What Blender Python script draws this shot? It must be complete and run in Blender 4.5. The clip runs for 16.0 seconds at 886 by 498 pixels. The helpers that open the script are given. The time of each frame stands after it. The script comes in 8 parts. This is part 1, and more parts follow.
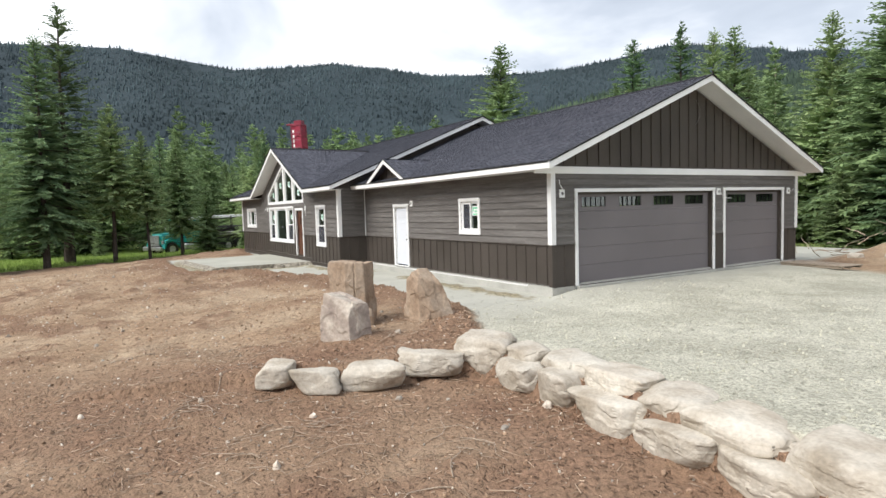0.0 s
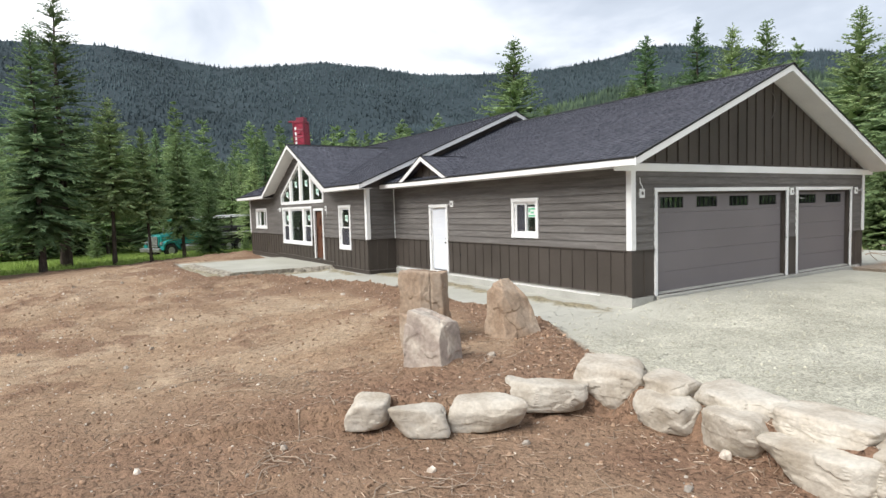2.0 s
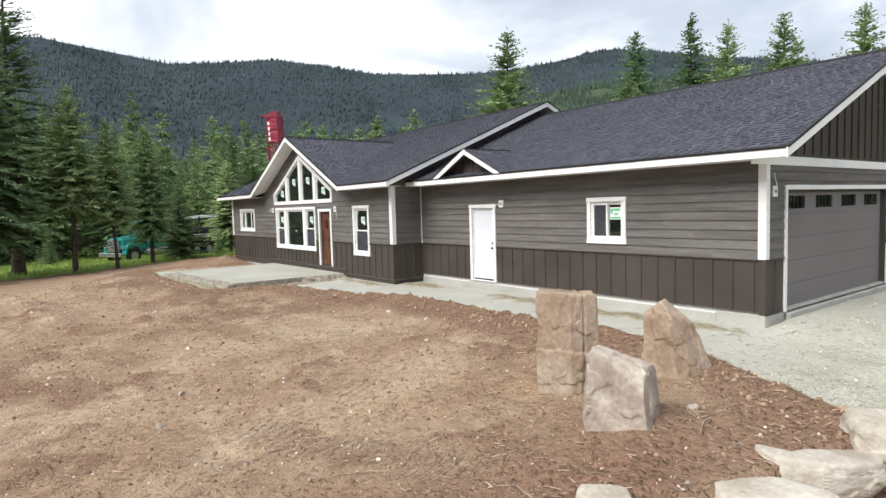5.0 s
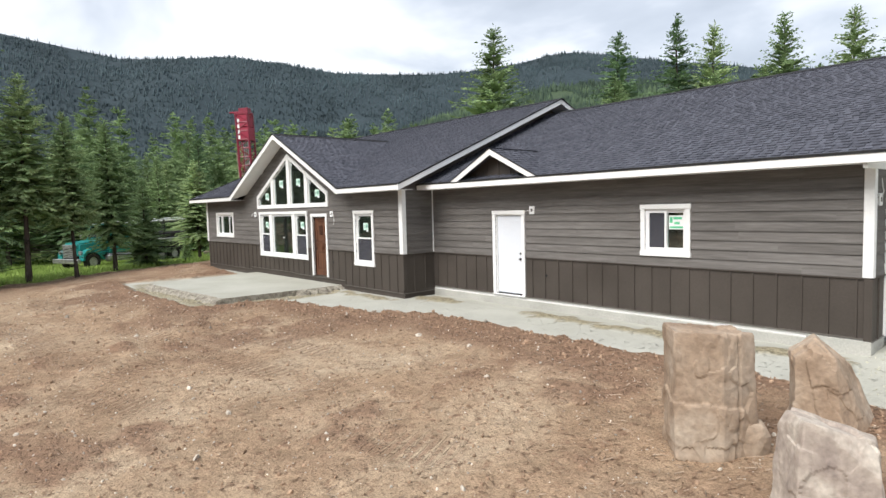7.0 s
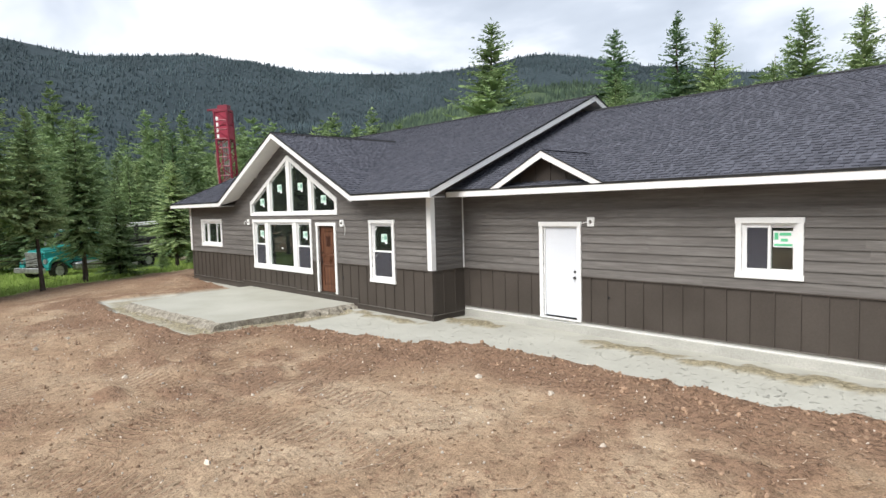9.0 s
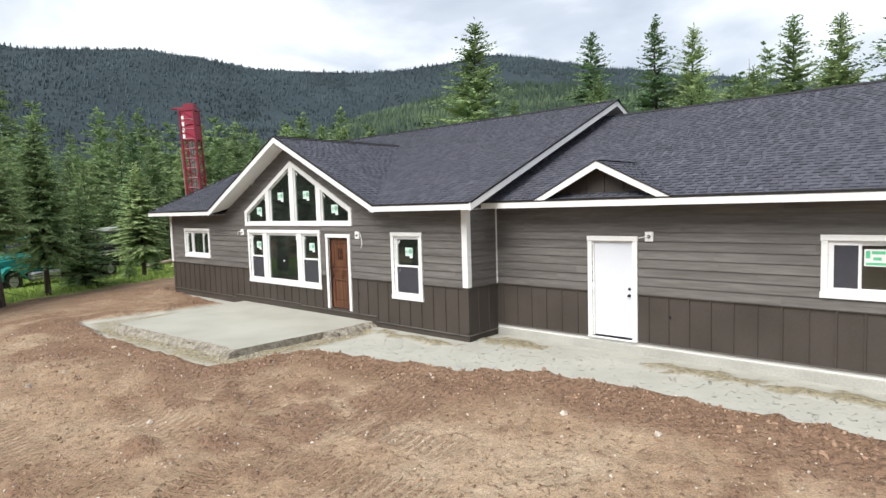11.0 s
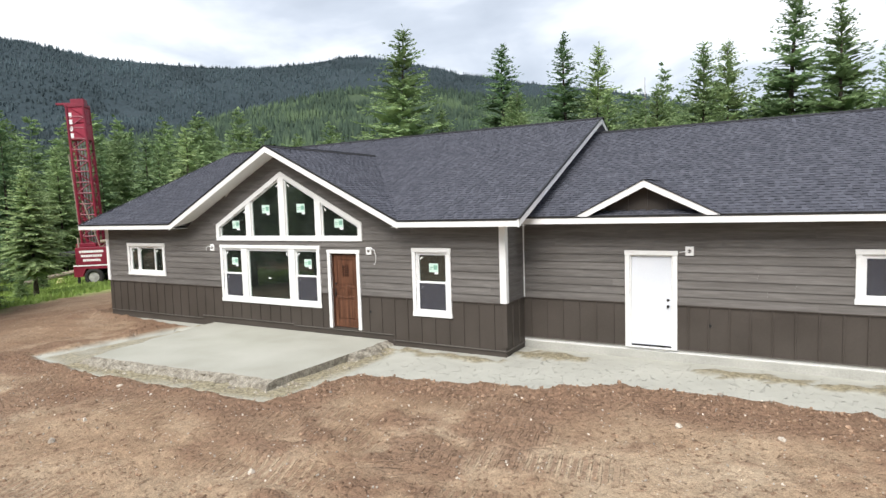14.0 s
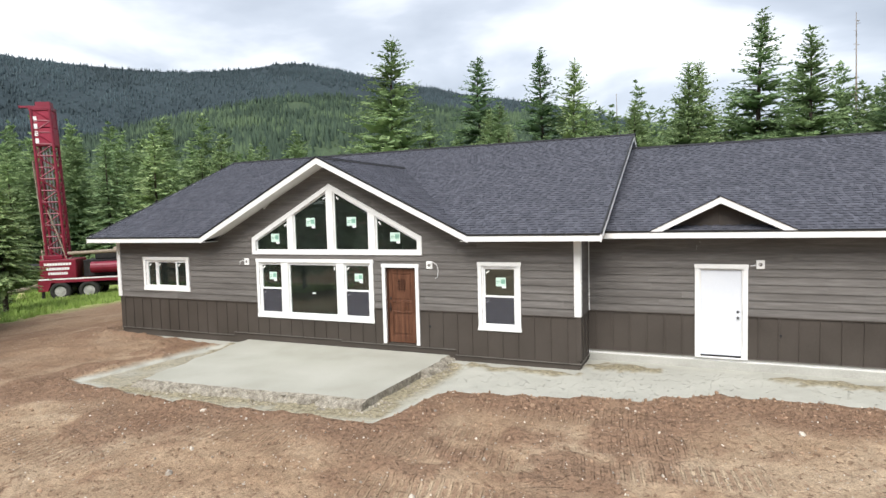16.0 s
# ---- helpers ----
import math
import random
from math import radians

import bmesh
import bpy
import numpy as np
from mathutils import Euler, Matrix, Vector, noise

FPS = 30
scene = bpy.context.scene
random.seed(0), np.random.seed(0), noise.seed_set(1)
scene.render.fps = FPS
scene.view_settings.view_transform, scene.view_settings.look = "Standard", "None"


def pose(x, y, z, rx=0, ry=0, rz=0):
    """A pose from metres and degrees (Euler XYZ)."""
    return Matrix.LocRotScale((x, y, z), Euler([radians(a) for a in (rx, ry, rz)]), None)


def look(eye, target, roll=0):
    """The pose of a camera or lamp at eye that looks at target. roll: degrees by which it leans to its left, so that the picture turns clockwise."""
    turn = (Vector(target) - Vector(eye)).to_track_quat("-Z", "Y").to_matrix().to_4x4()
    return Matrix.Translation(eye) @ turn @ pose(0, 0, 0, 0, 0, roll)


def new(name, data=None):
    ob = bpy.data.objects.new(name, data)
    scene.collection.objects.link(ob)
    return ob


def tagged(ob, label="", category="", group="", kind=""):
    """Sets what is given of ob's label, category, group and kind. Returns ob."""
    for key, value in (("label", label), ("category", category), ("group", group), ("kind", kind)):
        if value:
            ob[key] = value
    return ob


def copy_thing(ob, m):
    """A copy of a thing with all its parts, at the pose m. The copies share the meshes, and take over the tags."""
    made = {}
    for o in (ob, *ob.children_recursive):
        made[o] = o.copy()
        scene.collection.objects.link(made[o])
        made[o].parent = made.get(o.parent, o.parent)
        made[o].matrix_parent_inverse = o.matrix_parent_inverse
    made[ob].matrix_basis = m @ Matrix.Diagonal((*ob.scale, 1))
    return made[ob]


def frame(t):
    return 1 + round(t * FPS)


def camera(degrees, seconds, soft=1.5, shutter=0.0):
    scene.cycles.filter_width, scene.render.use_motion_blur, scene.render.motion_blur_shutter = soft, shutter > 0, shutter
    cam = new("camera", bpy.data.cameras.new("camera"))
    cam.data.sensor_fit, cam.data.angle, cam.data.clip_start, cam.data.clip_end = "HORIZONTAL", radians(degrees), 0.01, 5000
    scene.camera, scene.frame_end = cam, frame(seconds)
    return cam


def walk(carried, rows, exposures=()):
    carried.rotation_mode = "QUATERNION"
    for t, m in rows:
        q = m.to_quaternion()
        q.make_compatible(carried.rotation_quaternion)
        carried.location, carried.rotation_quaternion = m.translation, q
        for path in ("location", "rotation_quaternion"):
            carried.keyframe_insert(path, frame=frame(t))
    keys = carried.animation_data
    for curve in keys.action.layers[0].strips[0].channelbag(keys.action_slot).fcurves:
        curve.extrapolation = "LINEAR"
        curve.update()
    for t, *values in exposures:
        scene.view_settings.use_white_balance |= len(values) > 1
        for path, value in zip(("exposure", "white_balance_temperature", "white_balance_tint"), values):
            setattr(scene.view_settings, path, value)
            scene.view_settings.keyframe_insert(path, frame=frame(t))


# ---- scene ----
cam = camera(73.3, 16.0)
PATH = [
    (0, (10.901, -9.909, 1.992), (2.405, -4.676, 1.337), -1.63),
    (0.5, (10.482, -9.994, 2.023), (1.981, -4.77, 1.361), -1.62),
    (1, (9.904, -10.15, 2.055), (1.398, -4.933, 1.39), -1.60),
    (1.5, (9.286, -10.359, 2.072), (0.834, -5.056, 1.405), -1.58),
    (2, (8.658, -10.556, 2.083), (0.266, -5.158, 1.414), -1.58),
    (2.5, (8.021, -10.719, 2.102), (-0.27, -5.168, 1.425), -1.57),
    (3, (7.402, -10.858, 2.118), (-0.775, -5.142, 1.435), -1.59),
    (3.5, (6.773, -10.984, 2.127), (-1.327, -5.159, 1.442), -1.60),
    (4, (6.194, -11.121, 2.149), (-1.869, -5.247, 1.457), -1.61),
    (6.5, (3.238, -11.419, 2.292), (-4.418, -5.024, 1.602), -1.56),
    (7, (2.61, -11.42, 2.366), (-4.932, -4.89, 1.669), -1.50),
    (7.5, (1.977, -11.357, 2.391), (-5.466, -4.712, 1.709), -1.36),
    (8, (1.297, -11.26, 2.446), (-6.054, -4.515, 1.764), -1.36),
    (8.5, (0.6, -11.184, 2.539), (-6.681, -4.364, 1.843), -1.42),
    (9, (-0.062, -11.15, 2.64), (-7.289, -4.275, 1.937), -1.51),
    (11.5, (-2.689, -12.044, 3.035), (-9.169, -4.461, 2.321), -1.57),
    (12, (-3.2, -12.387, 3.052), (-9.475, -4.631, 2.375), -1.40),
    (12.5, (-3.728, -12.752, 3.129), (-9.743, -4.793, 2.447), -1.42),
    (13, (-4.275, -13.139, 3.249), (-9.956, -4.941, 2.527), -1.66),
    (13.5, (-4.838, -13.484, 3.365), (-10.143, -5.042, 2.601), -1.79),
    (14, (-5.45, -13.84, 3.432), (-10.36, -5.162, 2.669), -1.74),
    (14.5, (-6.07, -14.182, 3.486), (-10.614, -5.306, 2.741), -1.71),
    (15, (-6.777, -14.523, 3.54), (-11.061, -5.515, 2.823), -1.67),
    (15.5, (-7.526, -14.854, 3.602), (-11.677, -5.782, 2.92), -1.56),
    (16, (-8.336, -15.205, 3.635), (-12.331, -6.06, 3.001), -1.48),
]
walk(cam, [(t, look(eye, target, roll)) for t, eye, target, roll in PATH], exposures=[(0, 0.51), (16, 0.57)])

# ---- world and light ----
SUN_ELEV, SUN_AZ = 48.0, 276.0            # degrees; azimuth counter-clockwise from +x


def ramp_node(nt, stops):
    n = nt.nodes.new("ShaderNodeValToRGB")
    el = n.color_ramp.elements
    while len(el) < len(stops):
        el.new(0.5)
    for e, (p, c) in zip(el, stops):
        e.position, e.color = p, (*c, 1) if len(c) == 3 else c
    return n


def build_world():
    w = bpy.data.worlds.new("sky")
    scene.world = w
    w.use_nodes = True
    nt = w.node_tree
    nt.nodes.clear()
    N, L = nt.nodes.new, nt.links.new
    out = N("ShaderNodeOutputWorld")
    sky = N("ShaderNodeTexSky")
    sky.sky_type = "NISHITA"
    sky.sun_disc = False
    sky.sun_elevation, sky.sun_rotation = radians(SUN_ELEV), radians(90 - SUN_AZ)
    b1 = N("ShaderNodeBackground")
    b1.inputs["Strength"].default_value = 0.15
    L(sky.outputs[0], b1.inputs["Color"])
    tc = N("ShaderNodeTexCoord")
    sep = N("ShaderNodeSeparateXYZ")
    L(tc.outputs["Generated"], sep.inputs[0])
    add = N("ShaderNodeMath"); add.operation = "ADD"; add.inputs[1].default_value = 0.22
    mx = N("ShaderNodeMath"); mx.operation = "MAXIMUM"; mx.inputs[1].default_value = 0.0
    L(sep.outputs[2], mx.inputs[0]); L(mx.outputs[0], add.inputs[0])
    dx = N("ShaderNodeMath"); dx.operation = "DIVIDE"
    dy = N("ShaderNodeMath"); dy.operation = "DIVIDE"
    L(sep.outputs[0], dx.inputs[0]); L(add.outputs[0], dx.inputs[1])
    L(sep.outputs[1], dy.inputs[0]); L(add.outputs[0], dy.inputs[1])
    com = N("ShaderNodeCombineXYZ")
    L(dx.outputs[0], com.inputs[0]); L(dy.outputs[0], com.inputs[1])
    com.inputs[2].default_value = 3.7
    n1 = N("ShaderNodeTexNoise")
    n1.inputs["Scale"].default_value, n1.inputs["Detail"].default_value = 0.8, 6
    n1.inputs["Roughness"].default_value = 0.5
    n1.inputs["Distortion"].default_value = 0.4
    L(com.outputs[0], n1.inputs["Vector"])
    r = ramp_node(nt, [(0.34, (0.205, 0.228, 0.265)), (0.44, (0.28, 0.305, 0.345)), (0.54, (0.46, 0.475, 0.50)), (0.66, (0.62, 0.63, 0.645))])
    # thicker cloud towards the north and overhead, thinner towards the horizon and the east
    side = N("ShaderNodeMapRange")
    side.inputs["From Min"].default_value, side.inputs["From Max"].default_value = -0.95, -0.40
    side.inputs["To Min"].default_value, side.inputs["To Max"].default_value = 0.10, -0.10
    L(sep.outputs[0], side.inputs[0])
    high = N("ShaderNodeMapRange")
    high.inputs["From Min"].default_value, high.inputs["From Max"].default_value = 0.10, 0.36
    high.inputs["To Min"].default_value, high.inputs["To Max"].default_value = 0.06, -0.05
    L(sep.outputs[2], high.inputs[0])
    s1 = N("ShaderNodeMath"); s1.operation = "ADD"
    s2 = N("ShaderNodeMath"); s2.operation = "ADD"
    L(n1.outputs[0], s1.inputs[0]); L(side.outputs[0], s1.inputs[1])
    L(s1.outputs[0], s2.inputs[0]); L(high.outputs[0], s2.inputs[1])
    east = N("ShaderNodeMapRange")
    east.inputs["From Min"].default_value, east.inputs["From Max"].default_value = 0.2, 0.8
    east.inputs["To Min"].default_value, east.inputs["To Max"].default_value = 0.0, 0.09
    L(sep.outputs[0], east.inputs[0])
    s3 = N("ShaderNodeMath"); s3.operation = "ADD"
    L(s2.outputs[0], s3.inputs[0]); L(east.outputs[0], s3.inputs[1])
    L(s3.outputs[0], r.inputs[0])
    b2 = N("ShaderNodeBackground")
    b2.inputs["Strength"].default_value = 1.82
    L(r.outputs[0], b2.inputs["Color"])
    mix = N("ShaderNodeMixShader")
    mix.inputs[0].default_value = 0.92
    L(b1.outputs[0], mix.inputs[1]); L(b2.outputs[0], mix.inputs[2])
    L(mix.outputs[0], out.inputs["Surface"])


build_world()
sun_data = bpy.data.lights.new("sun", "SUN")
sun_data.energy, sun_data.angle, sun_data.color = 3.3, radians(40), (1.0, 0.965, 0.92)
sun = new("sun", sun_data)
sa, se = radians(SUN_AZ), radians(SUN_ELEV)
sun.matrix_world = look((math.cos(sa) * math.cos(se) * 60, math.sin(sa) * math.cos(se) * 60, math.sin(se) * 60), (0, 0, 0))


# ---- materials ----
def material(name, colours, scale=4.0, rough=0.7, fine=60.0, fine_amount=0.25, bump=0.2, bump_scale=80.0, bump_dist=0.01,
             metallic=0.0, stretch=(1, 1, 1), rand=0.0, island=0.0, spec=0.3, coord="Position", detail=5.0, rough_var=0.1):
    """A surface with a broad colour change, a fine grain and a fine relief, at real size."""
    m = bpy.data.materials.new(name)
    m.use_nodes = True
    nt = m.node_tree
    N, L = nt.nodes.new, nt.links.new
    bs = nt.nodes["Principled BSDF"]
    bs.inputs["Metallic"].default_value = metallic
    bs.inputs["Specular IOR Level"].default_value = spec
    geo = N("ShaderNodeNewGeometry")
    mp = N("ShaderNodeMapping")
    mp.inputs["Scale"].default_value = stretch
    L(geo.outputs["Position"], mp.inputs[0])
    vec = mp.outputs[0]
    if rand:
        oi = N("ShaderNodeObjectInfo")
        off = N("ShaderNodeVectorMath"); off.operation = "MULTIPLY_ADD"
        off.inputs[1].default_value = (0, 0, 0)
        sc = N("ShaderNodeMath"); sc.operation = "MULTIPLY"; sc.inputs[1].default_value = 37.0
        L(oi.outputs["Random"], sc.inputs[0])
        av = N("ShaderNodeVectorMath"); av.operation = "ADD"
        L(mp.outputs[0], av.inputs[0]); L(sc.outputs[0], av.inputs[1])
        vec = av.outputs[0]
    n1 = N("ShaderNodeTexNoise")
    n1.inputs["Scale"].default_value, n1.inputs["Detail"].default_value = scale, detail
    L(vec, n1.inputs["Vector"])
    k = len(colours)
    r = ramp_node(nt, [(0.3 + 0.4 * i / max(1, k - 1), c) for i, c in enumerate(colours)])
    L(n1.outputs[0], r.inputs[0])
    n2 = N("ShaderNodeTexNoise")
    n2.inputs["Scale"].default_value, n2.inputs["Detail"].default_value = fine, 3
    L(vec, n2.inputs["Vector"])
    mr = N("ShaderNodeMapRange")
    mr.inputs["From Min"].default_value, mr.inputs["From Max"].default_value = 0.3, 0.7
    mr.inputs["To Min"].default_value, mr.inputs["To Max"].default_value = 1 - fine_amount, 1 + fine_amount
    L(n2.outputs[0], mr.inputs[0])
    mul = N("ShaderNodeVectorMath"); mul.operation = "MULTIPLY"
    L(r.outputs[0], mul.inputs[0]); L(mr.outputs[0], mul.inputs[1])
    col = mul.outputs[0]
    for src, amt in (("obj", rand), ("isl", island)):
        if amt:
            s = N("ShaderNodeObjectInfo").outputs["Random"] if src == "obj" else geo.outputs["Random Per Island"]
            m2 = N("ShaderNodeMapRange")
            m2.inputs["To Min"].default_value, m2.inputs["To Max"].default_value = 1 - amt, 1 + amt
            L(s, m2.inputs[0])
            v2 = N("ShaderNodeVectorMath"); v2.operation = "MULTIPLY"
            L(col, v2.inputs[0]); L(m2.outputs[0], v2.inputs[1])
            col = v2.outputs[0]
    L(col, bs.inputs["Base Color"])
    rr = N("ShaderNodeMapRange")
    rr.inputs["To Min"].default_value, rr.inputs["To Max"].default_value = max(0.02, rough - rough_var), min(1, rough + rough_var)
    L(n1.outputs[0], rr.inputs[0]); L(rr.outputs[0], bs.inputs["Roughness"])
    if bump:
        n3 = N("ShaderNodeTexNoise")
        n3.inputs["Scale"].default_value, n3.inputs["Detail"].default_value = bump_scale, 4
        L(vec, n3.inputs["Vector"])
        bp = N("ShaderNodeBump")
        bp.inputs["Strength"].default_value, bp.inputs["Distance"].default_value = bump, bump_dist
        L(n3.outputs[0], bp.inputs["Height"]); L(bp.outputs[0], bs.inputs["Normal"])
    return m


M = {}
M["siding"] = material("lap_siding", [(0.104, 0.095, 0.088), (0.134, 0.124, 0.116), (0.170, 0.159, 0.150)], scale=1.4, stretch=(0.45, 0.45, 7), fine=7,
                       fine_amount=0.16, rough=0.75, bump=0.25, bump_scale=14, bump_dist=0.004, rand=0.05)
M["siding_side"] = material("lap_siding_end", [(0.104, 0.095, 0.088), (0.134, 0.124, 0.116), (0.170, 0.159, 0.150)], scale=1.4, stretch=(0.45, 0.45, 7),
                            fine=7, fine_amount=0.16, rough=0.75, bump=0.25, bump_scale=14, bump_dist=0.004, rand=0.05)
M["wainscot"] = material("brown_panel", [(0.054, 0.045, 0.038), (0.074, 0.062, 0.053)], scale=0.9, fine=40, fine_amount=0.08, rough=0.55, bump=0.1)
M["white"] = material("white_paint", [(0.76, 0.76, 0.75), (0.82, 0.82, 0.81)], scale=1.2, fine=30, fine_amount=0.03, rough=0.5, bump=0.06)
M["vinyl"] = material("white_vinyl", [(0.78, 0.78, 0.78), (0.82, 0.82, 0.82)], scale=2, fine=40, fine_amount=0.02, rough=0.35, bump=0.0)
M["doorwhite"] = material("white_door_paint", [(0.64, 0.67, 0.72), (0.69, 0.71, 0.75)], scale=1.0, fine=30, fine_amount=0.02, rough=0.4, bump=0.04)
M["soffit"] = material("soffit_white", [(0.66, 0.66, 0.66), (0.74, 0.74, 0.73)], scale=1.4, fine=30, fine_amount=0.04, rough=0.7, bump=0.1)
M["garage"] = material("grey_garage_door", [(0.16, 0.145, 0.15), (0.185, 0.168, 0.173)], scale=0.7, fine=90, fine_amount=0.05, rough=0.5, bump=0.12, bump_scale=160)
M["shingle"] = material("asphalt_shingle", [(0.070, 0.073, 0.090), (0.082, 0.085, 0.104), (0.098, 0.101, 0.122)], scale=3.2, fine=120, fine_amount=0.35, rough=0.9,
                        bump=0.4, bump_scale=260, bump_dist=0.004, island=0.2, spec=0.2)
M["shingle_one"] = material("asphalt_shingle_tab", [(0.070, 0.073, 0.090), (0.082, 0.085, 0.104), (0.098, 0.101, 0.122)], scale=3.2, fine=120, fine_amount=0.35, rough=0.9,
                            bump=0.4, bump_scale=260, bump_dist=0.004, rand=0.2, spec=0.2)
M["black"] = material("black_metal", [(0.015, 0.015, 0.016), (0.03, 0.03, 0.03)], rough=0.5, bump=0.05)
M["concrete"] = material("concrete", [(0.33, 0.325, 0.295), (0.41, 0.405, 0.37), (0.47, 0.46, 0.42)], scale=0.8, fine=35, fine_amount=0.1, rough=0.9, bump=0.25, bump_scale=50)
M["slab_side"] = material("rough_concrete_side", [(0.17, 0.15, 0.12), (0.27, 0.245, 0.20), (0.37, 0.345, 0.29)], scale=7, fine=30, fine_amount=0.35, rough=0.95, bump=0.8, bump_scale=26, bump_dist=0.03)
M["pale_stone"] = material("pale_boulder", [(0.32, 0.275, 0.215), (0.445, 0.40, 0.335), (0.535, 0.50, 0.435)], scale=2.2, fine=22, fine_amount=0.13, rough=0.9, bump=0.6, bump_scale=11,
                           bump_dist=0.03, rand=0.08)
M["brown_stone"] = material("brown_rock", [(0.25, 0.175, 0.12), (0.36, 0.27, 0.195), (0.45, 0.37, 0.29)], scale=1.8, fine=18, fine_amount=0.16, rough=0.9, bump=0.6, bump_scale=9,
                            bump_dist=0.03, rand=0.12)
M["bark"] = material("conifer_bark", [(0.045, 0.034, 0.028), (0.10, 0.08, 0.066)], scale=5, stretch=(1, 1, 0.2), fine=25, fine_amount=0.4, rough=0.95, bump=0.6, bump_scale=14, bump_dist=0.03)
M["twig"] = material("dead_twig", [(0.24, 0.18, 0.13), (0.44, 0.36, 0.28)], scale=6, fine=25, fine_amount=0.3, rough=0.95, bump=0.2)
M["pebble"] = material("pebble", [(0.38, 0.32, 0.26), (0.56, 0.51, 0.44)], scale=9, fine=30, fine_amount=0.2, rough=0.9, bump=0.2, island=0.45)
M["clod"] = material("dirt_clod", [(0.24, 0.155, 0.102), (0.36, 0.25, 0.17)], scale=7, fine=30, fine_amount=0.3, rough=0.95, bump=0.5, bump_scale=40, island=0.35)
M["ridge_cap"] = material("black_ridge_cap", [(0.018, 0.018, 0.021), (0.034, 0.034, 0.038)], scale=6, fine=90, fine_amount=0.3, rough=0.9, bump=0.3)
M["red"] = material("red_rig_paint", [(0.155, 0.006, 0.021), (0.22, 0.010, 0.032)], scale=1.5, fine=20, fine_amount=0.15, rough=0.45, bump=0.05, spec=0.5)
M["teal"] = material("teal_truck_paint", [(0.012, 0.20, 0.19), (0.02, 0.27, 0.25)], scale=1.5, fine=20, fine_amount=0.1, rough=0.3, bump=0.0, spec=0.5)
M["steel"] = material("worn_steel", [(0.30, 0.30, 0.30), (0.52, 0.52, 0.52)], scale=4, fine=30, fine_amount=0.2, rough=0.4, metallic=0.8, bump=0.05)
M["rubber"] = material("tyre_rubber", [(0.016, 0.016, 0.016), (0.04, 0.038, 0.035)], scale=8, rough=0.9, bump=0.2)
M["door_wood"] = material("stained_wood", [(0.062, 0.026, 0.015), (0.108, 0.046, 0.026), (0.15, 0.068, 0.039)], scale=2.5, stretch=(6, 6, 0.5), fine=22, fine_amount=0.25, rough=0.45,
                          bump=0.15, bump_scale=30, bump_dist=0.003)
M["door_wood_dark"] = material("carved_dark_wood", [(0.03, 0.012, 0.007), (0.06, 0.022, 0.012)], scale=5, fine=40, fine_amount=0.3, rough=0.5, bump=0.3)
M["old_wood"] = material("weathered_wood", [(0.20, 0.16, 0.12), (0.36, 0.30, 0.24)], scale=3, stretch=(0.6, 4, 4), fine=25, fine_amount=0.3, rough=0.9, bump=0.3)
M["sticker"] = material("sticker_green", [(0.52, 0.72, 0.62), (0.66, 0.80, 0.72)], scale=30, fine=40, fine_amount=0.1, rough=0.6, bump=0.0)
M["sticker_white"] = material("sticker_white", [(0.78, 0.80, 0.78), (0.82, 0.82, 0.82)], scale=10, fine_amount=0.03, rough=0.6, bump=0.0)
M["sticker_bright"] = material("sticker_bright_green", [(0.10, 0.50, 0.26), (0.16, 0.58, 0.32)], scale=10, fine_amount=0.05, rough=0.6, bump=0.0)
M["interior"] = material("interior_drywall", [(0.72, 0.72, 0.70), (0.78, 0.77, 0.75)], scale=1, fine_amount=0.05, rough=0.9, bump=0.05)


def glass_material():
    m = bpy.data.materials.new("window_glass")
    m.use_nodes = True
    nt = m.node_tree
    nt.nodes.clear()
    N, L = nt.nodes.new, nt.links.new
    out = N("ShaderNodeOutputMaterial")
    tr = N("ShaderNodeBsdfTransparent"); tr.inputs[0].default_value = (0.55, 0.59, 0.56, 1)
    gl = N("ShaderNodeBsdfGlossy"); gl.inputs["Roughness"].default_value = 0.015
    gl.inputs["Color"].default_value = (0.80, 0.86, 0.82, 1)
    fr = N("ShaderNodeFresnel"); fr.inputs["IOR"].default_value = 2.15
    mx = N("ShaderNodeMixShader")
    L(fr.outputs[0], mx.inputs[0]); L(tr.outputs[0], mx.inputs[1]); L(gl.outputs[0], mx.inputs[2])
    # a faint diffuse veil puts reflected sky and room light into the pane's colour
    du = N("ShaderNodeBsdfDiffuse"); du.inputs[0].default_value = (0.33, 0.36, 0.33, 1)
    geo = N("ShaderNodeNewGeometry")
    nz = N("ShaderNodeTexNoise"); nz.inputs["Scale"].default_value, nz.inputs["Detail"].default_value = 2.5, 5
    L(geo.outputs["Position"], nz.inputs["Vector"])
    mr = N("ShaderNodeMapRange"); mr.inputs["From Min"].default_value, mr.inputs["From Max"].default_value = 0.3, 0.7
    mr.inputs["To Min"].default_value, mr.inputs["To Max"].default_value = 0.012, 0.032
    L(nz.outputs[0], mr.inputs[0])
    m2 = N("ShaderNodeMixShader")
    L(mr.outputs[0], m2.inputs[0]); L(mx.outputs[0], m2.inputs[1]); L(du.outputs[0], m2.inputs[2])
    L(m2.outputs[0], out.inputs[0])
    return m


M["glass"] = glass_material()


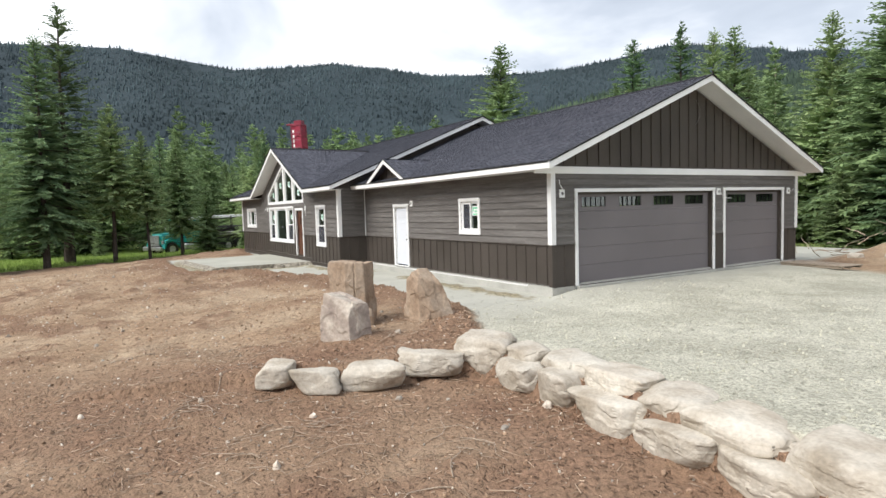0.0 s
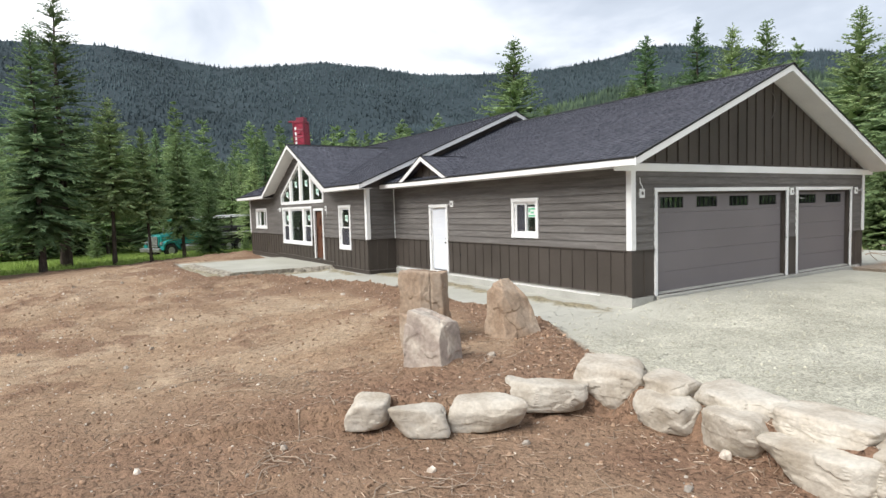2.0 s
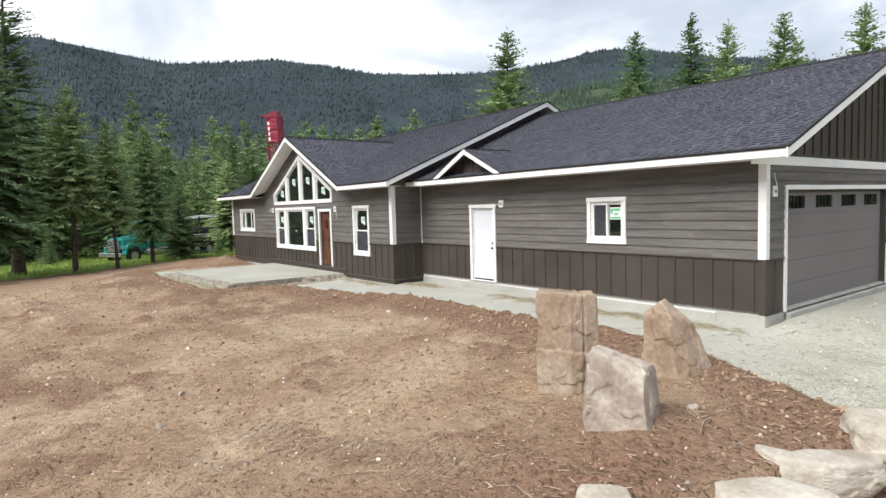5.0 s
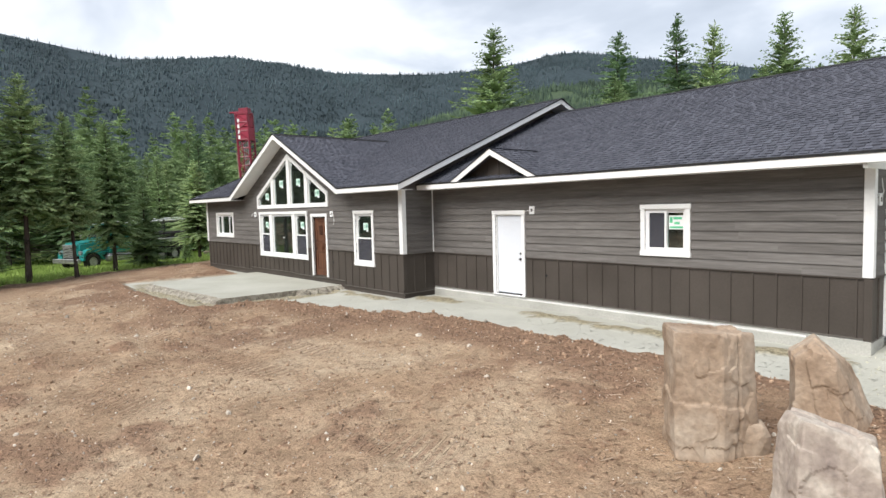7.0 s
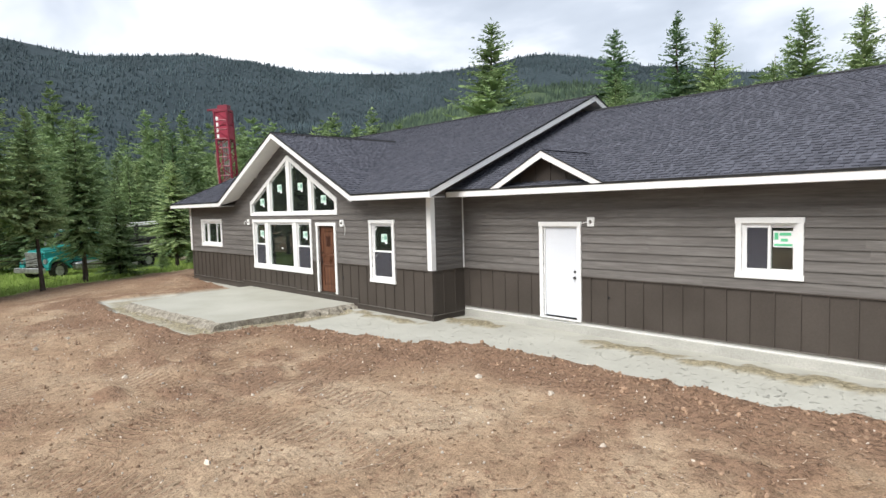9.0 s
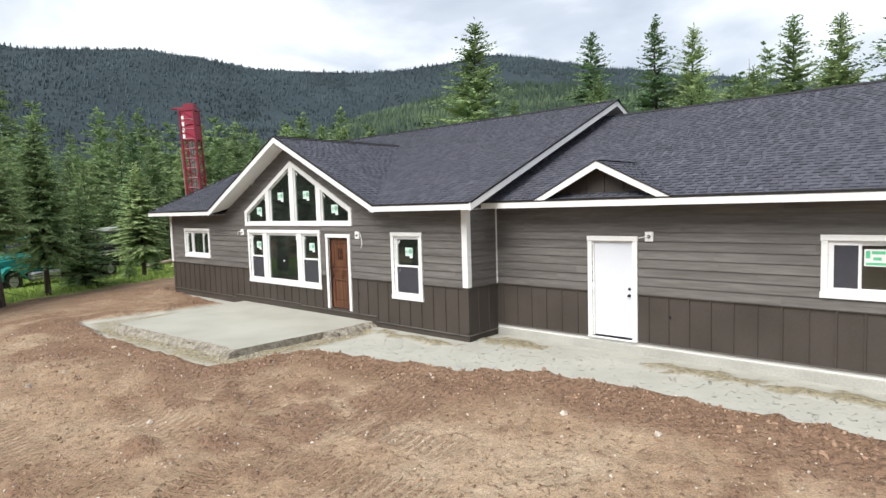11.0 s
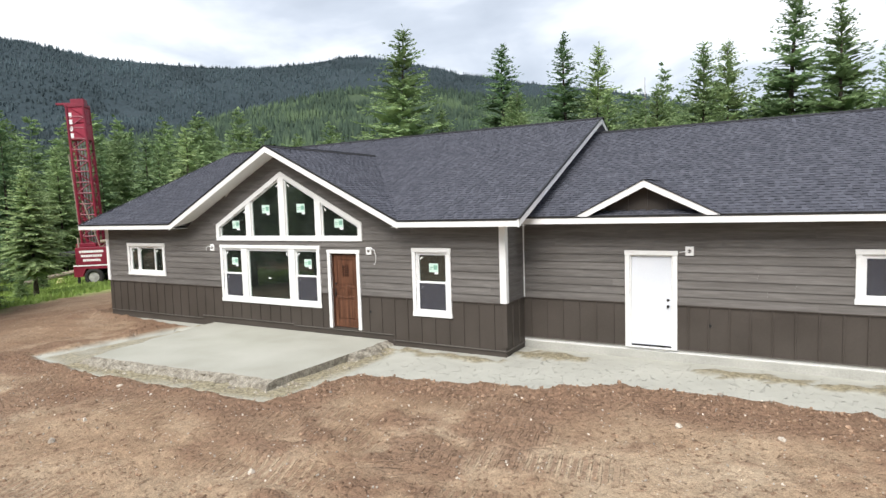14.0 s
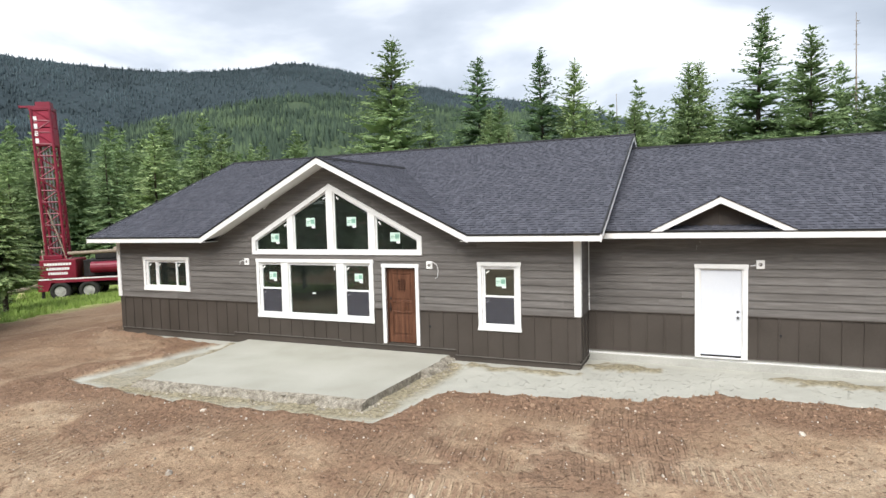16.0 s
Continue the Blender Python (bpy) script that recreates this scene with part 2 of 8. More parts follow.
def leaf_material(name, c0, c1, c2, patch=0.0, lo=0.8, hi=1.2, tint=None):
    """Foliage: a colour for each spray and tree; patch: size in metres of the broad change of the stand, up to the colour tint."""
    m = bpy.data.materials.new(name)
    m.use_nodes = True
    nt = m.node_tree
    N, L = nt.nodes.new, nt.links.new
    bs = nt.nodes["Principled BSDF"]
    bs.inputs["Roughness"].default_value = 0.75
    bs.inputs["Specular IOR Level"].default_value = 0.15
    geo = N("ShaderNodeNewGeometry"); oi = N("ShaderNodeObjectInfo")
    r = ramp_node(nt, [(0.0, c0), (0.5, c1), (1.0, c2)])
    ad = N("ShaderNodeMath"); ad.operation = "MULTIPLY_ADD"; ad.inputs[1].default_value = 0.55
    L(geo.outputs["Random Per Island"], ad.inputs[0])
    m2 = N("ShaderNodeMath"); m2.operation = "MULTIPLY"; m2.inputs[1].default_value = 0.45
    L(oi.outputs["Random"], m2.inputs[0]); L(m2.outputs[0], ad.inputs[2])
    L(ad.outputs[0], r.inputs[0])
    col = r.outputs[0]
    if patch:
        n1 = N("ShaderNodeTexNoise")
        n1.inputs["Scale"].default_value, n1.inputs["Detail"].default_value, n1.inputs["Roughness"].default_value = 1.0 / patch, 5, 0.6
        L(geo.outputs["Position"], n1.inputs["Vector"])
        mr = N("ShaderNodeMapRange")
        mr.inputs["From Min"].default_value, mr.inputs["From Max"].default_value = 0.35, 0.65
        mr.inputs["To Min"].default_value, mr.inputs["To Max"].default_value = lo, hi
        L(n1.outputs[0], mr.inputs[0])
        mu = N("ShaderNodeVectorMath"); mu.operation = "MULTIPLY"
        L(col, mu.inputs[0]); L(mr.outputs[0], mu.inputs[1])
        col = mu.outputs[0]
        if tint:
            f = N("ShaderNodeMapRange"); f.interpolation_type = "SMOOTHSTEP"
            f.inputs["From Min"].default_value, f.inputs["From Max"].default_value = 0.50, 0.62
            f.inputs["To Max"].default_value = 0.8
            L(n1.outputs[0], f.inputs[0])
            mt = N("ShaderNodeMix"); mt.data_type = "RGBA"
            L(f.outputs[0], mt.inputs[0]); L(col, mt.inputs[6]); mt.inputs[7].default_value = (*tint, 1)
            col = mt.outputs[2]
    L(col, bs.inputs["Base Color"])
    tl = N("ShaderNodeBsdfTranslucent"); L(col, tl.inputs[0])
    mx = N("ShaderNodeMixShader"); mx.inputs[0].default_value = 0.33
    out = nt.nodes["Material Output"]
    L(bs.outputs[0], mx.inputs[1]); L(tl.outputs[0], mx.inputs[2]); L(mx.outputs[0], out.inputs[0])
    return m


M["needle"] = leaf_material("fir_needles", (0.135, 0.205, 0.097), (0.24, 0.33, 0.152), (0.40, 0.48, 0.24), patch=5.0, lo=0.76, hi=1.28)
M["needle_dark"] = leaf_material("spruce_needles", (0.100, 0.165, 0.088), (0.170, 0.262, 0.130), (0.29, 0.375, 0.19), patch=5.0, lo=0.8, hi=1.25)
M["needle_pine"] = leaf_material("pine_needles", (0.09, 0.135, 0.07), (0.15, 0.21, 0.10), (0.22, 0.29, 0.14))
M["grass"] = leaf_material("grass_blades", (0.21, 0.31, 0.075), (0.33, 0.44, 0.125), (0.45, 0.55, 0.20))
# far ridge: blue-grey air haze is put into the needle colour
M["hazed_far_needle"] = leaf_material("far_forest", (0.043, 0.066, 0.078), (0.062, 0.090, 0.102), (0.086, 0.119, 0.127), patch=170.0, lo=0.64, hi=1.3)
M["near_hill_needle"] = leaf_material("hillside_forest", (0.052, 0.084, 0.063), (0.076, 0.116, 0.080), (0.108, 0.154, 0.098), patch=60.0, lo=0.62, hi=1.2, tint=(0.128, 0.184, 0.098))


# ---- mesh helpers ----
def link(name, me, mat, parent=None, label=""):
    if mat is not None and not me.materials:
        me.materials.append(mat)
    ob = new(name, me)
    if parent is not None:
        ob.parent = parent
    if label:
        ob["label"] = label
    return ob


def part(name, bm, mat, parent=None, label="", smooth=False):
    """Links a bmesh as one mesh object under a thing or a part."""
    me = bpy.data.meshes.new(name)
    if smooth:
        for f in bm.faces:
            f.smooth = True
    bm.to_mesh(me)
    bm.free()
    return link(name, me, mat, parent, label)


def thing(name, label, category, at=(0, 0, 0), group="", kind=""):
    ob = new(name)
    ob.location = at
    return tagged(ob, label, category, group, kind)


BOX_FACES = ((0, 1, 3, 2), (4, 6, 7, 5), (0, 4, 5, 1), (2, 3, 7, 6), (0, 2, 6, 4), (1, 5, 7, 3))


def add_box(bm, a, b, m=None):
    pts = [Vector((x, y, z)) for x in (a[0], b[0]) for y in (a[1], b[1]) for z in (a[2], b[2])]
    vs = [bm.verts.new(m @ p if m else p) for p in pts]
    for f in BOX_FACES:
        bm.faces.new([vs[i] for i in f])
    return vs


def fix(bm):
    bmesh.ops.recalc_face_normals(bm, faces=bm.faces)
    return bm


def boxes(*pairs, m=None, bevel=0.0):
    bm = bmesh.new()
    for a, b in pairs:
        add_box(bm, a, b, m)
    fix(bm)
    if bevel:
        bmesh.ops.bevel(bm, geom=bm.edges[:], offset=bevel, segments=1, affect="EDGES", clamp_overlap=True)
    return bm


def prism(bm, low, high):
    """A solid between two outlines with the same number of corners."""
    a = [bm.verts.new(p) for p in low]
    b = [bm.verts.new(p) for p in high]
    n = len(a)
    bm.faces.new(a[::-1]); bm.faces.new(b)
    for i in range(n):
        bm.faces.new((a[i], a[(i + 1) % n], b[(i + 1) % n], b[i]))


def tube(bm, p, q, r0, r1=None, n=8):
    p, q = Vector(p), Vector(q)
    r1 = r0 if r1 is None else r1
    d = (q - p).normalized()
    s = d.orthogonal().normalized()
    t = d.cross(s)
    ring = [[c + r * (math.cos(a) * s + math.sin(a) * t) for a in (2 * math.pi * i / n for i in range(n))] for c, r in ((p, r0), (q, r1))]
    prism(bm, *ring)


def path_tube(bm, pts, r, n=6):
    for p, q in zip(pts, pts[1:]):
        tube(bm, p, q, r, n=n)


class Wall:
    """A wall's own axes: u along it, out away from the house, z up."""

    def __init__(self, origin, along, out):
        self.o, self.a, self.n = Vector(origin), Vector(along), Vector(out)

    def at(self, u, out, z):
        return self.o + self.a * u + self.n * out + Vector((0, 0, z))

    def box(self, bm, u0, u1, o0, o1, z0, z1):
        pts = [self.at(u, o, z) for u in (u0, u1) for o in (o0, o1) for z in (z0, z1)]
        vs = [bm.verts.new(p) for p in pts]
        for f in BOX_FACES:
            bm.faces.new([vs[i] for i in f])

    def boxes(self, *rows, bevel=0.0):
        bm = bmesh.new()
        for r in rows:
            self.box(bm, *r)
        fix(bm)
        if bevel:
            bmesh.ops.bevel(bm, geom=bm.edges[:], offset=bevel, segments=1, affect="EDGES", clamp_overlap=True)
        return bm

    def poly(self, bm, corners, o0, o1):
        prism(bm, [self.at(u, o0, z) for u, z in corners], [self.at(u, o1, z) for u, z in corners])


def spans_at(z, u0, u1, outline, holes):
    """The stretches of a wall at the height z, within its outline and clear of its openings."""
    def cut(poly):
        xs = []
        for (ua, za), (ub, zb) in zip(poly, poly[1:] + poly[:1]):
            if (za - z) * (zb - z) < 0:
                xs.append(ua + (ub - ua) * (z - za) / (zb - za))
        return sorted(xs)
    spans = [(u0, u1)]
    if outline:
        xs = cut(outline)
        spans = [(xs[0], xs[-1])] if xs else []
    for h in holes:
        xs = cut(h)
        if len(xs) < 2:
            continue
        a, b = xs[0], xs[-1]
        nxt = []
        for s, e in spans:
            if b <= s or a >= e:
                nxt.append((s, e))
            else:
                if a > s:
                    nxt.append((s, a))
                if b < e:
                    nxt.append((b, e))
        spans = nxt
    return spans


def bands(z0, z1, u0, u1, outline, holes):
    """Pieces (lower stretch, upper stretch, z, z) that fill a course between z0 and z1."""
    zs = sorted({z0, z1, *(z for h in [*holes, outline or []] for _, z in h if z0 + 0.003 < z < z1 - 0.003)})
    out = []
    for a, b in zip(zs, zs[1:]):
        lo, hi = (spans_at(z, u0, u1, outline, holes) for z in (a + 1e-4, b - 1e-4))
        if len(lo) == len(hi):
            out += [(s, t, a, b) for s, t in zip(lo, hi)]
        else:
            mid = spans_at((a + b) / 2, u0, u1, outline, holes)
            out += [(s, s, a, b) for s in mid]
    return out


def rect(u0, u1, z0, z1):
    return [(u0, z0), (u1, z0), (u1, z1), (u0, z1)]


def backing(wall, name, z0, z1, u0, u1, outline, holes, mat, parent, thick=0.14, step=0.6):
    bm = bmesh.new()
    n = max(1, round((z1 - z0) / step))
    for i in range(n):
        for lo, hi, a, b in bands(z0 + (z1 - z0) * i / n, z0 + (z1 - z0) * (i + 1) / n, u0, u1, outline, holes):
            cs = [(lo[0], a), (lo[1], a), (hi[1], b), (hi[0], b)]
            wall.poly(bm, cs, -thick, 0.0)
    bmesh.ops.remove_doubles(bm, verts=bm.verts, dist=0.002)
    return part(name, fix(bm), mat, parent)


def planks(wall, z0, z1, u0, u1, outline, holes, parent, mat, exposure=0.183, length=3.66, seed=1):
    rng = random.Random(seed)
    k = 0
    z = z0
    while z < z1 - 0.02:
        top = min(z + exposure, z1)
        start = u0 - rng.uniform(0.1, 0.9) * length
        c = start
        while c < u1:
            a, b = max(c, u0) + 0.0004, min(c + length, u1) - 0.0004
            c += length
            near = [h for h in holes if max(q[0] for q in h) > a and min(q[0] for q in h) < b and max(q[1] for q in h) > z and min(q[1] for q in h) < top]
            groups = []
            for pc in bands(z, top, u0, u1, outline, near):
                if min(max(pc[0][1], pc[1][1]), b) - max(min(pc[0][0], pc[1][0]), a) < 0.01:
                    continue
                for g in groups:
                    if any(max(p[0][0], pc[0][0], a) < min(p[0][1], pc[0][1], b) for p in g):
                        g.append(pc)
                        break
                else:
                    groups.append([pc])
            for group in groups:
              bm = bmesh.new()
              any_piece = False
              for lo, hi, za, zb in group:
                l0, l1, h0, h1 = max(lo[0], a), min(lo[1], b), max(hi[0], a), min(hi[1], b)
                if l1 - l0 < 0.01 and h1 - h0 < 0.01:
                    continue
                if l1 < l0:
                    l0 = l1 = (h0 + h1) / 2
                if h1 < h0:
                    h0 = h1 = (l0 + l1) / 2
                oa, ob_ = (0.030 - 0.022 * (q - z) / exposure for q in (za, zb))
                prism(bm, [wall.at(l0, 0.001, za), wall.at(l1, 0.001, za), wall.at(h1, 0.001, zb), wall.at(h0, 0.001, zb)],
                      [wall.at(l0, oa, za), wall.at(l1, oa, za), wall.at(h1, ob_, zb), wall.at(h0, ob_, zb)])
                any_piece = True
              if any_piece:
                bmesh.ops.remove_doubles(bm, verts=bm.verts, dist=0.002)
                part("plank", fix(bm), mat, parent)
              else:
                bm.free()
        z += exposure
        k += 1


def wainscot(wall, u0, u1, steps, z1, holes, parent, mat, pitch=0.405, first=0.2):
    """Brown panelling with standing battens; steps: (from u, to u, bottom z)."""
    panel = None
    for a, b, z0 in steps:
        for lo, hi, za, zb in bands(z0, z1, a, b, None, holes):
            panel = part("wainscot_panel", wall.boxes((lo[0], lo[1], 0.001, 0.014, za, zb)), mat, parent, "dark brown flat wainscot panel")
    u = u0 + first
    while u < u1 - 0.03:
        z0 = min(zz for a, b, zz in steps if a - 0.01 <= u <= b + 0.01)
        bm = bmesh.new()
        n = 0
        for lo, hi, za, zb in bands(z0, z1, u - 0.019, u + 0.019, None, holes):
            if lo[1] - lo[0] > 0.035:
                prism(bm, [wall.at(u - 0.019, 0.013, za), wall.at(u + 0.019, 0.013, za), wall.at(u + 0.019, 0.013, zb), wall.at(u - 0.019, 0.013, zb)],
                      [wall.at(u - 0.014, 0.037, za), wall.at(u + 0.014, 0.037, za), wall.at(u + 0.014, 0.037, zb), wall.at(u - 0.014, 0.037, zb)])
                n += 1
        if n:
            part("batten", fix(bm), mat, panel)
        else:
            bm.free()
        u += pitch
    # ledge over the panel
    for lo, hi, za, zb in bands(z1, z1 + 0.022, u0, u1, None, holes):
        part("ledge", wall.boxes((lo[0], lo[1], 0.001, 0.045, za, zb)), mat, parent, "dark brown drip ledge over the wainscot")
    for a, b, z0 in steps:
        for lo, hi, za, zb in bands(z0 - 0.02, z0, a, b, None, holes):
            part("starter_strip", wall.boxes((lo[0], lo[1], 0.001, 0.042, za, zb)), M["steel_dull"], parent, "thin metal starter strip under the wainscot")
    return panel


M["steel_dull"] = material("dull_brown_metal", [(0.10, 0.09, 0.08), (0.16, 0.145, 0.13)], scale=3, rough=0.5, bump=0.0)


def trim_frame(wall, u0, u1, z0, z1, w, o0, o1, parent, name="casing", sill=True, mat=None):
    """Flat casing boards, each board a part."""
    mat = mat or M["white"]
    rows = [("side_casing", (u0, u0 + w, o0, o1, z0, z1 - w)), ("side_casing", (u1 - w, u1, o0, o1, z0, z1 - w)),
            ("head_casing", (u0 - 0.012, u1 + 0.012, o0, o1 + 0.004, z1 - w, z1))]
    if sill:
        rows.append(("sill_casing", (u0 - 0.012, u1 + 0.012, o0, o1 + 0.006, z0 - 0.001, z0 + w)))
        rows[0] = ("side_casing", (u0, u0 + w, o0, o1, z0 + w, z1 - w))
        rows[1] = ("side_casing", (u1 - w, u1, o0, o1, z0 + w, z1 - w))
    for n, r in rows:
        part(n, wall.boxes(r, bevel=0.004), mat, parent)


def sash(wall, u0, u1, z0, z1, parent, w=0.042, out=0.0, screen=False):
    """A vinyl sash: frame and pane."""
    fr = part("sash_frame", wall.boxes((u0, u0 + w, out - 0.05, out, z0, z1), (u1 - w, u1, out - 0.05, out, z0, z1),
                                       (u0 + w, u1 - w, out - 0.05, out, z1 - w, z1), (u0 + w, u1 - w, out - 0.05, out, z0, z0 + w)), M["vinyl"], parent)
    pane = part("pane", wall.boxes((u0 + w, u1 - w, out - 0.032, out - 0.026, z0 + w, z1 - w)), M["glass"], parent)
    pane.visible_shadow = False
    if screen:
        part("insect_screen", wall.boxes((u0 + w, u1 - w, out - 0.018, out - 0.016, z0 + w, z1 - w)), M["screen"], parent, "dark grey insect screen")
    return fr


def screen_material():
    m = bpy.data.materials.new("insect_screen")
    m.use_nodes = True
    nt = m.node_tree
    N, L = nt.nodes.new, nt.links.new
    bs = nt.nodes["Principled BSDF"]
    bs.inputs["Base Color"].default_value = (0.07, 0.07, 0.085, 1)
    bs.inputs["Roughness"].default_value = 0.8
    tr = N("ShaderNodeBsdfTransparent")
    mx = N("ShaderNodeMixShader"); mx.inputs[0].default_value = 0.55
    L(tr.outputs[0], mx.inputs[1]); L(bs.outputs[0], mx.inputs[2]); L(mx.outputs[0], nt.nodes["Material Output"].inputs[0])
    return m


M["screen"] = screen_material()


def sticker(wall, u, z, parent, w=0.26, h=0.22, out=-0.02):
    s = part("sticker", wall.boxes((u - w / 2, u + w / 2, out, out + 0.002, z - h / 2, z + h / 2)), M["sticker"], parent, "pale green printed glass sticker")
    bm = bmesh.new()
    wall.box(bm, u + 0.0, u + w * 0.42, out + 0.002, out + 0.003, z - h * 0.2, z + h * 0.3)
    wall.box(bm, u - w * 0.42, u - w * 0.08, out + 0.002, out + 0.003, z + h * 0.02, z + h * 0.12)
    wall.box(bm, u - w * 0.42, u - w * 0.14, out + 0.002, out + 0.003, z - h * 0.16, z - h * 0.08)
    part("printed_bar", fix(bm), M["sticker_bars"], s)
    part("sticker_tag", wall.boxes((u + w * 0.1, u + w * 0.5, out, out + 0.002, z - h * 0.72, z - h / 2)), M["sticker_white"], parent)


M["sticker_bars"] = material("sticker_bars", [(0.16, 0.36, 0.27), (0.26, 0.46, 0.36)], scale=20, rough=0.6, bump=0.0)


def clip_tag(wall, u, z, parent, ang=40):
    """A small white installer's tag on a pane's corner."""
    bm = bmesh.new()
    c, s = math.cos(radians(ang)), math.sin(radians(ang))
    cs = [(u + a * c - b * s, z + a * s + b * c) for a, b in ((-0.05, -0.02), (0.05, -0.02), (0.05, 0.02), (-0.05, 0.02))]
    wall.poly(bm, cs, -0.022, -0.018)
    part("paper_tag", fix(bm), M["sticker_white"], parent)


# ---- the house ----
EAVE_Z, FASCIA = 3.03, 0.15
GX0, GX1, GY0, GY1 = -11.0, -0.09, 0.0, 11.02        # garage wing
MX0, MX1, MY0, MY1 = -26.48, -11.0, -1.14, 11.9    # main wing
RIDGE_Y, SLOPE = 5.42, 5 / 12
G_EAVE, M_EAVE = -0.60, -1.69                      # front eave lines
G_RAKE, M_RAKE_R, M_RAKE_L = 0.53, -10.42, -27.2
G_RIDGE = EAVE_Z + SLOPE * (RIDGE_Y - G_EAVE)
M_RIDGE = EAVE_Z + SLOPE * (RIDGE_Y - M_EAVE)
FGX, FG_HALF, FG_PEAK = -17.9, 4.32, 5.18          # front gable
FG_SLOPE = (FG_PEAK - EAVE_Z) / FG_HALF
FG_BACK = M_EAVE + (FG_PEAK - EAVE_Z) / SLOPE
BELT = 1.03
SOFFIT_Z = EAVE_Z - FASCIA

house = thing("house", "new grey house with brown wainscot, white trim and dark shingle roof", "house", (-13, 5, 0))
house.matrix_parent_inverse = Matrix.Identity(4)


def under_house(ob):
    ob.matrix_parent_inverse = house.matrix_basis.inverted()
    return ob


W_GF = Wall((0, 0, 0), (1, 0, 0), (0, -1, 0))          # garage front, u = x
W_GE = Wall((GX1, 0, 0), (0, 1, 0), (1, 0, 0))           # garage end, u = y
W_MF = Wall((0, MY0, 0), (1, 0, 0), (0, -1, 0))        # main front, u = x
W_JOG = Wall((MX1, 0, 0), (0, 1, 0), (1, 0, 0))        # jog, u = y
W_ML = Wall((MX0, 0, 0), (0, 1, 0), (-1, 0, 0))        # far end, u = y
W_B = Wall((0, MY1, 0), (1, 0, 0), (0, 1, 0))          # main back, u = x
W_GB = Wall((0, GY1, 0), (1, 0, 0), (0, 1, 0))         # garage back

WALL_TOP = SOFFIT_Z + 0.08
# openings: (u0, u1, z0, z1) inside the casing
MAN_DOOR = (-8.40, -7.48, 0.06, 2.14)
G_WIN = (-4.05, -3.17, 1.345, 2.215)
F_DOOR = (-16.19, -15.29, 0.09, 2.16)
F_WIN = (-13.43, -12.52, 0.705, 2.235)
BIG_WIN = (-20.47, -16.66, 0.715, 2.265)
S_WIN = (-25.19, -23.38, 1.385, 2.285)
GAB_WIN = [(-20.56, 2.605), (-15.20, 2.605), (-15.20, 2.90), (-17.90, 4.335), (-20.56, 2.90)]
GD1, GD2 = (0.84, 6.38, 0.0, 2.34), (6.99, 10.13, 0.0, 2.34)


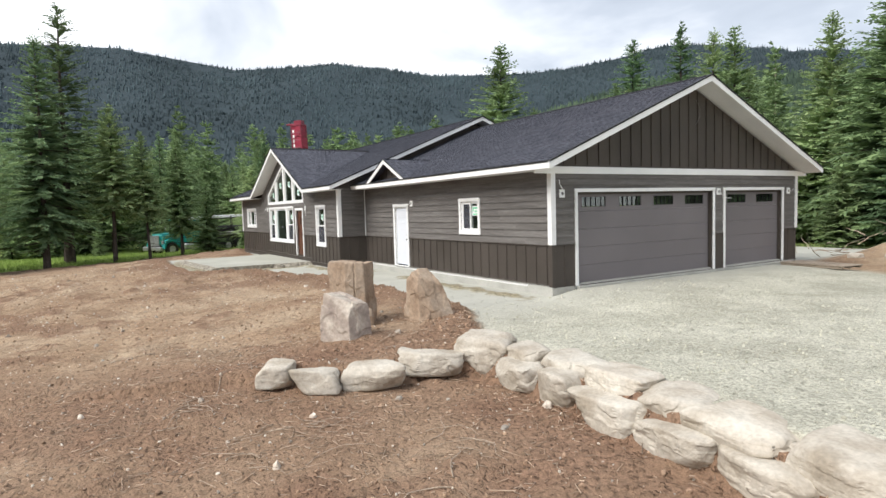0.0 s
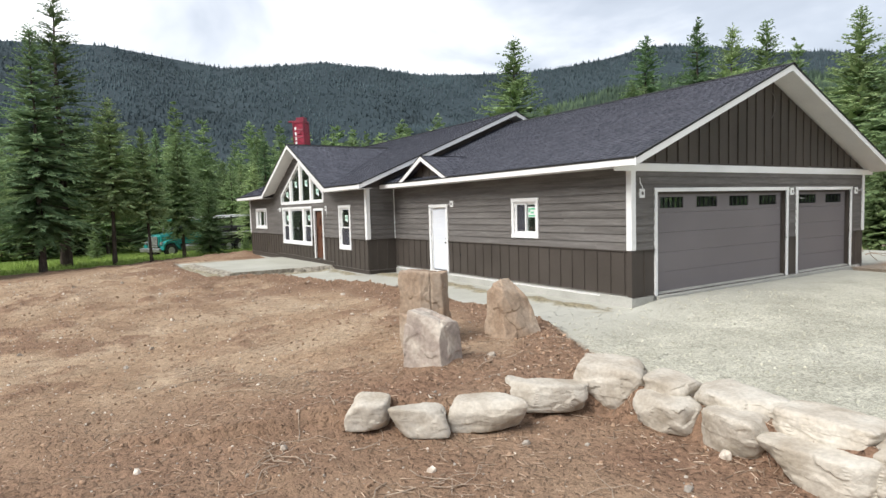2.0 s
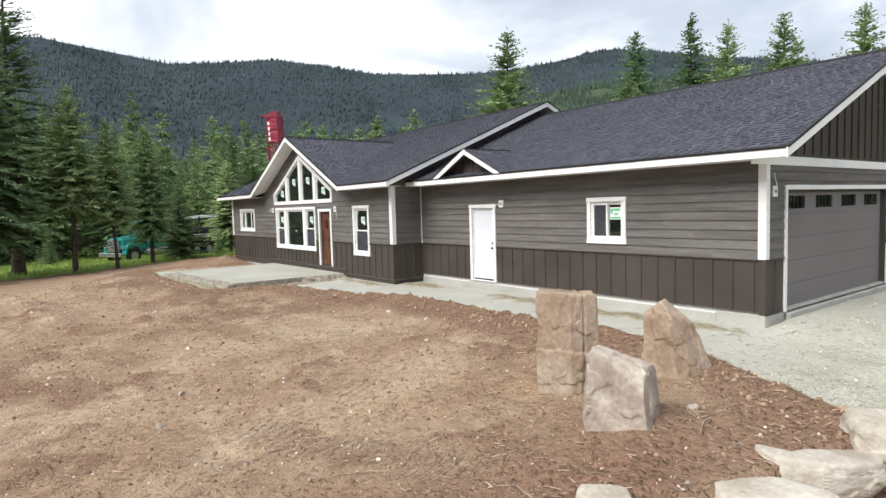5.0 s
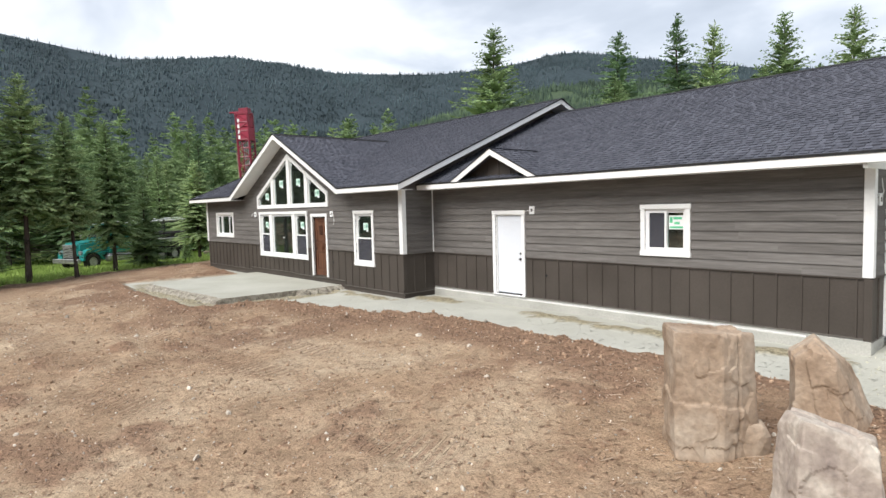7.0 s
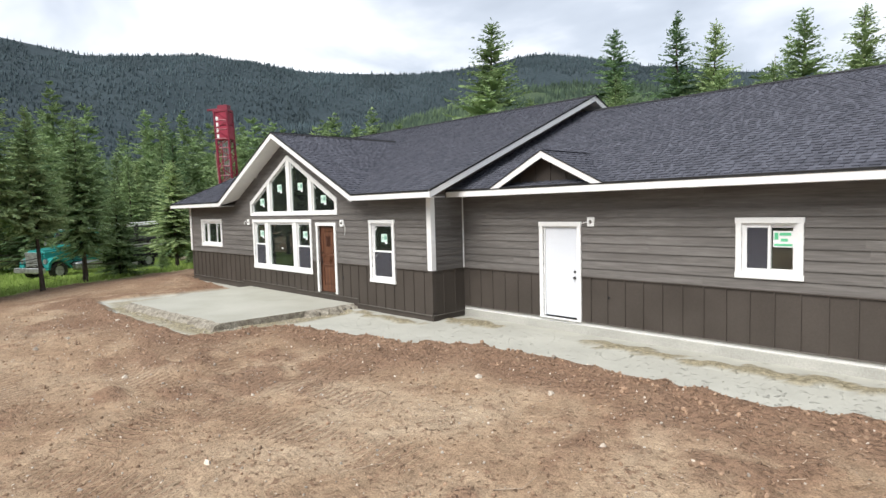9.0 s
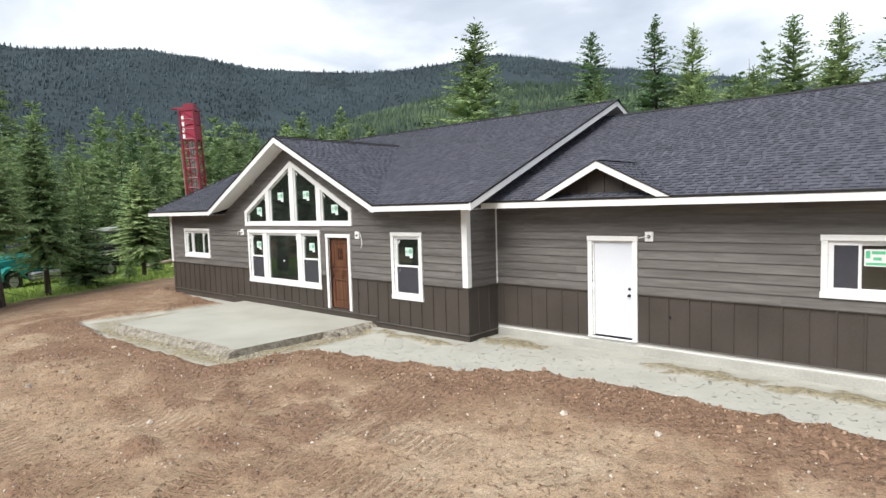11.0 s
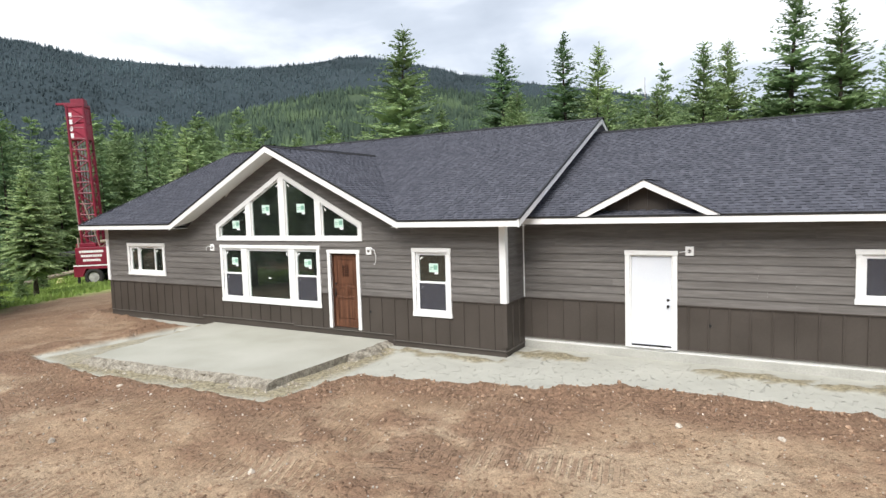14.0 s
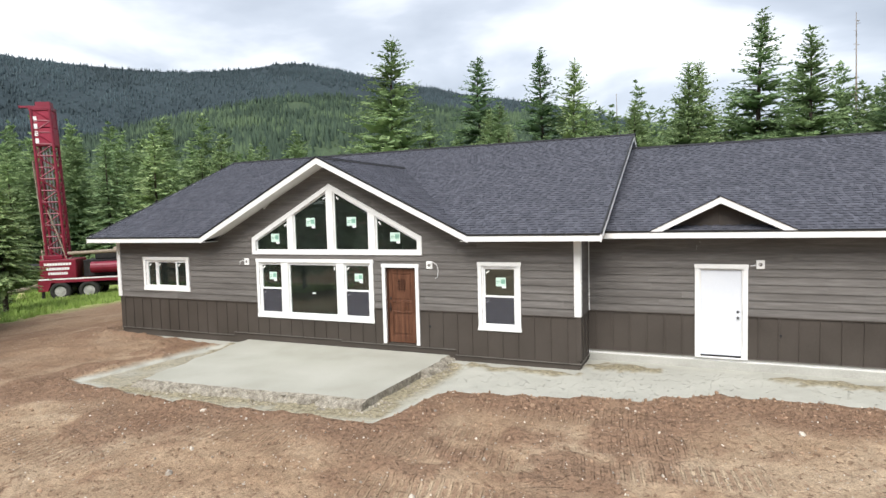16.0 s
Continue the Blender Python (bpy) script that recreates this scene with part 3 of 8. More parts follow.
def build_walls():
    holes_gf = [rect(*MAN_DOOR), rect(*G_WIN)]
    holes_ge = [rect(*GD1), rect(*GD2)]
    holes_mf = [rect(*F_DOOR), rect(*F_WIN), rect(*BIG_WIN), rect(*S_WIN), GAB_WIN]

    # garage front
    w = backing(W_GF, "wall", -0.3, WALL_TOP, GX0, GX1, None, holes_gf, M["interior"], house)
    w["label"] = "garage side wall of weathered grey lap siding over brown wainscot"
    planks(W_GF, BELT + 0.022, WALL_TOP, GX0, GX1 - 0.0, None, holes_gf, w, M["siding"], seed=3)
    wainscot(W_GF, GX0, GX1, [(GX0, GX1, 0.055)], BELT, holes_gf, w, M["wainscot"])
    # garage end: siding, frieze board, battens in the gable
    w = backing(W_GE, "wall", -0.3, SOFFIT_Z + 0.1, GY0, GY1, None, holes_ge, M["interior"], house)
    w["label"] = "garage end wall with grey lap siding beside the doors"
    planks(W_GE, BELT + 0.022, 2.80, GY0, GY1, None, holes_ge, w, M["siding_side"], seed=5)
    wainscot(W_GE, GY0, GY1, [(GY0, GY1, 0.0)], BELT, holes_ge, w, M["wainscot"], pitch=0.405, first=0.405)
    half = GY1 / 2
    mid = RIDGE_Y
    z_low = SOFFIT_Z + 0.1
    top = G_RIDGE - 0.2
    lowh = (top - z_low) / SLOPE
    out = [(mid - lowh, z_low), (mid + lowh, z_low), (mid, top)]
    gable = backing(W_GE, "gable_wall", z_low, top - 0.001, 0, 11, out + [], [], M["wainscot"], house, step=0.3)
    gable["label"] = "dark brown board and batten gable over the garage doors"
    u = mid - 5.4
    while u < mid + 5.4:
        zt = top - abs(u - mid) * SLOPE - 0.02
        if zt > z_low + 0.05:
            part("batten", W_GE.boxes((u - 0.019, u + 0.019, 0.0, 0.03, z_low + 0.05, zt)), M["wainscot"], gable)
        u += 0.405
    fr = part("frieze_board", W_GE.boxes((-0.55, GY1 + 0.55, 0.0, 0.055, 2.80, 2.955), bevel=0.004), M["white"], house, "white frieze board over the garage doors")
    # main front with its gable
    outl = [(MX0, -0.35), (MX1, -0.35), (MX1, WALL_TOP), (FGX + (FG_PEAK - 0.15 - WALL_TOP) / FG_SLOPE, WALL_TOP),
            (FGX + 0.001, FG_PEAK - 0.15), (FGX - 0.001, FG_PEAK - 0.15), (FGX - (FG_PEAK - 0.15 - WALL_TOP) / FG_SLOPE, WALL_TOP), (MX0, WALL_TOP)]
    w = backing(W_MF, "wall", -0.35, FG_PEAK - 0.155, MX0, MX1, outl, holes_mf, M["interior"], house, step=0.3)
    w["label"] = "front wall of grey lap siding rising into a gable over brown wainscot"
    planks(W_MF, BELT + 0.022, FG_PEAK - 0.16, MX0, MX1, outl, holes_mf, w, M["siding"], seed=8)
    steps = [(MX0, -21.55, 0.005), (-21.55, -17.65, 0.10), (-17.65, -14.18, 0.062), (-14.18, MX1, -0.075)]
    wainscot(W_MF, MX0, MX1, steps, BELT, holes_mf, w, M["wainscot"])
    part("lower_skirt", W_MF.boxes((MX0 + 0.01, MX1 - 0.0, -0.05, 0.006, -0.6, 0.11)), M["wainscot"], w, "dark brown skirt over the foundation")
    # jog
    w = backing(W_JOG, "wall", -0.35, WALL_TOP, MY0, GY0, None, [], M["interior"], house)
    planks(W_JOG, BELT + 0.022, WALL_TOP, MY0, GY0, None, [], w, M["siding_side"], seed=9)
    wainscot(W_JOG, MY0, GY0, [(MY0, GY0, -0.075)], BELT, [], w, M["wainscot"], first=0.38)
    part("lower_skirt", W_JOG.boxes((MY0 + 0.01, GY0, -0.05, 0.006, -0.6, -0.05)), M["wainscot"], w)
    # far end and back, plain courses
    for wl, a, b in ((W_ML, MY0, MY1), (W_B, MX0, MX1), (W_GB, GX0, GX1)):
        w = backing(wl, "wall", -0.4, WALL_TOP, a, b, None, [], M["interior"], house)
        planks(wl, BELT + 0.022, WALL_TOP, a, b, None, [], w, M["siding"], seed=11, length=20)
        wainscot(wl, a, b, [(a, b, 0.0)], BELT, [], w, M["wainscot"], pitch=0.81)
    # end gables of the main wing, plain siding
    for wl, sgn in ((W_ML, 1), (W_JOG, 1)):
        zt = M_RIDGE - 0.2
        zl = WALL_TOP - 0.05
        lh = (zt - zl) / SLOPE
        g = backing(wl, "gable_wall", zl, zt - 0.001, -2, 13, [(RIDGE_Y - lh, zl), (RIDGE_Y + lh, zl), (RIDGE_Y, zt)], [], M["wainscot"], house, step=0.3)
        g["label"] = "dark brown gable wall of the main wing"
    # added wall: catches window light so the front panes look less black
    part("wall", boxes(((MX0 + 0.2, 2.6, -0.018), (MX1 - 0.16, 2.72, 4.2))), M["interior"], house, "added pale partition that bounces window light behind the front panes")
    part("wall", boxes(((MX1 - 0.14, 0.0, -0.3), (MX1, MY1, WALL_TOP))), M["interior"], house, "plain drywall partition inside the house")
    # foundation
    part("foundation", boxes(((GX0, 0.012, -0.75), (GX1 - 0.012, GY1 - 0.012, 0.03)), ((MX0 + 0.03, MY0 + 0.03, -0.75), (MX1 - 0.03, MY1 - 0.03, -0.02))), M["concrete"], house,
         "pale concrete foundation and floor slab")
    part("footing_strip", boxes(((GX0 + 0.02, -0.035, -0.7), (GX1 - 0.9, 0.011, -0.045)), ((-0.98, -0.05, -0.7), (GX1 + 0.045, 0.011, 0.02)), ((GX1 - 0.008, 0.012, -0.7), (GX1 + 0.045, 0.72, -0.004)), bevel=0.01), M["concrete"], house, "pale concrete footing below the garage siding")


def build_trim():
    def board(wall, u0, u1, z0, z1, o1=0.048, name="corner_trim"):
        return part(name, wall.boxes((u0, u1, 0.0, o1, z0, z1), bevel=0.004), M["white"], house, "white corner board")
    z0, z1 = BELT + 0.022, SOFFIT_Z
    board(W_GF, GX1 - 0.10, GX1 + 0.048, z0, z1); board(W_GE, -0.0, 0.10, z0, 2.80)
    board(W_GE, GY1 - 0.10, GY1 + 0.04, z0, 2.80)
    board(W_MF, MX1 - 0.115, MX1 + 0.048, z0, z1); board(W_JOG, MY0, MY0 + 0.10, z0, z1)
    board(W_MF, MX0 - 0.048, MX0 + 0.10, z0, z1)
    part("corner_trim", boxes(((MX1 + 0.027, -0.055, z0), (MX1 + 0.05, -0.027, z1))), M["white"], house, "thin white inside corner strip")
    # brown corner posts below the belt
    for x, y in ((GX1, 0.0), (MX1, MY0)):
        part("corner_post", boxes(((x - 0.075, y - 0.046, -0.0), (x + 0.046, y + 0.075, BELT + 0.0)), bevel=0.004), M["wainscot"], house, "dark brown corner post of the wainscot")


def slab_poly(bm, pts, thick):
    prism(bm, [Vector(p) - Vector((0, 0, thick)) for p in pts], [Vector(p) for p in pts])


def inside(poly, x, y):
    c = False
    for (xa, ya), (xb, yb) in zip(poly, poly[1:] + poly[:1]):
        if (ya > y) != (yb > y) and x < xa + (xb - xa) * (y - ya) / (yb - ya):
            c = not c
    return c


def shingles(origin, along, up, poly, seed, singles=None):
    """Overlapping tabs over a roof plane. poly: the plane's outline in (along, up) metres from the origin. Tabs inside the rectangle
    `singles` become objects of their own; the rest are one mesh."""
    rng = random.Random(seed)
    o, a, u = Vector(origin), Vector(along).normalized(), Vector(up).normalized()
    n = a.cross(u).normalized()
    if n.z < 0:
        n = -n
    us = [p[0] for p in poly]; vs_ = [p[1] for p in poly]
    verts, faces, singles_out = [], [], []
    rows = int((max(vs_) - min(vs_)) / 0.143) + 1
    for r in range(rows):
        v0 = min(vs_) + 0.143 * r
        c = min(us) - rng.uniform(0, 0.3)
        tooth = False
        while c < max(us):
            tooth = not tooth
            w = rng.uniform(0.10, 0.15) if tooth else rng.uniform(0.08, 0.12)
            mid = (c + w / 2, v0 + 0.07)
            if inside(poly, *mid):
                lift = 0.023 if tooth else 0.007
                drop = 0.012 if tooth else -0.012
                l0, l1 = max(c, min(us)), min(c + w - 0.004, max(us))
                p = [o + a * l0 + u * (v0 - drop), o + a * l1 + u * (v0 - drop), o + a * l1 + u * (v0 + 0.158), o + a * l0 + u * (v0 + 0.158)]
                quad = [p[0], p[1], p[0] + n * lift, p[1] + n * lift, p[3] + n * 0.002, p[2] + n * 0.002]
                tab_faces = [(2, 3, 5, 4), (0, 1, 3, 2), (0, 2, 4), (1, 5, 3)]
                if singles and singles[0] < mid[0] < singles[1] and singles[2] < mid[1] < singles[3] and len(singles_out) < 300:
                    singles_out.append((quad, tab_faces))
                else:
                    b = len(verts)
                    verts += quad
                    faces += [tuple(b + i for i in f) for f in tab_faces]
            c += w
    return verts, faces, singles_out


def build_roof():
    roof = new("roof")
    roof.parent = house
    roof["label"] = "charcoal architectural shingle roof"
    gb_eave = 2 * RIDGE_Y - G_EAVE
    mb_eave = 2 * RIDGE_Y - M_EAVE
    T = 0.03
    planes = []
    gi = MX1 - 0.05
    # garage front and back
    gf = [(gi, G_EAVE, EAVE_Z), (G_RAKE, G_EAVE, EAVE_Z), (G_RAKE, RIDGE_Y, G_RIDGE), (gi, RIDGE_Y, G_RIDGE)]
    gbk = [(gi, RIDGE_Y, G_RIDGE), (G_RAKE, RIDGE_Y, G_RIDGE), (G_RAKE, gb_eave, EAVE_Z), (gi, gb_eave, EAVE_Z)]
    mf = [(M_RAKE_L, M_EAVE, EAVE_Z), (FGX - FG_HALF, M_EAVE, EAVE_Z), (FGX, FG_BACK, FG_PEAK), (FGX + FG_HALF, M_EAVE, EAVE_Z), (M_RAKE_R, M_EAVE, EAVE_Z),
          (M_RAKE_R, RIDGE_Y, M_RIDGE), (M_RAKE_L, RIDGE_Y, M_RIDGE)]
    mb = [(M_RAKE_L, RIDGE_Y, M_RIDGE), (M_RAKE_R, RIDGE_Y, M_RIDGE), (M_RAKE_R, mb_eave, EAVE_Z), (M_RAKE_L, mb_eave, EAVE_Z)]
    fl = [(FGX - FG_HALF, M_EAVE, EAVE_Z), (FGX, M_EAVE, FG_PEAK), (FGX, FG_BACK, FG_PEAK)]
    fr = [(FGX + FG_HALF, M_EAVE, EAVE_Z), (FGX, FG_BACK, FG_PEAK), (FGX, M_EAVE, FG_PEAK)]
    for p in (gf, gbk, mf, mb, fl, fr):
        deck, sof = bmesh.new(), bmesh.new()
        slab_poly(deck, p, T)
        slab_poly(sof, [(x, y, z - T - 0.002) for x, y, z in p], 0.11)
        part("roof_deck", fix(deck), M["shingle"], roof, "dark roof deck under the shingles")
        part("soffit", fix(sof), M["soffit"], house, "off-white boxed soffit under the overhang")
    # shingle tabs
    run = math.hypot(1, SLOPE)
    verts, faces = [], []
    singles = []

    def lay(origin, along, up, poly, seed, sing=None):
        v, f, s = shingles(origin, along, up, poly, seed, sing)
        b = len(verts)
        verts.extend(v)
        faces.extend([tuple(b + i for i in q) for q in f])
        singles.extend(s)
    up = (0, 1, SLOPE)
    lg, hg = G_RAKE - gi, (RIDGE_Y - G_EAVE) * run
    lay((gi, G_EAVE, EAVE_Z), (1, 0, 0), up, [(0, 0), (lg, 0), (lg, hg), (0, hg)], 1, (2.0, 7.4, 0.0, 1.4))
    ox = M_RAKE_L
    hm = (RIDGE_Y - M_EAVE) * run
    lay((ox, M_EAVE, EAVE_Z), (1, 0, 0), up, [(0, 0), (FGX - FG_HALF - ox, 0), (FGX - ox, (FG_BACK - M_EAVE) * run), (FGX + FG_HALF - ox, 0), (M_RAKE_R - ox, 0),
                                            (M_RAKE_R - ox, hm), (0, hm)], 2)
    runf = math.hypot(1, FG_SLOPE)
    L = FG_BACK - M_EAVE
    lay((FGX + FG_HALF, M_EAVE, EAVE_Z), (0, 1, 0), (-1, 0, FG_SLOPE), [(0, 0), (L, FG_HALF * runf), (0, FG_HALF * runf)], 3)
    lay((FGX - FG_HALF, M_EAVE, EAVE_Z), (0, 1, 0), (1, 0, FG_SLOPE), [(0, 0), (L, FG_HALF * runf), (0, FG_HALF * runf)], 4)
    me = bpy.data.meshes.new("shingles")
    me.from_pydata([tuple(v) for v in verts], [], faces)
    tabs = link("shingles", me, M["shingle"], roof, "overlapping charcoal shingle tabs")
    tabs["kind"] = "stuff"
    # ridge caps
    for y0, x0, x1, z in ((RIDGE_Y, gi + 0.6, G_RAKE, G_RIDGE), (RIDGE_Y, M_RAKE_L, M_RAKE_R, M_RIDGE)):
        bm = bmesh.new()
        x = x0
        while x < x1:
            for s in (-1, 1):
                prism(bm, [(x, y0, z + 0.006), (x + 0.25, y0, z + 0.012), (x + 0.25, y0 + s * 0.15, z + 0.012 - 0.15 * SLOPE), (x, y0 + s * 0.15, z + 0.006 - 0.15 * SLOPE)],
                      [(x, y0, z + 0.022), (x + 0.25, y0, z + 0.034), (x + 0.25, y0 + s * 0.15, z + 0.034 - 0.15 * SLOPE), (x, y0 + s * 0.15, z + 0.022 - 0.15 * SLOPE)])
            x += 0.2
        part("ridge_cap", fix(bm), M["ridge_cap"], roof, "black ridge cap shingles")
    bm = bmesh.new()
    y = M_EAVE
    while y < FG_BACK - 0.1:
        for s in (-1, 1):
            prism(bm, [(FGX, y, FG_PEAK + 0.006), (FGX, y + 0.25, FG_PEAK + 0.012), (FGX + s * 0.15, y + 0.25, FG_PEAK + 0.012 - 0.15 * FG_SLOPE), (FGX + s * 0.15, y, FG_PEAK + 0.006 - 0.15 * FG_SLOPE)],
                  [(FGX, y, FG_PEAK + 0.022), (FGX, y + 0.25, FG_PEAK + 0.034), (FGX + s * 0.15, y + 0.25, FG_PEAK + 0.034 - 0.15 * FG_SLOPE), (FGX + s * 0.15, y, FG_PEAK + 0.022 - 0.15 * FG_SLOPE)])
        y += 0.2
    part("ridge_cap", fix(bm), M["ridge_cap"], roof, "black ridge cap shingles")

    # fascia boards and drip edges
    def run_board(p, q, out, name="fascia", h=FASCIA):
        p, q, out = Vector(p), Vector(q), Vector(out)
        dn = Vector((0, 0, -h))
        bm = bmesh.new()
        prism(bm, [p, q, q + dn, p + dn], [p + out * 0.03, q + out * 0.03, q + out * 0.03 + dn, p + out * 0.03 + dn])
        part(name, fix(bm), M["white"], house, "white fascia board")
        bm = bmesh.new()
        up3 = Vector((0, 0, 0.012))
        prism(bm, [p + up3 - out * 0.004, q + up3 - out * 0.004, q + up3 + out * 0.045, p + up3 + out * 0.045],
              [p + up3 * 2.6 - out * 0.004, q + up3 * 2.6 - out * 0.004, q + up3 * 2.6 + out * 0.045, p + up3 * 2.6 + out * 0.045])
        prism(bm, [p + out * 0.032 - up3 * 1.5, q + out * 0.032 - up3 * 1.5, q + out * 0.04 - up3 * 1.5, p + out * 0.04 - up3 * 1.5],
              [p + out * 0.032 + up3, q + out * 0.032 + up3, q + out * 0.04 + up3, p + out * 0.04 + up3])
        part("drip_edge", fix(bm), M["black"], house, "black metal drip edge")
    run_board((MX1 + 0.05, G_EAVE, EAVE_Z), (G_RAKE, G_EAVE, EAVE_Z), (0, -1, 0))
    run_board((G_RAKE, G_EAVE - 0.03, EAVE_Z), (G_RAKE, RIDGE_Y, G_RIDGE + 0.0), (1, 0, 0), h=0.17)
    run_board((G_RAKE, gb_eave + 0.03, EAVE_Z), (G_RAKE, RIDGE_Y, G_RIDGE), (1, 0, 0), h=0.17)
    run_board((M_RAKE_L, M_EAVE, EAVE_Z), (FGX - FG_HALF, M_EAVE, EAVE_Z), (0, -1, 0))
    run_board((FGX + FG_HALF, M_EAVE, EAVE_Z), (M_RAKE_R, M_EAVE, EAVE_Z), (0, -1, 0))
    run_board((FGX - FG_HALF, M_EAVE, EAVE_Z), (FGX, M_EAVE, FG_PEAK), (0, -1, 0), h=0.18)
    run_board((FGX + FG_HALF, M_EAVE, EAVE_Z), (FGX, M_EAVE, FG_PEAK), (0, -1, 0), h=0.18)
    run_board((M_RAKE_R, M_EAVE - 0.03, EAVE_Z), (M_RAKE_R, RIDGE_Y, M_RIDGE), (1, 0, 0), h=0.17)
    run_board((M_RAKE_R, mb_eave, EAVE_Z), (M_RAKE_R, RIDGE_Y, M_RIDGE), (1, 0, 0), h=0.17)
    run_board((M_RAKE_L, M_EAVE - 0.03, EAVE_Z), (M_RAKE_L, RIDGE_Y, M_RIDGE), (-1, 0, 0), h=0.17)
    # level soffits along the eaves
    for a, b in (((MX1 + 0.03, G_EAVE + 0.002, SOFFIT_Z), (GX1 + 0.02, -0.03, SOFFIT_Z + 0.012)), ((MX0 - 0.7, M_EAVE + 0.002, SOFFIT_Z), (FGX - FG_HALF + 0.2, MY0 - 0.03, SOFFIT_Z + 0.012)),
                 ((FGX + FG_HALF - 0.2, M_EAVE + 0.002, SOFFIT_Z), (MX1 + 0.55, MY0 - 0.03, SOFFIT_Z + 0.012))):
        part("soffit", boxes((a, b)), M["soffit"], house, "off-white level soffit at the eaves")
    # small dormer gable over the side door
    dx, dh, dp = -7.965, 1.5, 3.80
    ds = (dp - 3.035) / dh
    back = G_EAVE + (dp - EAVE_Z) / SLOPE
    y0 = G_EAVE - 0.02
    dm = bmesh.new()
    for s in (-1, 1):
        a, b, c = (dx + s * dh, y0, 3.035), (dx, y0, dp), (dx, back + 0.02, dp)
        tri = [a, b, c] if s < 0 else [a, c, b]
        slab_poly(dm, tri, 0.03)
    dorm = part("dormer_roof", fix(dm), M["shingle"], house, "small shingled false gable over the side door")
    verts2, faces2 = [], []
    for s, seed in ((-1, 7), (1, 8)):
        v, f, _ = shingles((dx + s * dh, y0, 3.035), (0, 1, 0), (-s, 0, ds), [(0, 0), (back - y0, dh * math.hypot(1, ds)), (0, dh * math.hypot(1, ds))], seed)
        b = len(verts2)
        verts2 += [tuple(p) for p in v]
        faces2 += [tuple(b + i for i in q) for q in f]
    me = bpy.data.meshes.new("dormer_shingles")
    me.from_pydata(verts2, [], faces2)
    link("dormer_shingles", me, M["shingle"], dorm)["kind"] = "stuff"
    for s in (-1, 1):
        bm = bmesh.new()
        p, q = Vector((dx + s * dh, y0, 3.04)), Vector((dx, y0, dp))
        prism(bm, [p, q, q + Vector((0, 0, -0.15)), p + Vector((-s * 0.27, 0, 0))], [v + Vector((0, -0.03, 0)) for v in (p, q, q + Vector((0, 0, -0.15)), p + Vector((-s * 0.27, 0, 0)))])
        part("dormer_fascia", fix(bm), M["white"], house, "white fascia of the false gable")
        bm = bmesh.new()
        e = Vector((0, 0, 0.022))
        prism(bm, [p, q, q + e, p + e], [v + Vector((0, -0.045, 0)) for v in (p, q, q + e, p + e)])
        part("drip_edge", fix(bm), M["black"], house)
    bm = bmesh.new()
    prism(bm, [(dx - dh + 0.1, y0 + 0.32, EAVE_Z + 0.02), (dx + dh - 0.1, y0 + 0.32, EAVE_Z + 0.02), (dx, y0 + 0.32, dp - 0.05)],
          [(dx - dh + 0.1, y0 + 0.30, EAVE_Z + 0.02), (dx + dh - 0.1, y0 + 0.30, EAVE_Z + 0.02), (dx, y0 + 0.30, dp - 0.05)])
    fill = part("dormer_face", fix(bm), M["wainscot"], house, "dark brown board face of the false gable")
    for i in range(-2, 3):
        x = dx + i * 0.405
        part("batten", boxes(((x - 0.019, y0 + 0.275, EAVE_Z + 0.1), (x + 0.019, y0 + 0.3, dp - 0.1 - abs(i) * 0.405 * ds))), M["wainscot"], fill)
    return roof, singles


build_walls()
build_trim()
ROOF, LOOSE_TABS = build_roof()


# ---- windows and doors ----
def casing_window(wall, hole, name="window", label="", w=0.10):
    u0, u1, z0, z1 = hole
    win = new(name)
    win.parent = house
    win["label"] = label
    trim_frame(wall, u0 - w, u1 + w, z0 - w, z1 + w, w, 0.0, 0.05, win)
    part("window_frame", wall.boxes((u0, u0 + 0.035, -0.10, 0.012, z0, z1), (u1 - 0.035, u1, -0.10, 0.012, z0, z1), (u0 + 0.035, u1 - 0.035, -0.10, 0.012, z1 - 0.035, z1),
                                    (u0 + 0.035, u1 - 0.035, -0.10, 0.012, z0, z0 + 0.035)), M["vinyl"], win)
    return win


def slider(wall, hole, label):
    """Two side-by-side sashes."""
    win = casing_window(wall, hole, label=label)
    u0, u1, z0, z1 = hole[0] + 0.035, hole[1] - 0.035, hole[2] + 0.035, hole[3] - 0.035
    m = (u0 + u1) / 2
    sash(wall, u0, m + 0.02, z0, z1, win, out=0.0, screen=True)
    sash(wall, m - 0.02, u1, z0, z1, win, out=-0.03)
    return win, m


def single_hung(wall, u0, u1, z0, z1, win):
    m = z0 + (z1 - z0) * 0.5
    sash(wall, u0, u1, m - 0.02, z1, win, out=-0.02)
    sash(wall, u0, u1, z0, m + 0.02, win, out=0.0, screen=True)
    sticker(wall, (u0 + u1) / 2 + 0.03, (m + z1) / 2, win, out=-0.04)
    clip_tag(wall, u0 + 0.11, z1 - 0.12, win)
    clip_tag(wall, u0 + 0.11, m - 0.13, win)


win, m = slider(W_GF, G_WIN, "white vinyl sliding window in the garage wall")
s = part("sticker", W_GF.boxes((m + 0.05, m + 0.37, -0.05, -0.047, 1.80, 2.08)), M["sticker_white"], win, "white and green glass sticker")
for a, b, z0_, z1_ in ((0.07, 0.13, 1.93, 2.05), (0.15, 0.33, 2.0, 2.05), (0.17, 0.28, 1.9, 1.95), (0.07, 0.35, 1.82, 1.86)):
    part("sticker_band", W_GF.boxes((m + a, m + b, -0.046, -0.044, z0_, z1_)), M["sticker_bright"], s, "bright green printed mark")

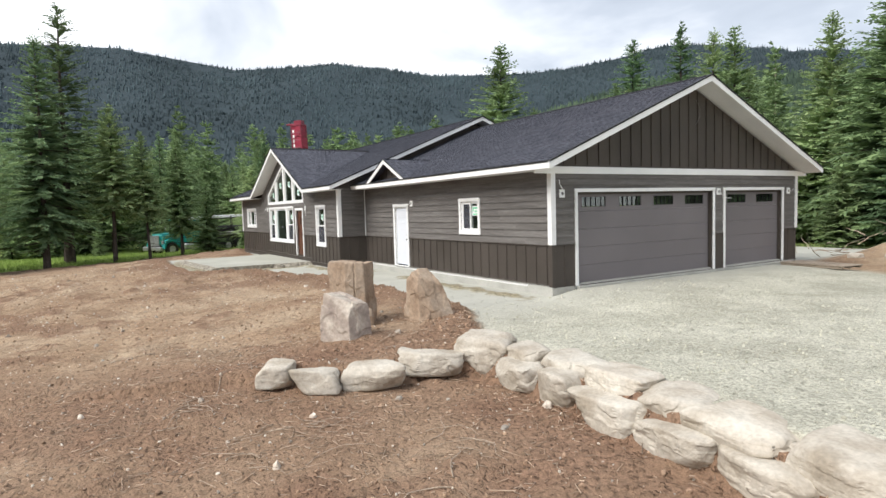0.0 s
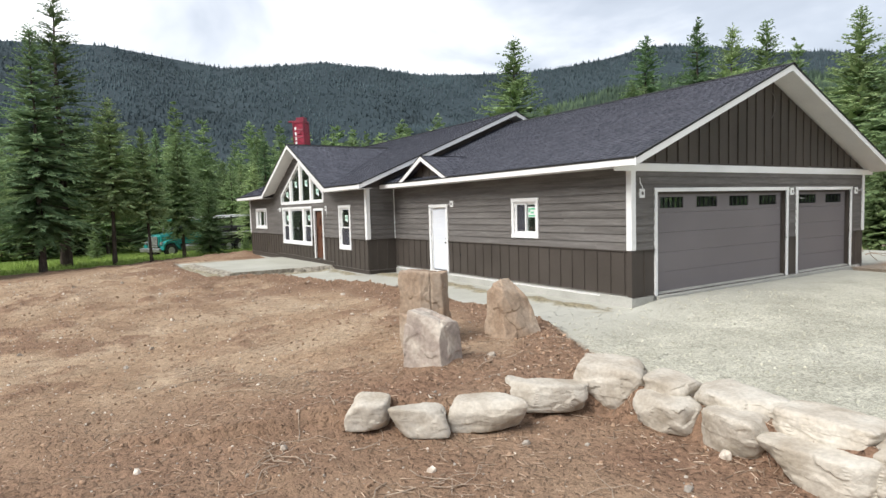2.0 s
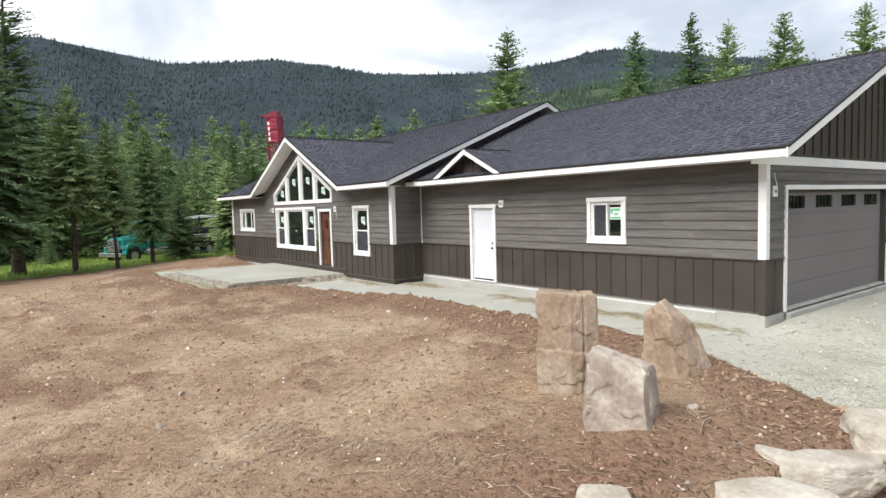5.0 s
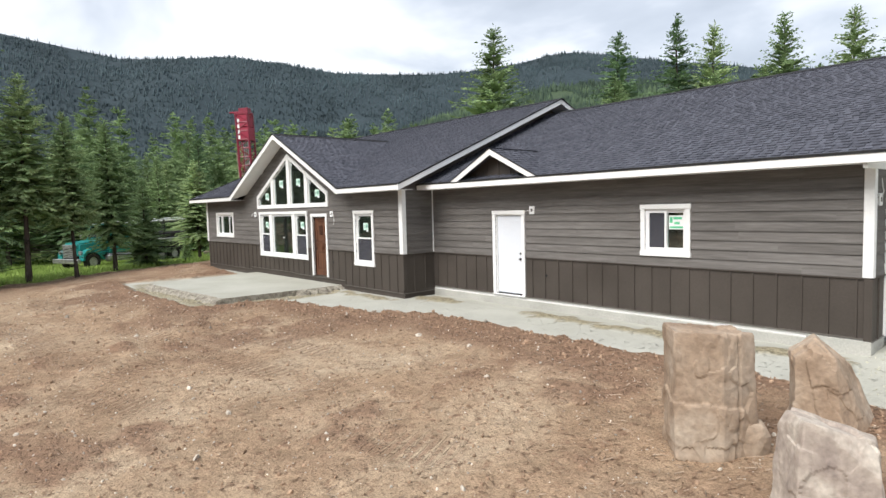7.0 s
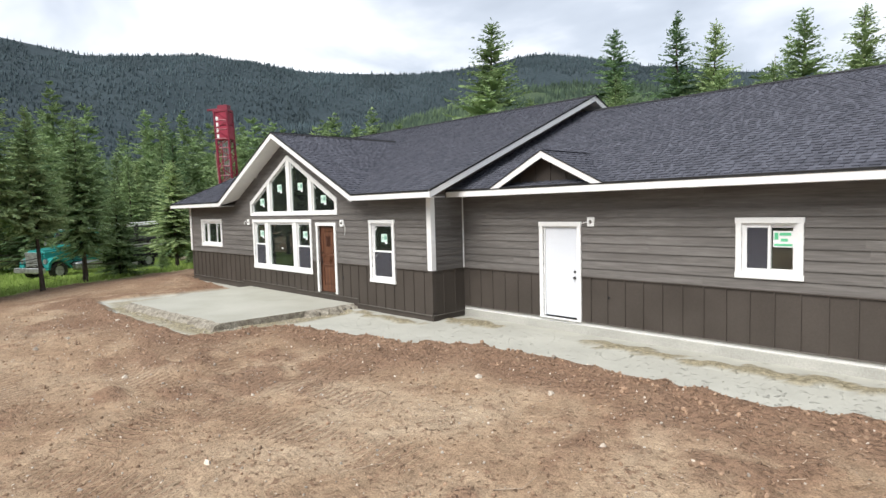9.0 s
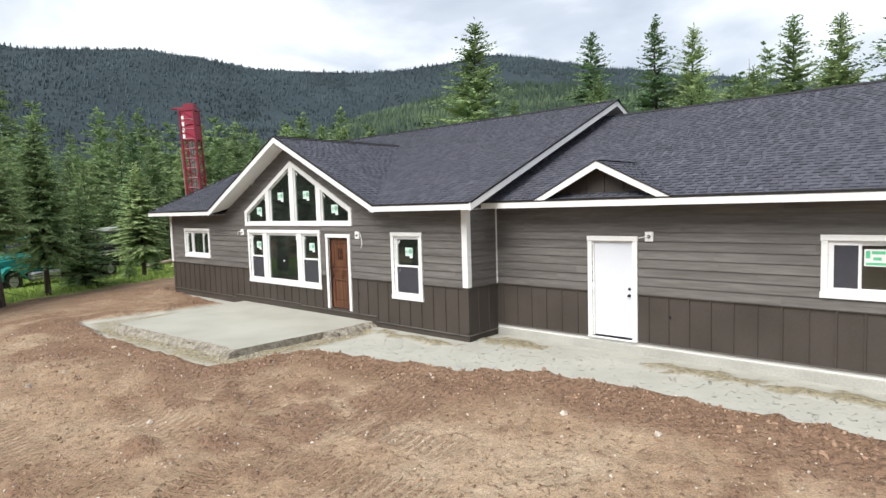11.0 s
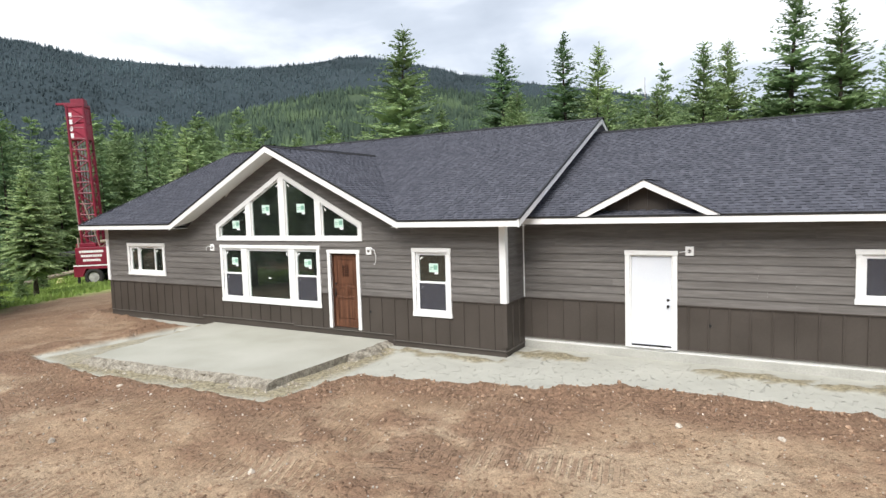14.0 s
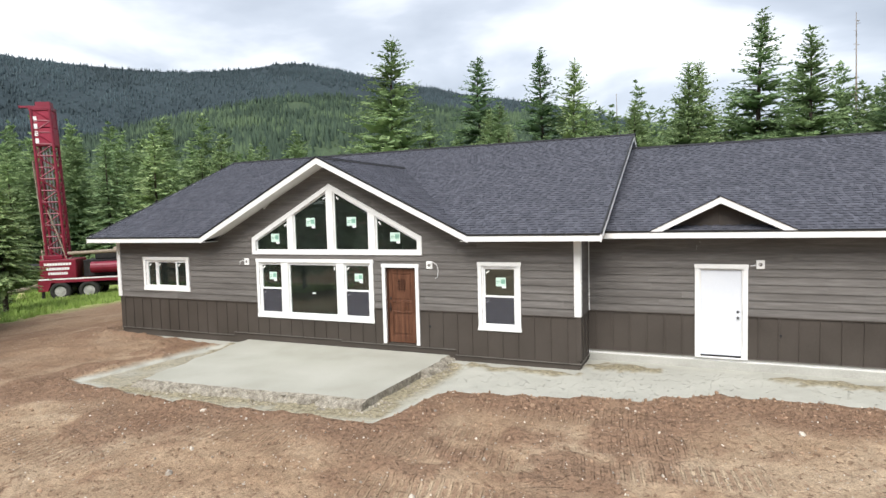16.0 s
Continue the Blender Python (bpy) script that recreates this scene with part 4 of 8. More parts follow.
win = casing_window(W_MF, F_WIN, label="tall white single-hung window with a glass sticker")
single_hung(W_MF, F_WIN[0] + 0.035, F_WIN[1] - 0.035, F_WIN[2] + 0.035, F_WIN[3] - 0.035, win)

win = casing_window(W_MF, BIG_WIN, label="wide white picture window between two single-hung sashes")
b0, b1, b2, b3 = BIG_WIN
single_hung(W_MF, b0 + 0.035, -19.66, b2 + 0.035, b3 - 0.035, win)
single_hung(W_MF, -17.50, b1 - 0.035, b2 + 0.035, b3 - 0.035, win)
sash(W_MF, -19.42, -17.74, b2 + 0.035, b3 - 0.035, win, out=-0.01)
for a, b in ((-19.66, -19.42), (-17.74, -17.50)):
    part("mullion", W_MF.boxes((a, b, -0.06, 0.04, b2 + 0.0, b3), bevel=0.004), M["white"], win, "wide white mullion board")
clip_tag(W_MF, -17.84, b3 - 0.16, win, 85)
part("paper_tag", W_MF.boxes((-18.62, -18.52, -0.03, -0.026, 1.36, 1.40)), M["sticker_white"], win)

win = casing_window(W_MF, S_WIN, label="wide white three-sash window near the far corner")
u = S_WIN[0] + 0.035
for i, wd in enumerate((0.42, 0.86, 0.46)):
    sash(W_MF, u, u + wd, S_WIN[2] + 0.035, S_WIN[3] - 0.035, win, out=0.0 if i != 1 else -0.03, w=0.045)
    clip_tag(W_MF, u + 0.12, S_WIN[3] - 0.16, win)
    u += wd

# gable window: four lights under a pointed head
win = new("window")
win.parent = house
win["label"] = "large white peaked gable window with four dark panes"
OUT_G = [(-20.69, 2.495), (-15.07, 2.495), (-15.07, 2.985), (-17.90, 4.475), (-20.69, 2.985)]


def ring_piece(wall, pts, o0, o1, mat, parent, name):
    bm = bmesh.new()
    wall.poly(bm, pts, o0, o1)
    return part(name, fix(bm), mat, parent)


io = list(zip(OUT_G, GAB_WIN))
for i, nm in enumerate(("sill_casing", "side_casing", "raked_casing", "raked_casing", "side_casing")):
    (oa, ia), (ob_, ib) = io[i], io[(i + 1) % 5]
    ring_piece(W_MF, [oa, ob_, ib, ia], 0.0, 0.05 + 0.001 * i, M["white"], win, nm)
BARS = [(-19.38, -19.17), (-18.01, -17.79), (-16.67, -16.46)]


def head_z(u):
    return 4.335 - abs(u + 17.9) * (4.335 - 2.90) / 2.68


for a, b in BARS:
    mid = (a + b) / 2
    pts = [(a, 2.605), (b, 2.605), (b, head_z(b)), (a, head_z(a))]
    if a < -17.9 < b:
        pts = [(a, 2.605), (b, 2.605), (b, head_z(b)), (-17.9, 4.335), (a, head_z(a))]
    ring_piece(W_MF, pts, -0.06, 0.045, M["white"], win, "mullion")
edges = [-20.56, *[v for p in BARS for v in p], -15.20]
for i in range(4):
    a, b = edges[2 * i], edges[2 * i + 1]
    pane = ring_piece(W_MF, [(a, 2.605), (b, 2.605), (b, head_z(b)), (a, head_z(a))], -0.032, -0.026, M["glass"], win, "pane")
    pane.visible_shadow = False
    f_ = 0.035
    pts_o = [(a, 2.605), (b, 2.605), (b, head_z(b)), (a, head_z(a))]
    cx, cz = (a + b) / 2, sum(z for _, z in pts_o) / 4
    pts_i = [(a + f_, 2.605 + f_), (b - f_, 2.605 + f_), (b - f_, head_z(b - f_) - f_ * 1.2), (a + f_, head_z(a + f_) - f_ * 1.2)]
    for k in range(4):
        ring_piece(W_MF, [pts_o[k], pts_o[(k + 1) % 4], pts_i[(k + 1) % 4], pts_i[k]], -0.05, -0.005, M["vinyl"], win, "sash_frame")
    sticker(W_MF, (a + b) / 2 + (0.1 if i == 0 else -0.05 if i == 3 else 0), 2.98 if i in (0, 3) else 3.42, win, out=-0.022, w=0.30, h=0.24)
    hi = b if i < 2 else a
    clip_tag(W_MF, hi - 0.1 if i < 2 else hi + 0.12, head_z(hi - 0.1 if i < 2 else hi + 0.12) - 0.14, win, 30 if i < 2 else -50)


def man_door():
    u0, u1, z0, z1 = MAN_DOOR
    d = new("door")
    d.parent = house
    d["label"] = "closed white steel side door with black knob and deadbolt"
    trim_frame(W_GF, u0 - 0.10, u1 + 0.10, z0 - 0.0, z1 + 0.10, 0.10, 0.0, 0.05, d, sill=False)
    part("door_frame", W_GF.boxes((u0, u0 + 0.03, -0.12, 0.004, z0, z1), (u1 - 0.03, u1, -0.12, 0.004, z0, z1), (u0 + 0.03, u1 - 0.03, -0.12, 0.004, z1 - 0.03, z1)), M["white"], d)
    part("door_leaf", W_GF.boxes((u0 + 0.032, u1 - 0.032, -0.07, -0.028, z0 + 0.03, z1 - 0.032), bevel=0.004), M["doorwhite"], d)
    part("threshold", W_GF.boxes((u0 - 0.1, u1 + 0.1, -0.12, 0.07, z0 - 0.03, z0 + 0.0), bevel=0.005), M["white"], d)
    for z in (0.99, 1.13):
        bm = bmesh.new()
        tube(bm, W_GF.at(u1 - 0.10, -0.028, z), W_GF.at(u1 - 0.10, -0.02, z), 0.032, n=14)
        tube(bm, W_GF.at(u1 - 0.10, -0.02, z), W_GF.at(u1 - 0.10, 0.02 if z < 1.1 else -0.008, z), 0.026 if z < 1.1 else 0.02, n=14)
        part("knob" if z < 1.1 else "deadbolt", fix(bm), M["black"], d, "black door hardware")


def front_door():
    u0, u1, z0, z1 = F_DOOR
    d = new("door")
    d.parent = house
    d["label"] = "carved dark-stained wooden front door"
    trim_frame(W_MF, u0 - 0.10, u1 + 0.10, z0, z1 + 0.10, 0.10, 0.0, 0.05, d, sill=False)
    part("door_frame", W_MF.boxes((u0, u0 + 0.05, -0.12, -0.02, z0, z1), (u1 - 0.05, u1, -0.12, -0.02, z0, z1), (u0 + 0.05, u1 - 0.05, -0.12, -0.02, z1 - 0.04, z1)), M["door_wood_dark"], d)
    a, b, c, e = u0 + 0.052, u1 - 0.052, z0 + 0.03, z1 - 0.042
    leaf = part("door_leaf", W_MF.boxes((a, b, -0.10, -0.062, c, e)), M["door_wood"], d)
    st = 0.11
    rows = [(a, a + st, c, e), (b - st, b, c, e), (a + st, b - st, e - 0.13, e), (a + st, b - st, c, c + 0.2), (a + st, b - st, c + 0.80, c + 0.87), (a + st, b - st, c + 1.08, c + 1.15)]
    for r in rows:
        part("rail", W_MF.boxes((r[0], r[1], -0.062, -0.044, r[2], r[3]), bevel=0.006), M["door_wood"], leaf)
    part("door_panel", W_MF.boxes((a + st + 0.04, b - st - 0.04, -0.062, -0.048, c + 0.25, c + 0.75), bevel=0.012), M["door_wood"], leaf)
    part("door_panel", W_MF.boxes((a + st + 0.04, b - st - 0.04, -0.062, -0.05, c + 1.19, e - 0.17), bevel=0.012), M["door_wood"], leaf)
    mid = (a + b) / 2
    bm = bmesh.new()
    for r_, y0_, y1_ in ((0.12, -0.062, -0.04), (0.085, -0.04, -0.03), (0.04, -0.03, -0.018)):
        tube(bm, W_MF.at(mid, y0_, c + 0.975), W_MF.at(mid, y1_, c + 0.975), r_, n=20)
    part("rosette", fix(bm), M["door_wood"], leaf, "round carved rosette")
    for s_ in (-1, 1):
        for za, zb in ((c + 1.16, c + 1.115), (c + 0.82, c + 0.86)):
            bm = bmesh.new()
            tube(bm, W_MF.at(mid + s_ * 0.06, -0.05, za), W_MF.at(mid + s_ * 0.3, -0.05, zb), 0.016, n=6)
            part("carved_moulding", fix(bm), M["door_wood"], leaf)
    bm = bmesh.new()
    for i in range(4):
        z_ = e - 0.33 - 0.07 * i
        tube(bm, W_MF.at(mid - 0.12, -0.046, z_), W_MF.at(mid + 0.12, -0.046, z_), 0.013, n=6)
    for i in (-1, 0, 1):
        tube(bm, W_MF.at(mid + i * 0.075, -0.044, e - 0.60), W_MF.at(mid + i * 0.075, -0.044, e - 0.27), 0.013, n=6)
    part("speakeasy_grille", fix(bm), M["door_wood_dark"], leaf, "dark iron speakeasy grille")
    bm = bmesh.new()
    tube(bm, W_MF.at(a + 0.06, -0.044, c + 0.92), W_MF.at(a + 0.06, 0.0, c + 0.92), 0.02, n=10)
    tube(bm, W_MF.at(a + 0.06, -0.01, c + 0.84), W_MF.at(a + 0.06, -0.01, c + 1.08), 0.012, n=8)
    tube(bm, W_MF.at(a + 0.06, -0.044, c + 1.2), W_MF.at(a + 0.06, -0.02, c + 1.2), 0.028, n=12)
    part("door_handle", fix(bm), M["black"], d, "black handle set")


def garage_door(hole, lites):
    u0, u1, z0, z1 = hole
    d = new("garage_door")
    d.parent = house
    d["label"] = f"closed grey sectional garage door with {lites} small windows along the top"
    trim_frame(W_GE, u0 - 0.09, u1 + 0.09, z0 - 0.02, z1 + 0.09, 0.09, 0.0, 0.05, d, sill=False)
    part("jamb", W_GE.boxes((u0, u0 + 0.02, -0.16, 0.0, z0, z1), (u1 - 0.02, u1, -0.16, 0.0, z0, z1), (u0 + 0.02, u1 - 0.02, -0.16, 0.0, z1 - 0.02, z1)), M["wainscot"], d)
    part("door_stop", W_GE.boxes((u0 + 0.02, u0 + 0.06, -0.10, -0.085, z0, z1 - 0.02), (u1 - 0.06, u1 - 0.02, -0.10, -0.085, z0, z1 - 0.02), (u0 + 0.06, u1 - 0.06, -0.10, -0.085, z1 - 0.06, z1 - 0.02)), M["wainscot"], d)
    n, h = 5, (z1 - z0 - 0.04) / 5
    wl = (u1 - u0 - 0.04) / lites
    for i in range(n):
        za, zb = z0 + 0.02 + i * h, z0 + 0.02 + (i + 1) * h - 0.004
        if i < n - 1:
            part("door_section", W_GE.boxes((u0 + 0.022, u1 - 0.022, -0.15, -0.102, za, zb), bevel=0.004), M["garage"], d)
        else:
            rows = []
            ins = []
            for k in range(lites):
                a, b = u0 + 0.02 + k * wl + wl * 0.17, u0 + 0.02 + (k + 1) * wl - wl * 0.17
                ins.append((a, b))
            cur = u0 + 0.022
            part("bottom_rail", W_GE.boxes((u0 + 0.022, u1 - 0.022, -0.15, -0.102, za, za + 0.08)), M["garage"], d)
            part("top_rail", W_GE.boxes((u0 + 0.022, u1 - 0.022, -0.15, -0.102, zb - 0.07, zb)), M["garage"], d)
            for a, b in [*ins, (u1 - 0.022, 0)]:
                part("stile", W_GE.boxes((cur, a, -0.15, -0.102, za + 0.08, zb - 0.07)), M["garage"], d)
                cur = b
            for a, b in ins:
                lt = part("window", W_GE.boxes((a, b, -0.13, -0.125, za + 0.08, zb - 0.07)), M["glass"], d, "small dark window with muntins")
                part("muntin", W_GE.boxes((a, a + 0.025, -0.124, -0.098, za + 0.08, zb - 0.07), (b - 0.025, b, -0.124, -0.098, za + 0.08, zb - 0.07), (a + 0.025, b - 0.025, -0.124, -0.098, za + 0.08, za + 0.105),
                                          (a + 0.025, b - 0.025, -0.124, -0.098, zb - 0.095, zb - 0.07)), M["garage"], lt)
                for q in range(1, 5):
                    uu = a + (b - a) * q / 5
                    part("muntin", W_GE.boxes((uu - 0.008, uu + 0.008, -0.124, -0.105, za + 0.105, zb - 0.095)), M["black"], lt)
    part("bottom_seal", W_GE.boxes((u0 + 0.022, u1 - 0.022, -0.15, -0.10, z0 - 0.03, z0 + 0.02)), M["rubber"], d)


man_door()
front_door()
garage_door(GD1, 4)
garage_door(GD2, 2)
part("apron_edge", boxes(((-0.02, GD1[0] - 0.1, -0.4), (0.07, GD2[1] + 0.1, -0.018)), bevel=0.01), M["concrete"], house, "pale concrete edge under the garage doors")


# mounting blocks with loose lamp cable
def lamp_block(wall, u, z, curl):
    d = new("lamp_block")
    d.parent = house
    d["label"] = "white lamp mounting block with a loose cable end"
    part("block", wall.boxes((u - 0.085, u + 0.085, 0.0, 0.05, z - 0.10, z + 0.10), bevel=0.008), M["white"], d)
    bm = bmesh.new()
    tube(bm, wall.at(u, 0.05, z), wall.at(u, 0.055, z), 0.04, n=12)
    part("box_cover", fix(bm), M["steel_dull"], d, "grey electrical box")
    bm = bmesh.new()
    path_tube(bm, [wall.at(u + a, 0.06 + o, z + b) for a, o, b in curl], 0.008, n=5)
    part("cable", fix(bm), M["vinyl"], d, "loose white cable")


ARC_R = [(0.0, 0.0, 0.02), (0.12, 0.04, 0.09), (0.24, 0.06, 0.03), (0.29, 0.06, -0.12), (0.26, 0.04, -0.28), (0.2, 0.03, -0.34)]
ARC_L = [(0.0, 0.0, 0.0), (-0.1, 0.03, 0.05), (-0.2, 0.03, 0.0), (-0.22, 0.03, -0.08)]
UP_L = [(0.0, 0.0, 0.05), (-0.05, 0.03, 0.14), (-0.12, 0.03, 0.22), (-0.13, 0.02, 0.34)]
SIDE = [(0.0, 0.0, 0.0), (0.12, 0.04, -0.12), (0.3, 0.06, -0.2), (0.5, 0.06, -0.2)]
lamp_block(W_MF, -20.93, 2.27, ARC_L)
lamp_block(W_MF, -14.87, 2.24, ARC_R)
lamp_block(W_GF, -7.13, 2.24, [(0, 0, 0), (-0.1, 0.02, -0.01), (-0.2, 0.02, -0.03)])
lamp_block(W_GE, 0.32, 2.31, UP_L)
lamp_block(W_GE, 6.66, 2.31, SIDE)
lamp_block(W_GE, 10.5, 2.31, [(0, 0, 0), (0.1, 0.03, 0.0), (0.25, 0.03, 0.06)])
bm = bmesh.new()
path_tube(bm, [W_GE.at(5.55 + a, 0.03, 4.95 + b) for a, b in ((0, 0), (0.12, -0.08), (0.2, -0.25), (0.19, -0.45), (0.1, -0.62), (0.02, -0.7))], 0.012, n=6)
part("cable", fix(bm), M["steel_dull"], house, "loose cable loop in the gable peak")
for u, z in ((-6.72, 0.63),):
    bm = bmesh.new()
    tube(bm, W_GF.at(u, 0.014, z), W_GF.at(u, 0.03, z), 0.035, n=12)
    part("hose_bib", fix(bm), M["black"], house, "small black pipe outlet")
bm = bmesh.new()
tube(bm, W_MF.at(-14.9, 0.014, 0.62), W_MF.at(-14.9, 0.03, 0.62), 0.035, n=12)
part("hose_bib", fix(bm), M["black"], house, "small black pipe outlet")

for ob in house.children:
    under_house(ob)


# ---- the ground ----
EDGE = [(-60.0, 14.0), (-29.0, 14.0), (-28.0, 2.0), (-26.6, -1.3), (-21.7, -1.6), (-22.3, -5.9), (-18.8, -6.3), (-13.9, -6.0), (-13.35, -3.75), (-11.3, -3.5), (-9.5, -3.3), (-8.1, -2.3),
        (-6.2, -2.3), (-4.6, -2.4), (-3.0, -2.5), (-1.6, -2.3), (0.3, -2.7), (2.0, -3.6), (3.0, -4.0), (4.4, -4.0), (5.6, -4.1), (6.7, -4.2), (7.5, -4.3), (8.5, -4.35), (12.0, -5.2), (30.0, -9.0), (60, -14)]
FOOT = [(1.7, -8.2), (2.05, -7.62), (2.5, -7.05), (2.9, -6.3), (3.0, -5.4), (3.4, -4.8), (4.3, -4.68), (5.2, -4.72), (6.1, -4.86), (7.2, -4.92), (8.2, -4.95), (9.4, -5.2), (12.0, -5.9), (30.0, -10.5)]


def seg_dist(px, py, line):
    """Distance to a line of points, and on which side (positive: to the right of its run)."""
    best = np.full(px.shape, 1e9)
    side = np.zeros(px.shape)
    sure = np.zeros(px.shape)
    for (xa, ya), (xb, yb) in zip(line, line[1:]):
        dx, dy = xb - xa, yb - ya
        t = np.clip(((px - xa) * dx + (py - ya) * dy) / (dx * dx + dy * dy), 0, 1)
        qx, qy = px - xa - t * dx, py - ya - t * dy
        d = np.hypot(qx, qy)
        cr = (qx * dy - qy * dx) / (math.hypot(dx, dy) * d + 1e-9)
        near = (d < best - 1e-7) | ((d < best + 1e-7) & (np.abs(cr) > sure))
        best = np.where(near, d, best)
        side = np.where(near, np.sign(cr), side)
        sure = np.where(near, np.abs(cr), sure)
    return best, side


def smooth(a, b, x):
    t = np.clip((x - a) / (b - a), 0, 1)
    return t * t * (3 - 2 * t)


NOISE_TABLES = {}


def value_noise(x, y, scale, seed):
    if seed not in NOISE_TABLES:
        NOISE_TABLES[seed] = np.random.RandomState(seed).rand(256, 256)
    tab = NOISE_TABLES[seed]
    u, v = x / scale, y / scale
    i, j = np.floor(u).astype(int), np.floor(v).astype(int)
    f, g = u - i, v - j
    f, g = f * f * (3 - 2 * f), g * g * (3 - 2 * g)
    q = lambda a, b: tab[a % 256, b % 256]
    return (q(i, j) * (1 - f) + q(i + 1, j) * f) * (1 - g) + (q(i, j + 1) * (1 - f) + q(i + 1, j + 1) * f) * g - 0.5


# wheel and crawler tracks: start, end, width
TRACKS = [((-13.6, -4.75), (-8.6, -4.15), 0.5), ((-13.2, -5.9), (-8.0, -5.0), 0.45), ((-14.2, -6.9), (-7.0, -5.6), 0.42), ((-13.5, -8.1), (-5.0, -6.6), 0.42), ((-21.0, -7.2), (-14.2, -7.5), 0.45),
          ((-9.5, -10.0), (-2.0, -6.9), 0.42), ((-23.0, -8.6), (-15.0, -9.1), 0.45), ((-24.5, -2.6), (-21.8, -8.5), 0.45), ((-3.5, -9.2), (1.0, -7.6), 0.4), ((-11.0, -5.6), (-9.0, -9.5), 0.4), ((-18.0, -10.5), (-10.0, -9.2), 0.45)]


def track_field(x, y):
    """How far a place lies in a track, and how far along it: the nearest track counts, and crossings stay plain."""
    mask, along = np.zeros(x.shape), np.zeros(x.shape)
    first, second = np.full(x.shape, 99.0), np.full(x.shape, 99.0)
    bend, gaps = 0.18 * value_noise(x, y, 4.0, 81), smooth(-0.30, 0.12, value_noise(x, y, 1.3, 82) + 0.08)
    for (xa, ya), (xb, yb), w in TRACKS:
        ln = math.hypot(xb - xa, yb - ya)
        dx, dy = (xb - xa) / ln, (yb - ya) / ln
        u = (x - xa) * dx + (y - ya) * dy
        v = -(x - xa) * dy + (y - ya) * dx + bend
        far = np.hypot(v, np.clip(-u, 0, None) + np.clip(u - ln, 0, None))
        m = (1 - smooth(w * 0.6, w, np.abs(v))) * smooth(0.0, 0.8, u) * (1 - smooth(ln - 0.8, ln, u)) * gaps
        hit = far < first
        second = np.where(hit, first, np.minimum(second, far))
        first = np.where(hit, far, first)
        mask, along = np.where(hit, m, mask), np.where(hit, u, along)
    return mask * smooth(0.12, 0.3, second - first), along


GRASS_EDGE = [(-24.0, -40.0), (-26.5, -20.0), (-29.5, -13.0), (-31.6, -8.4), (-33.4, -4.6), (-35.5, 0.0), (-36.5, 6.0), (-37.0, 12.0), (-30.0, 17.0), (-12.0, 19.0), (4.0, 22.0), (16.0, 22.0), (40.0, 16.0)]


def furrow_field(x, y):
    """Streaks left by the blade and the wheels: up towards the house beside the drive, along the house before the porch."""
    out = 0.0
    for ang, w in ((118.0, smooth(-13.0, -8.0, x)), (8.0, 1 - smooth(-13.0, -8.0, x))):
        c, s = math.cos(radians(ang)), math.sin(radians(ang))
        u = x * c + y * s + 0.8 * value_noise(x, y, 3.0, 61)
        v = -x * s + y * c + 1.3 * value_noise(x, y, 5.0, 62) + 0.25 * value_noise(x, y, 1.2, 63)
        f = value_noise(u / 7.0, v, 0.42, 64) + 0.6 * value_noise(u / 5.0, v, 0.19, 65)
        out = out + w * f
    return out * smooth(-0.25, 0.2, value_noise(x, y, 2.6, 66) + 0.5 * value_noise(x, y, 0.9, 67))


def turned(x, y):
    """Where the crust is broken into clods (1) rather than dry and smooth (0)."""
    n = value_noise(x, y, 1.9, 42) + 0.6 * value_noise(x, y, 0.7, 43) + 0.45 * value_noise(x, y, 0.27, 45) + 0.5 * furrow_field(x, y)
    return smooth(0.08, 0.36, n)


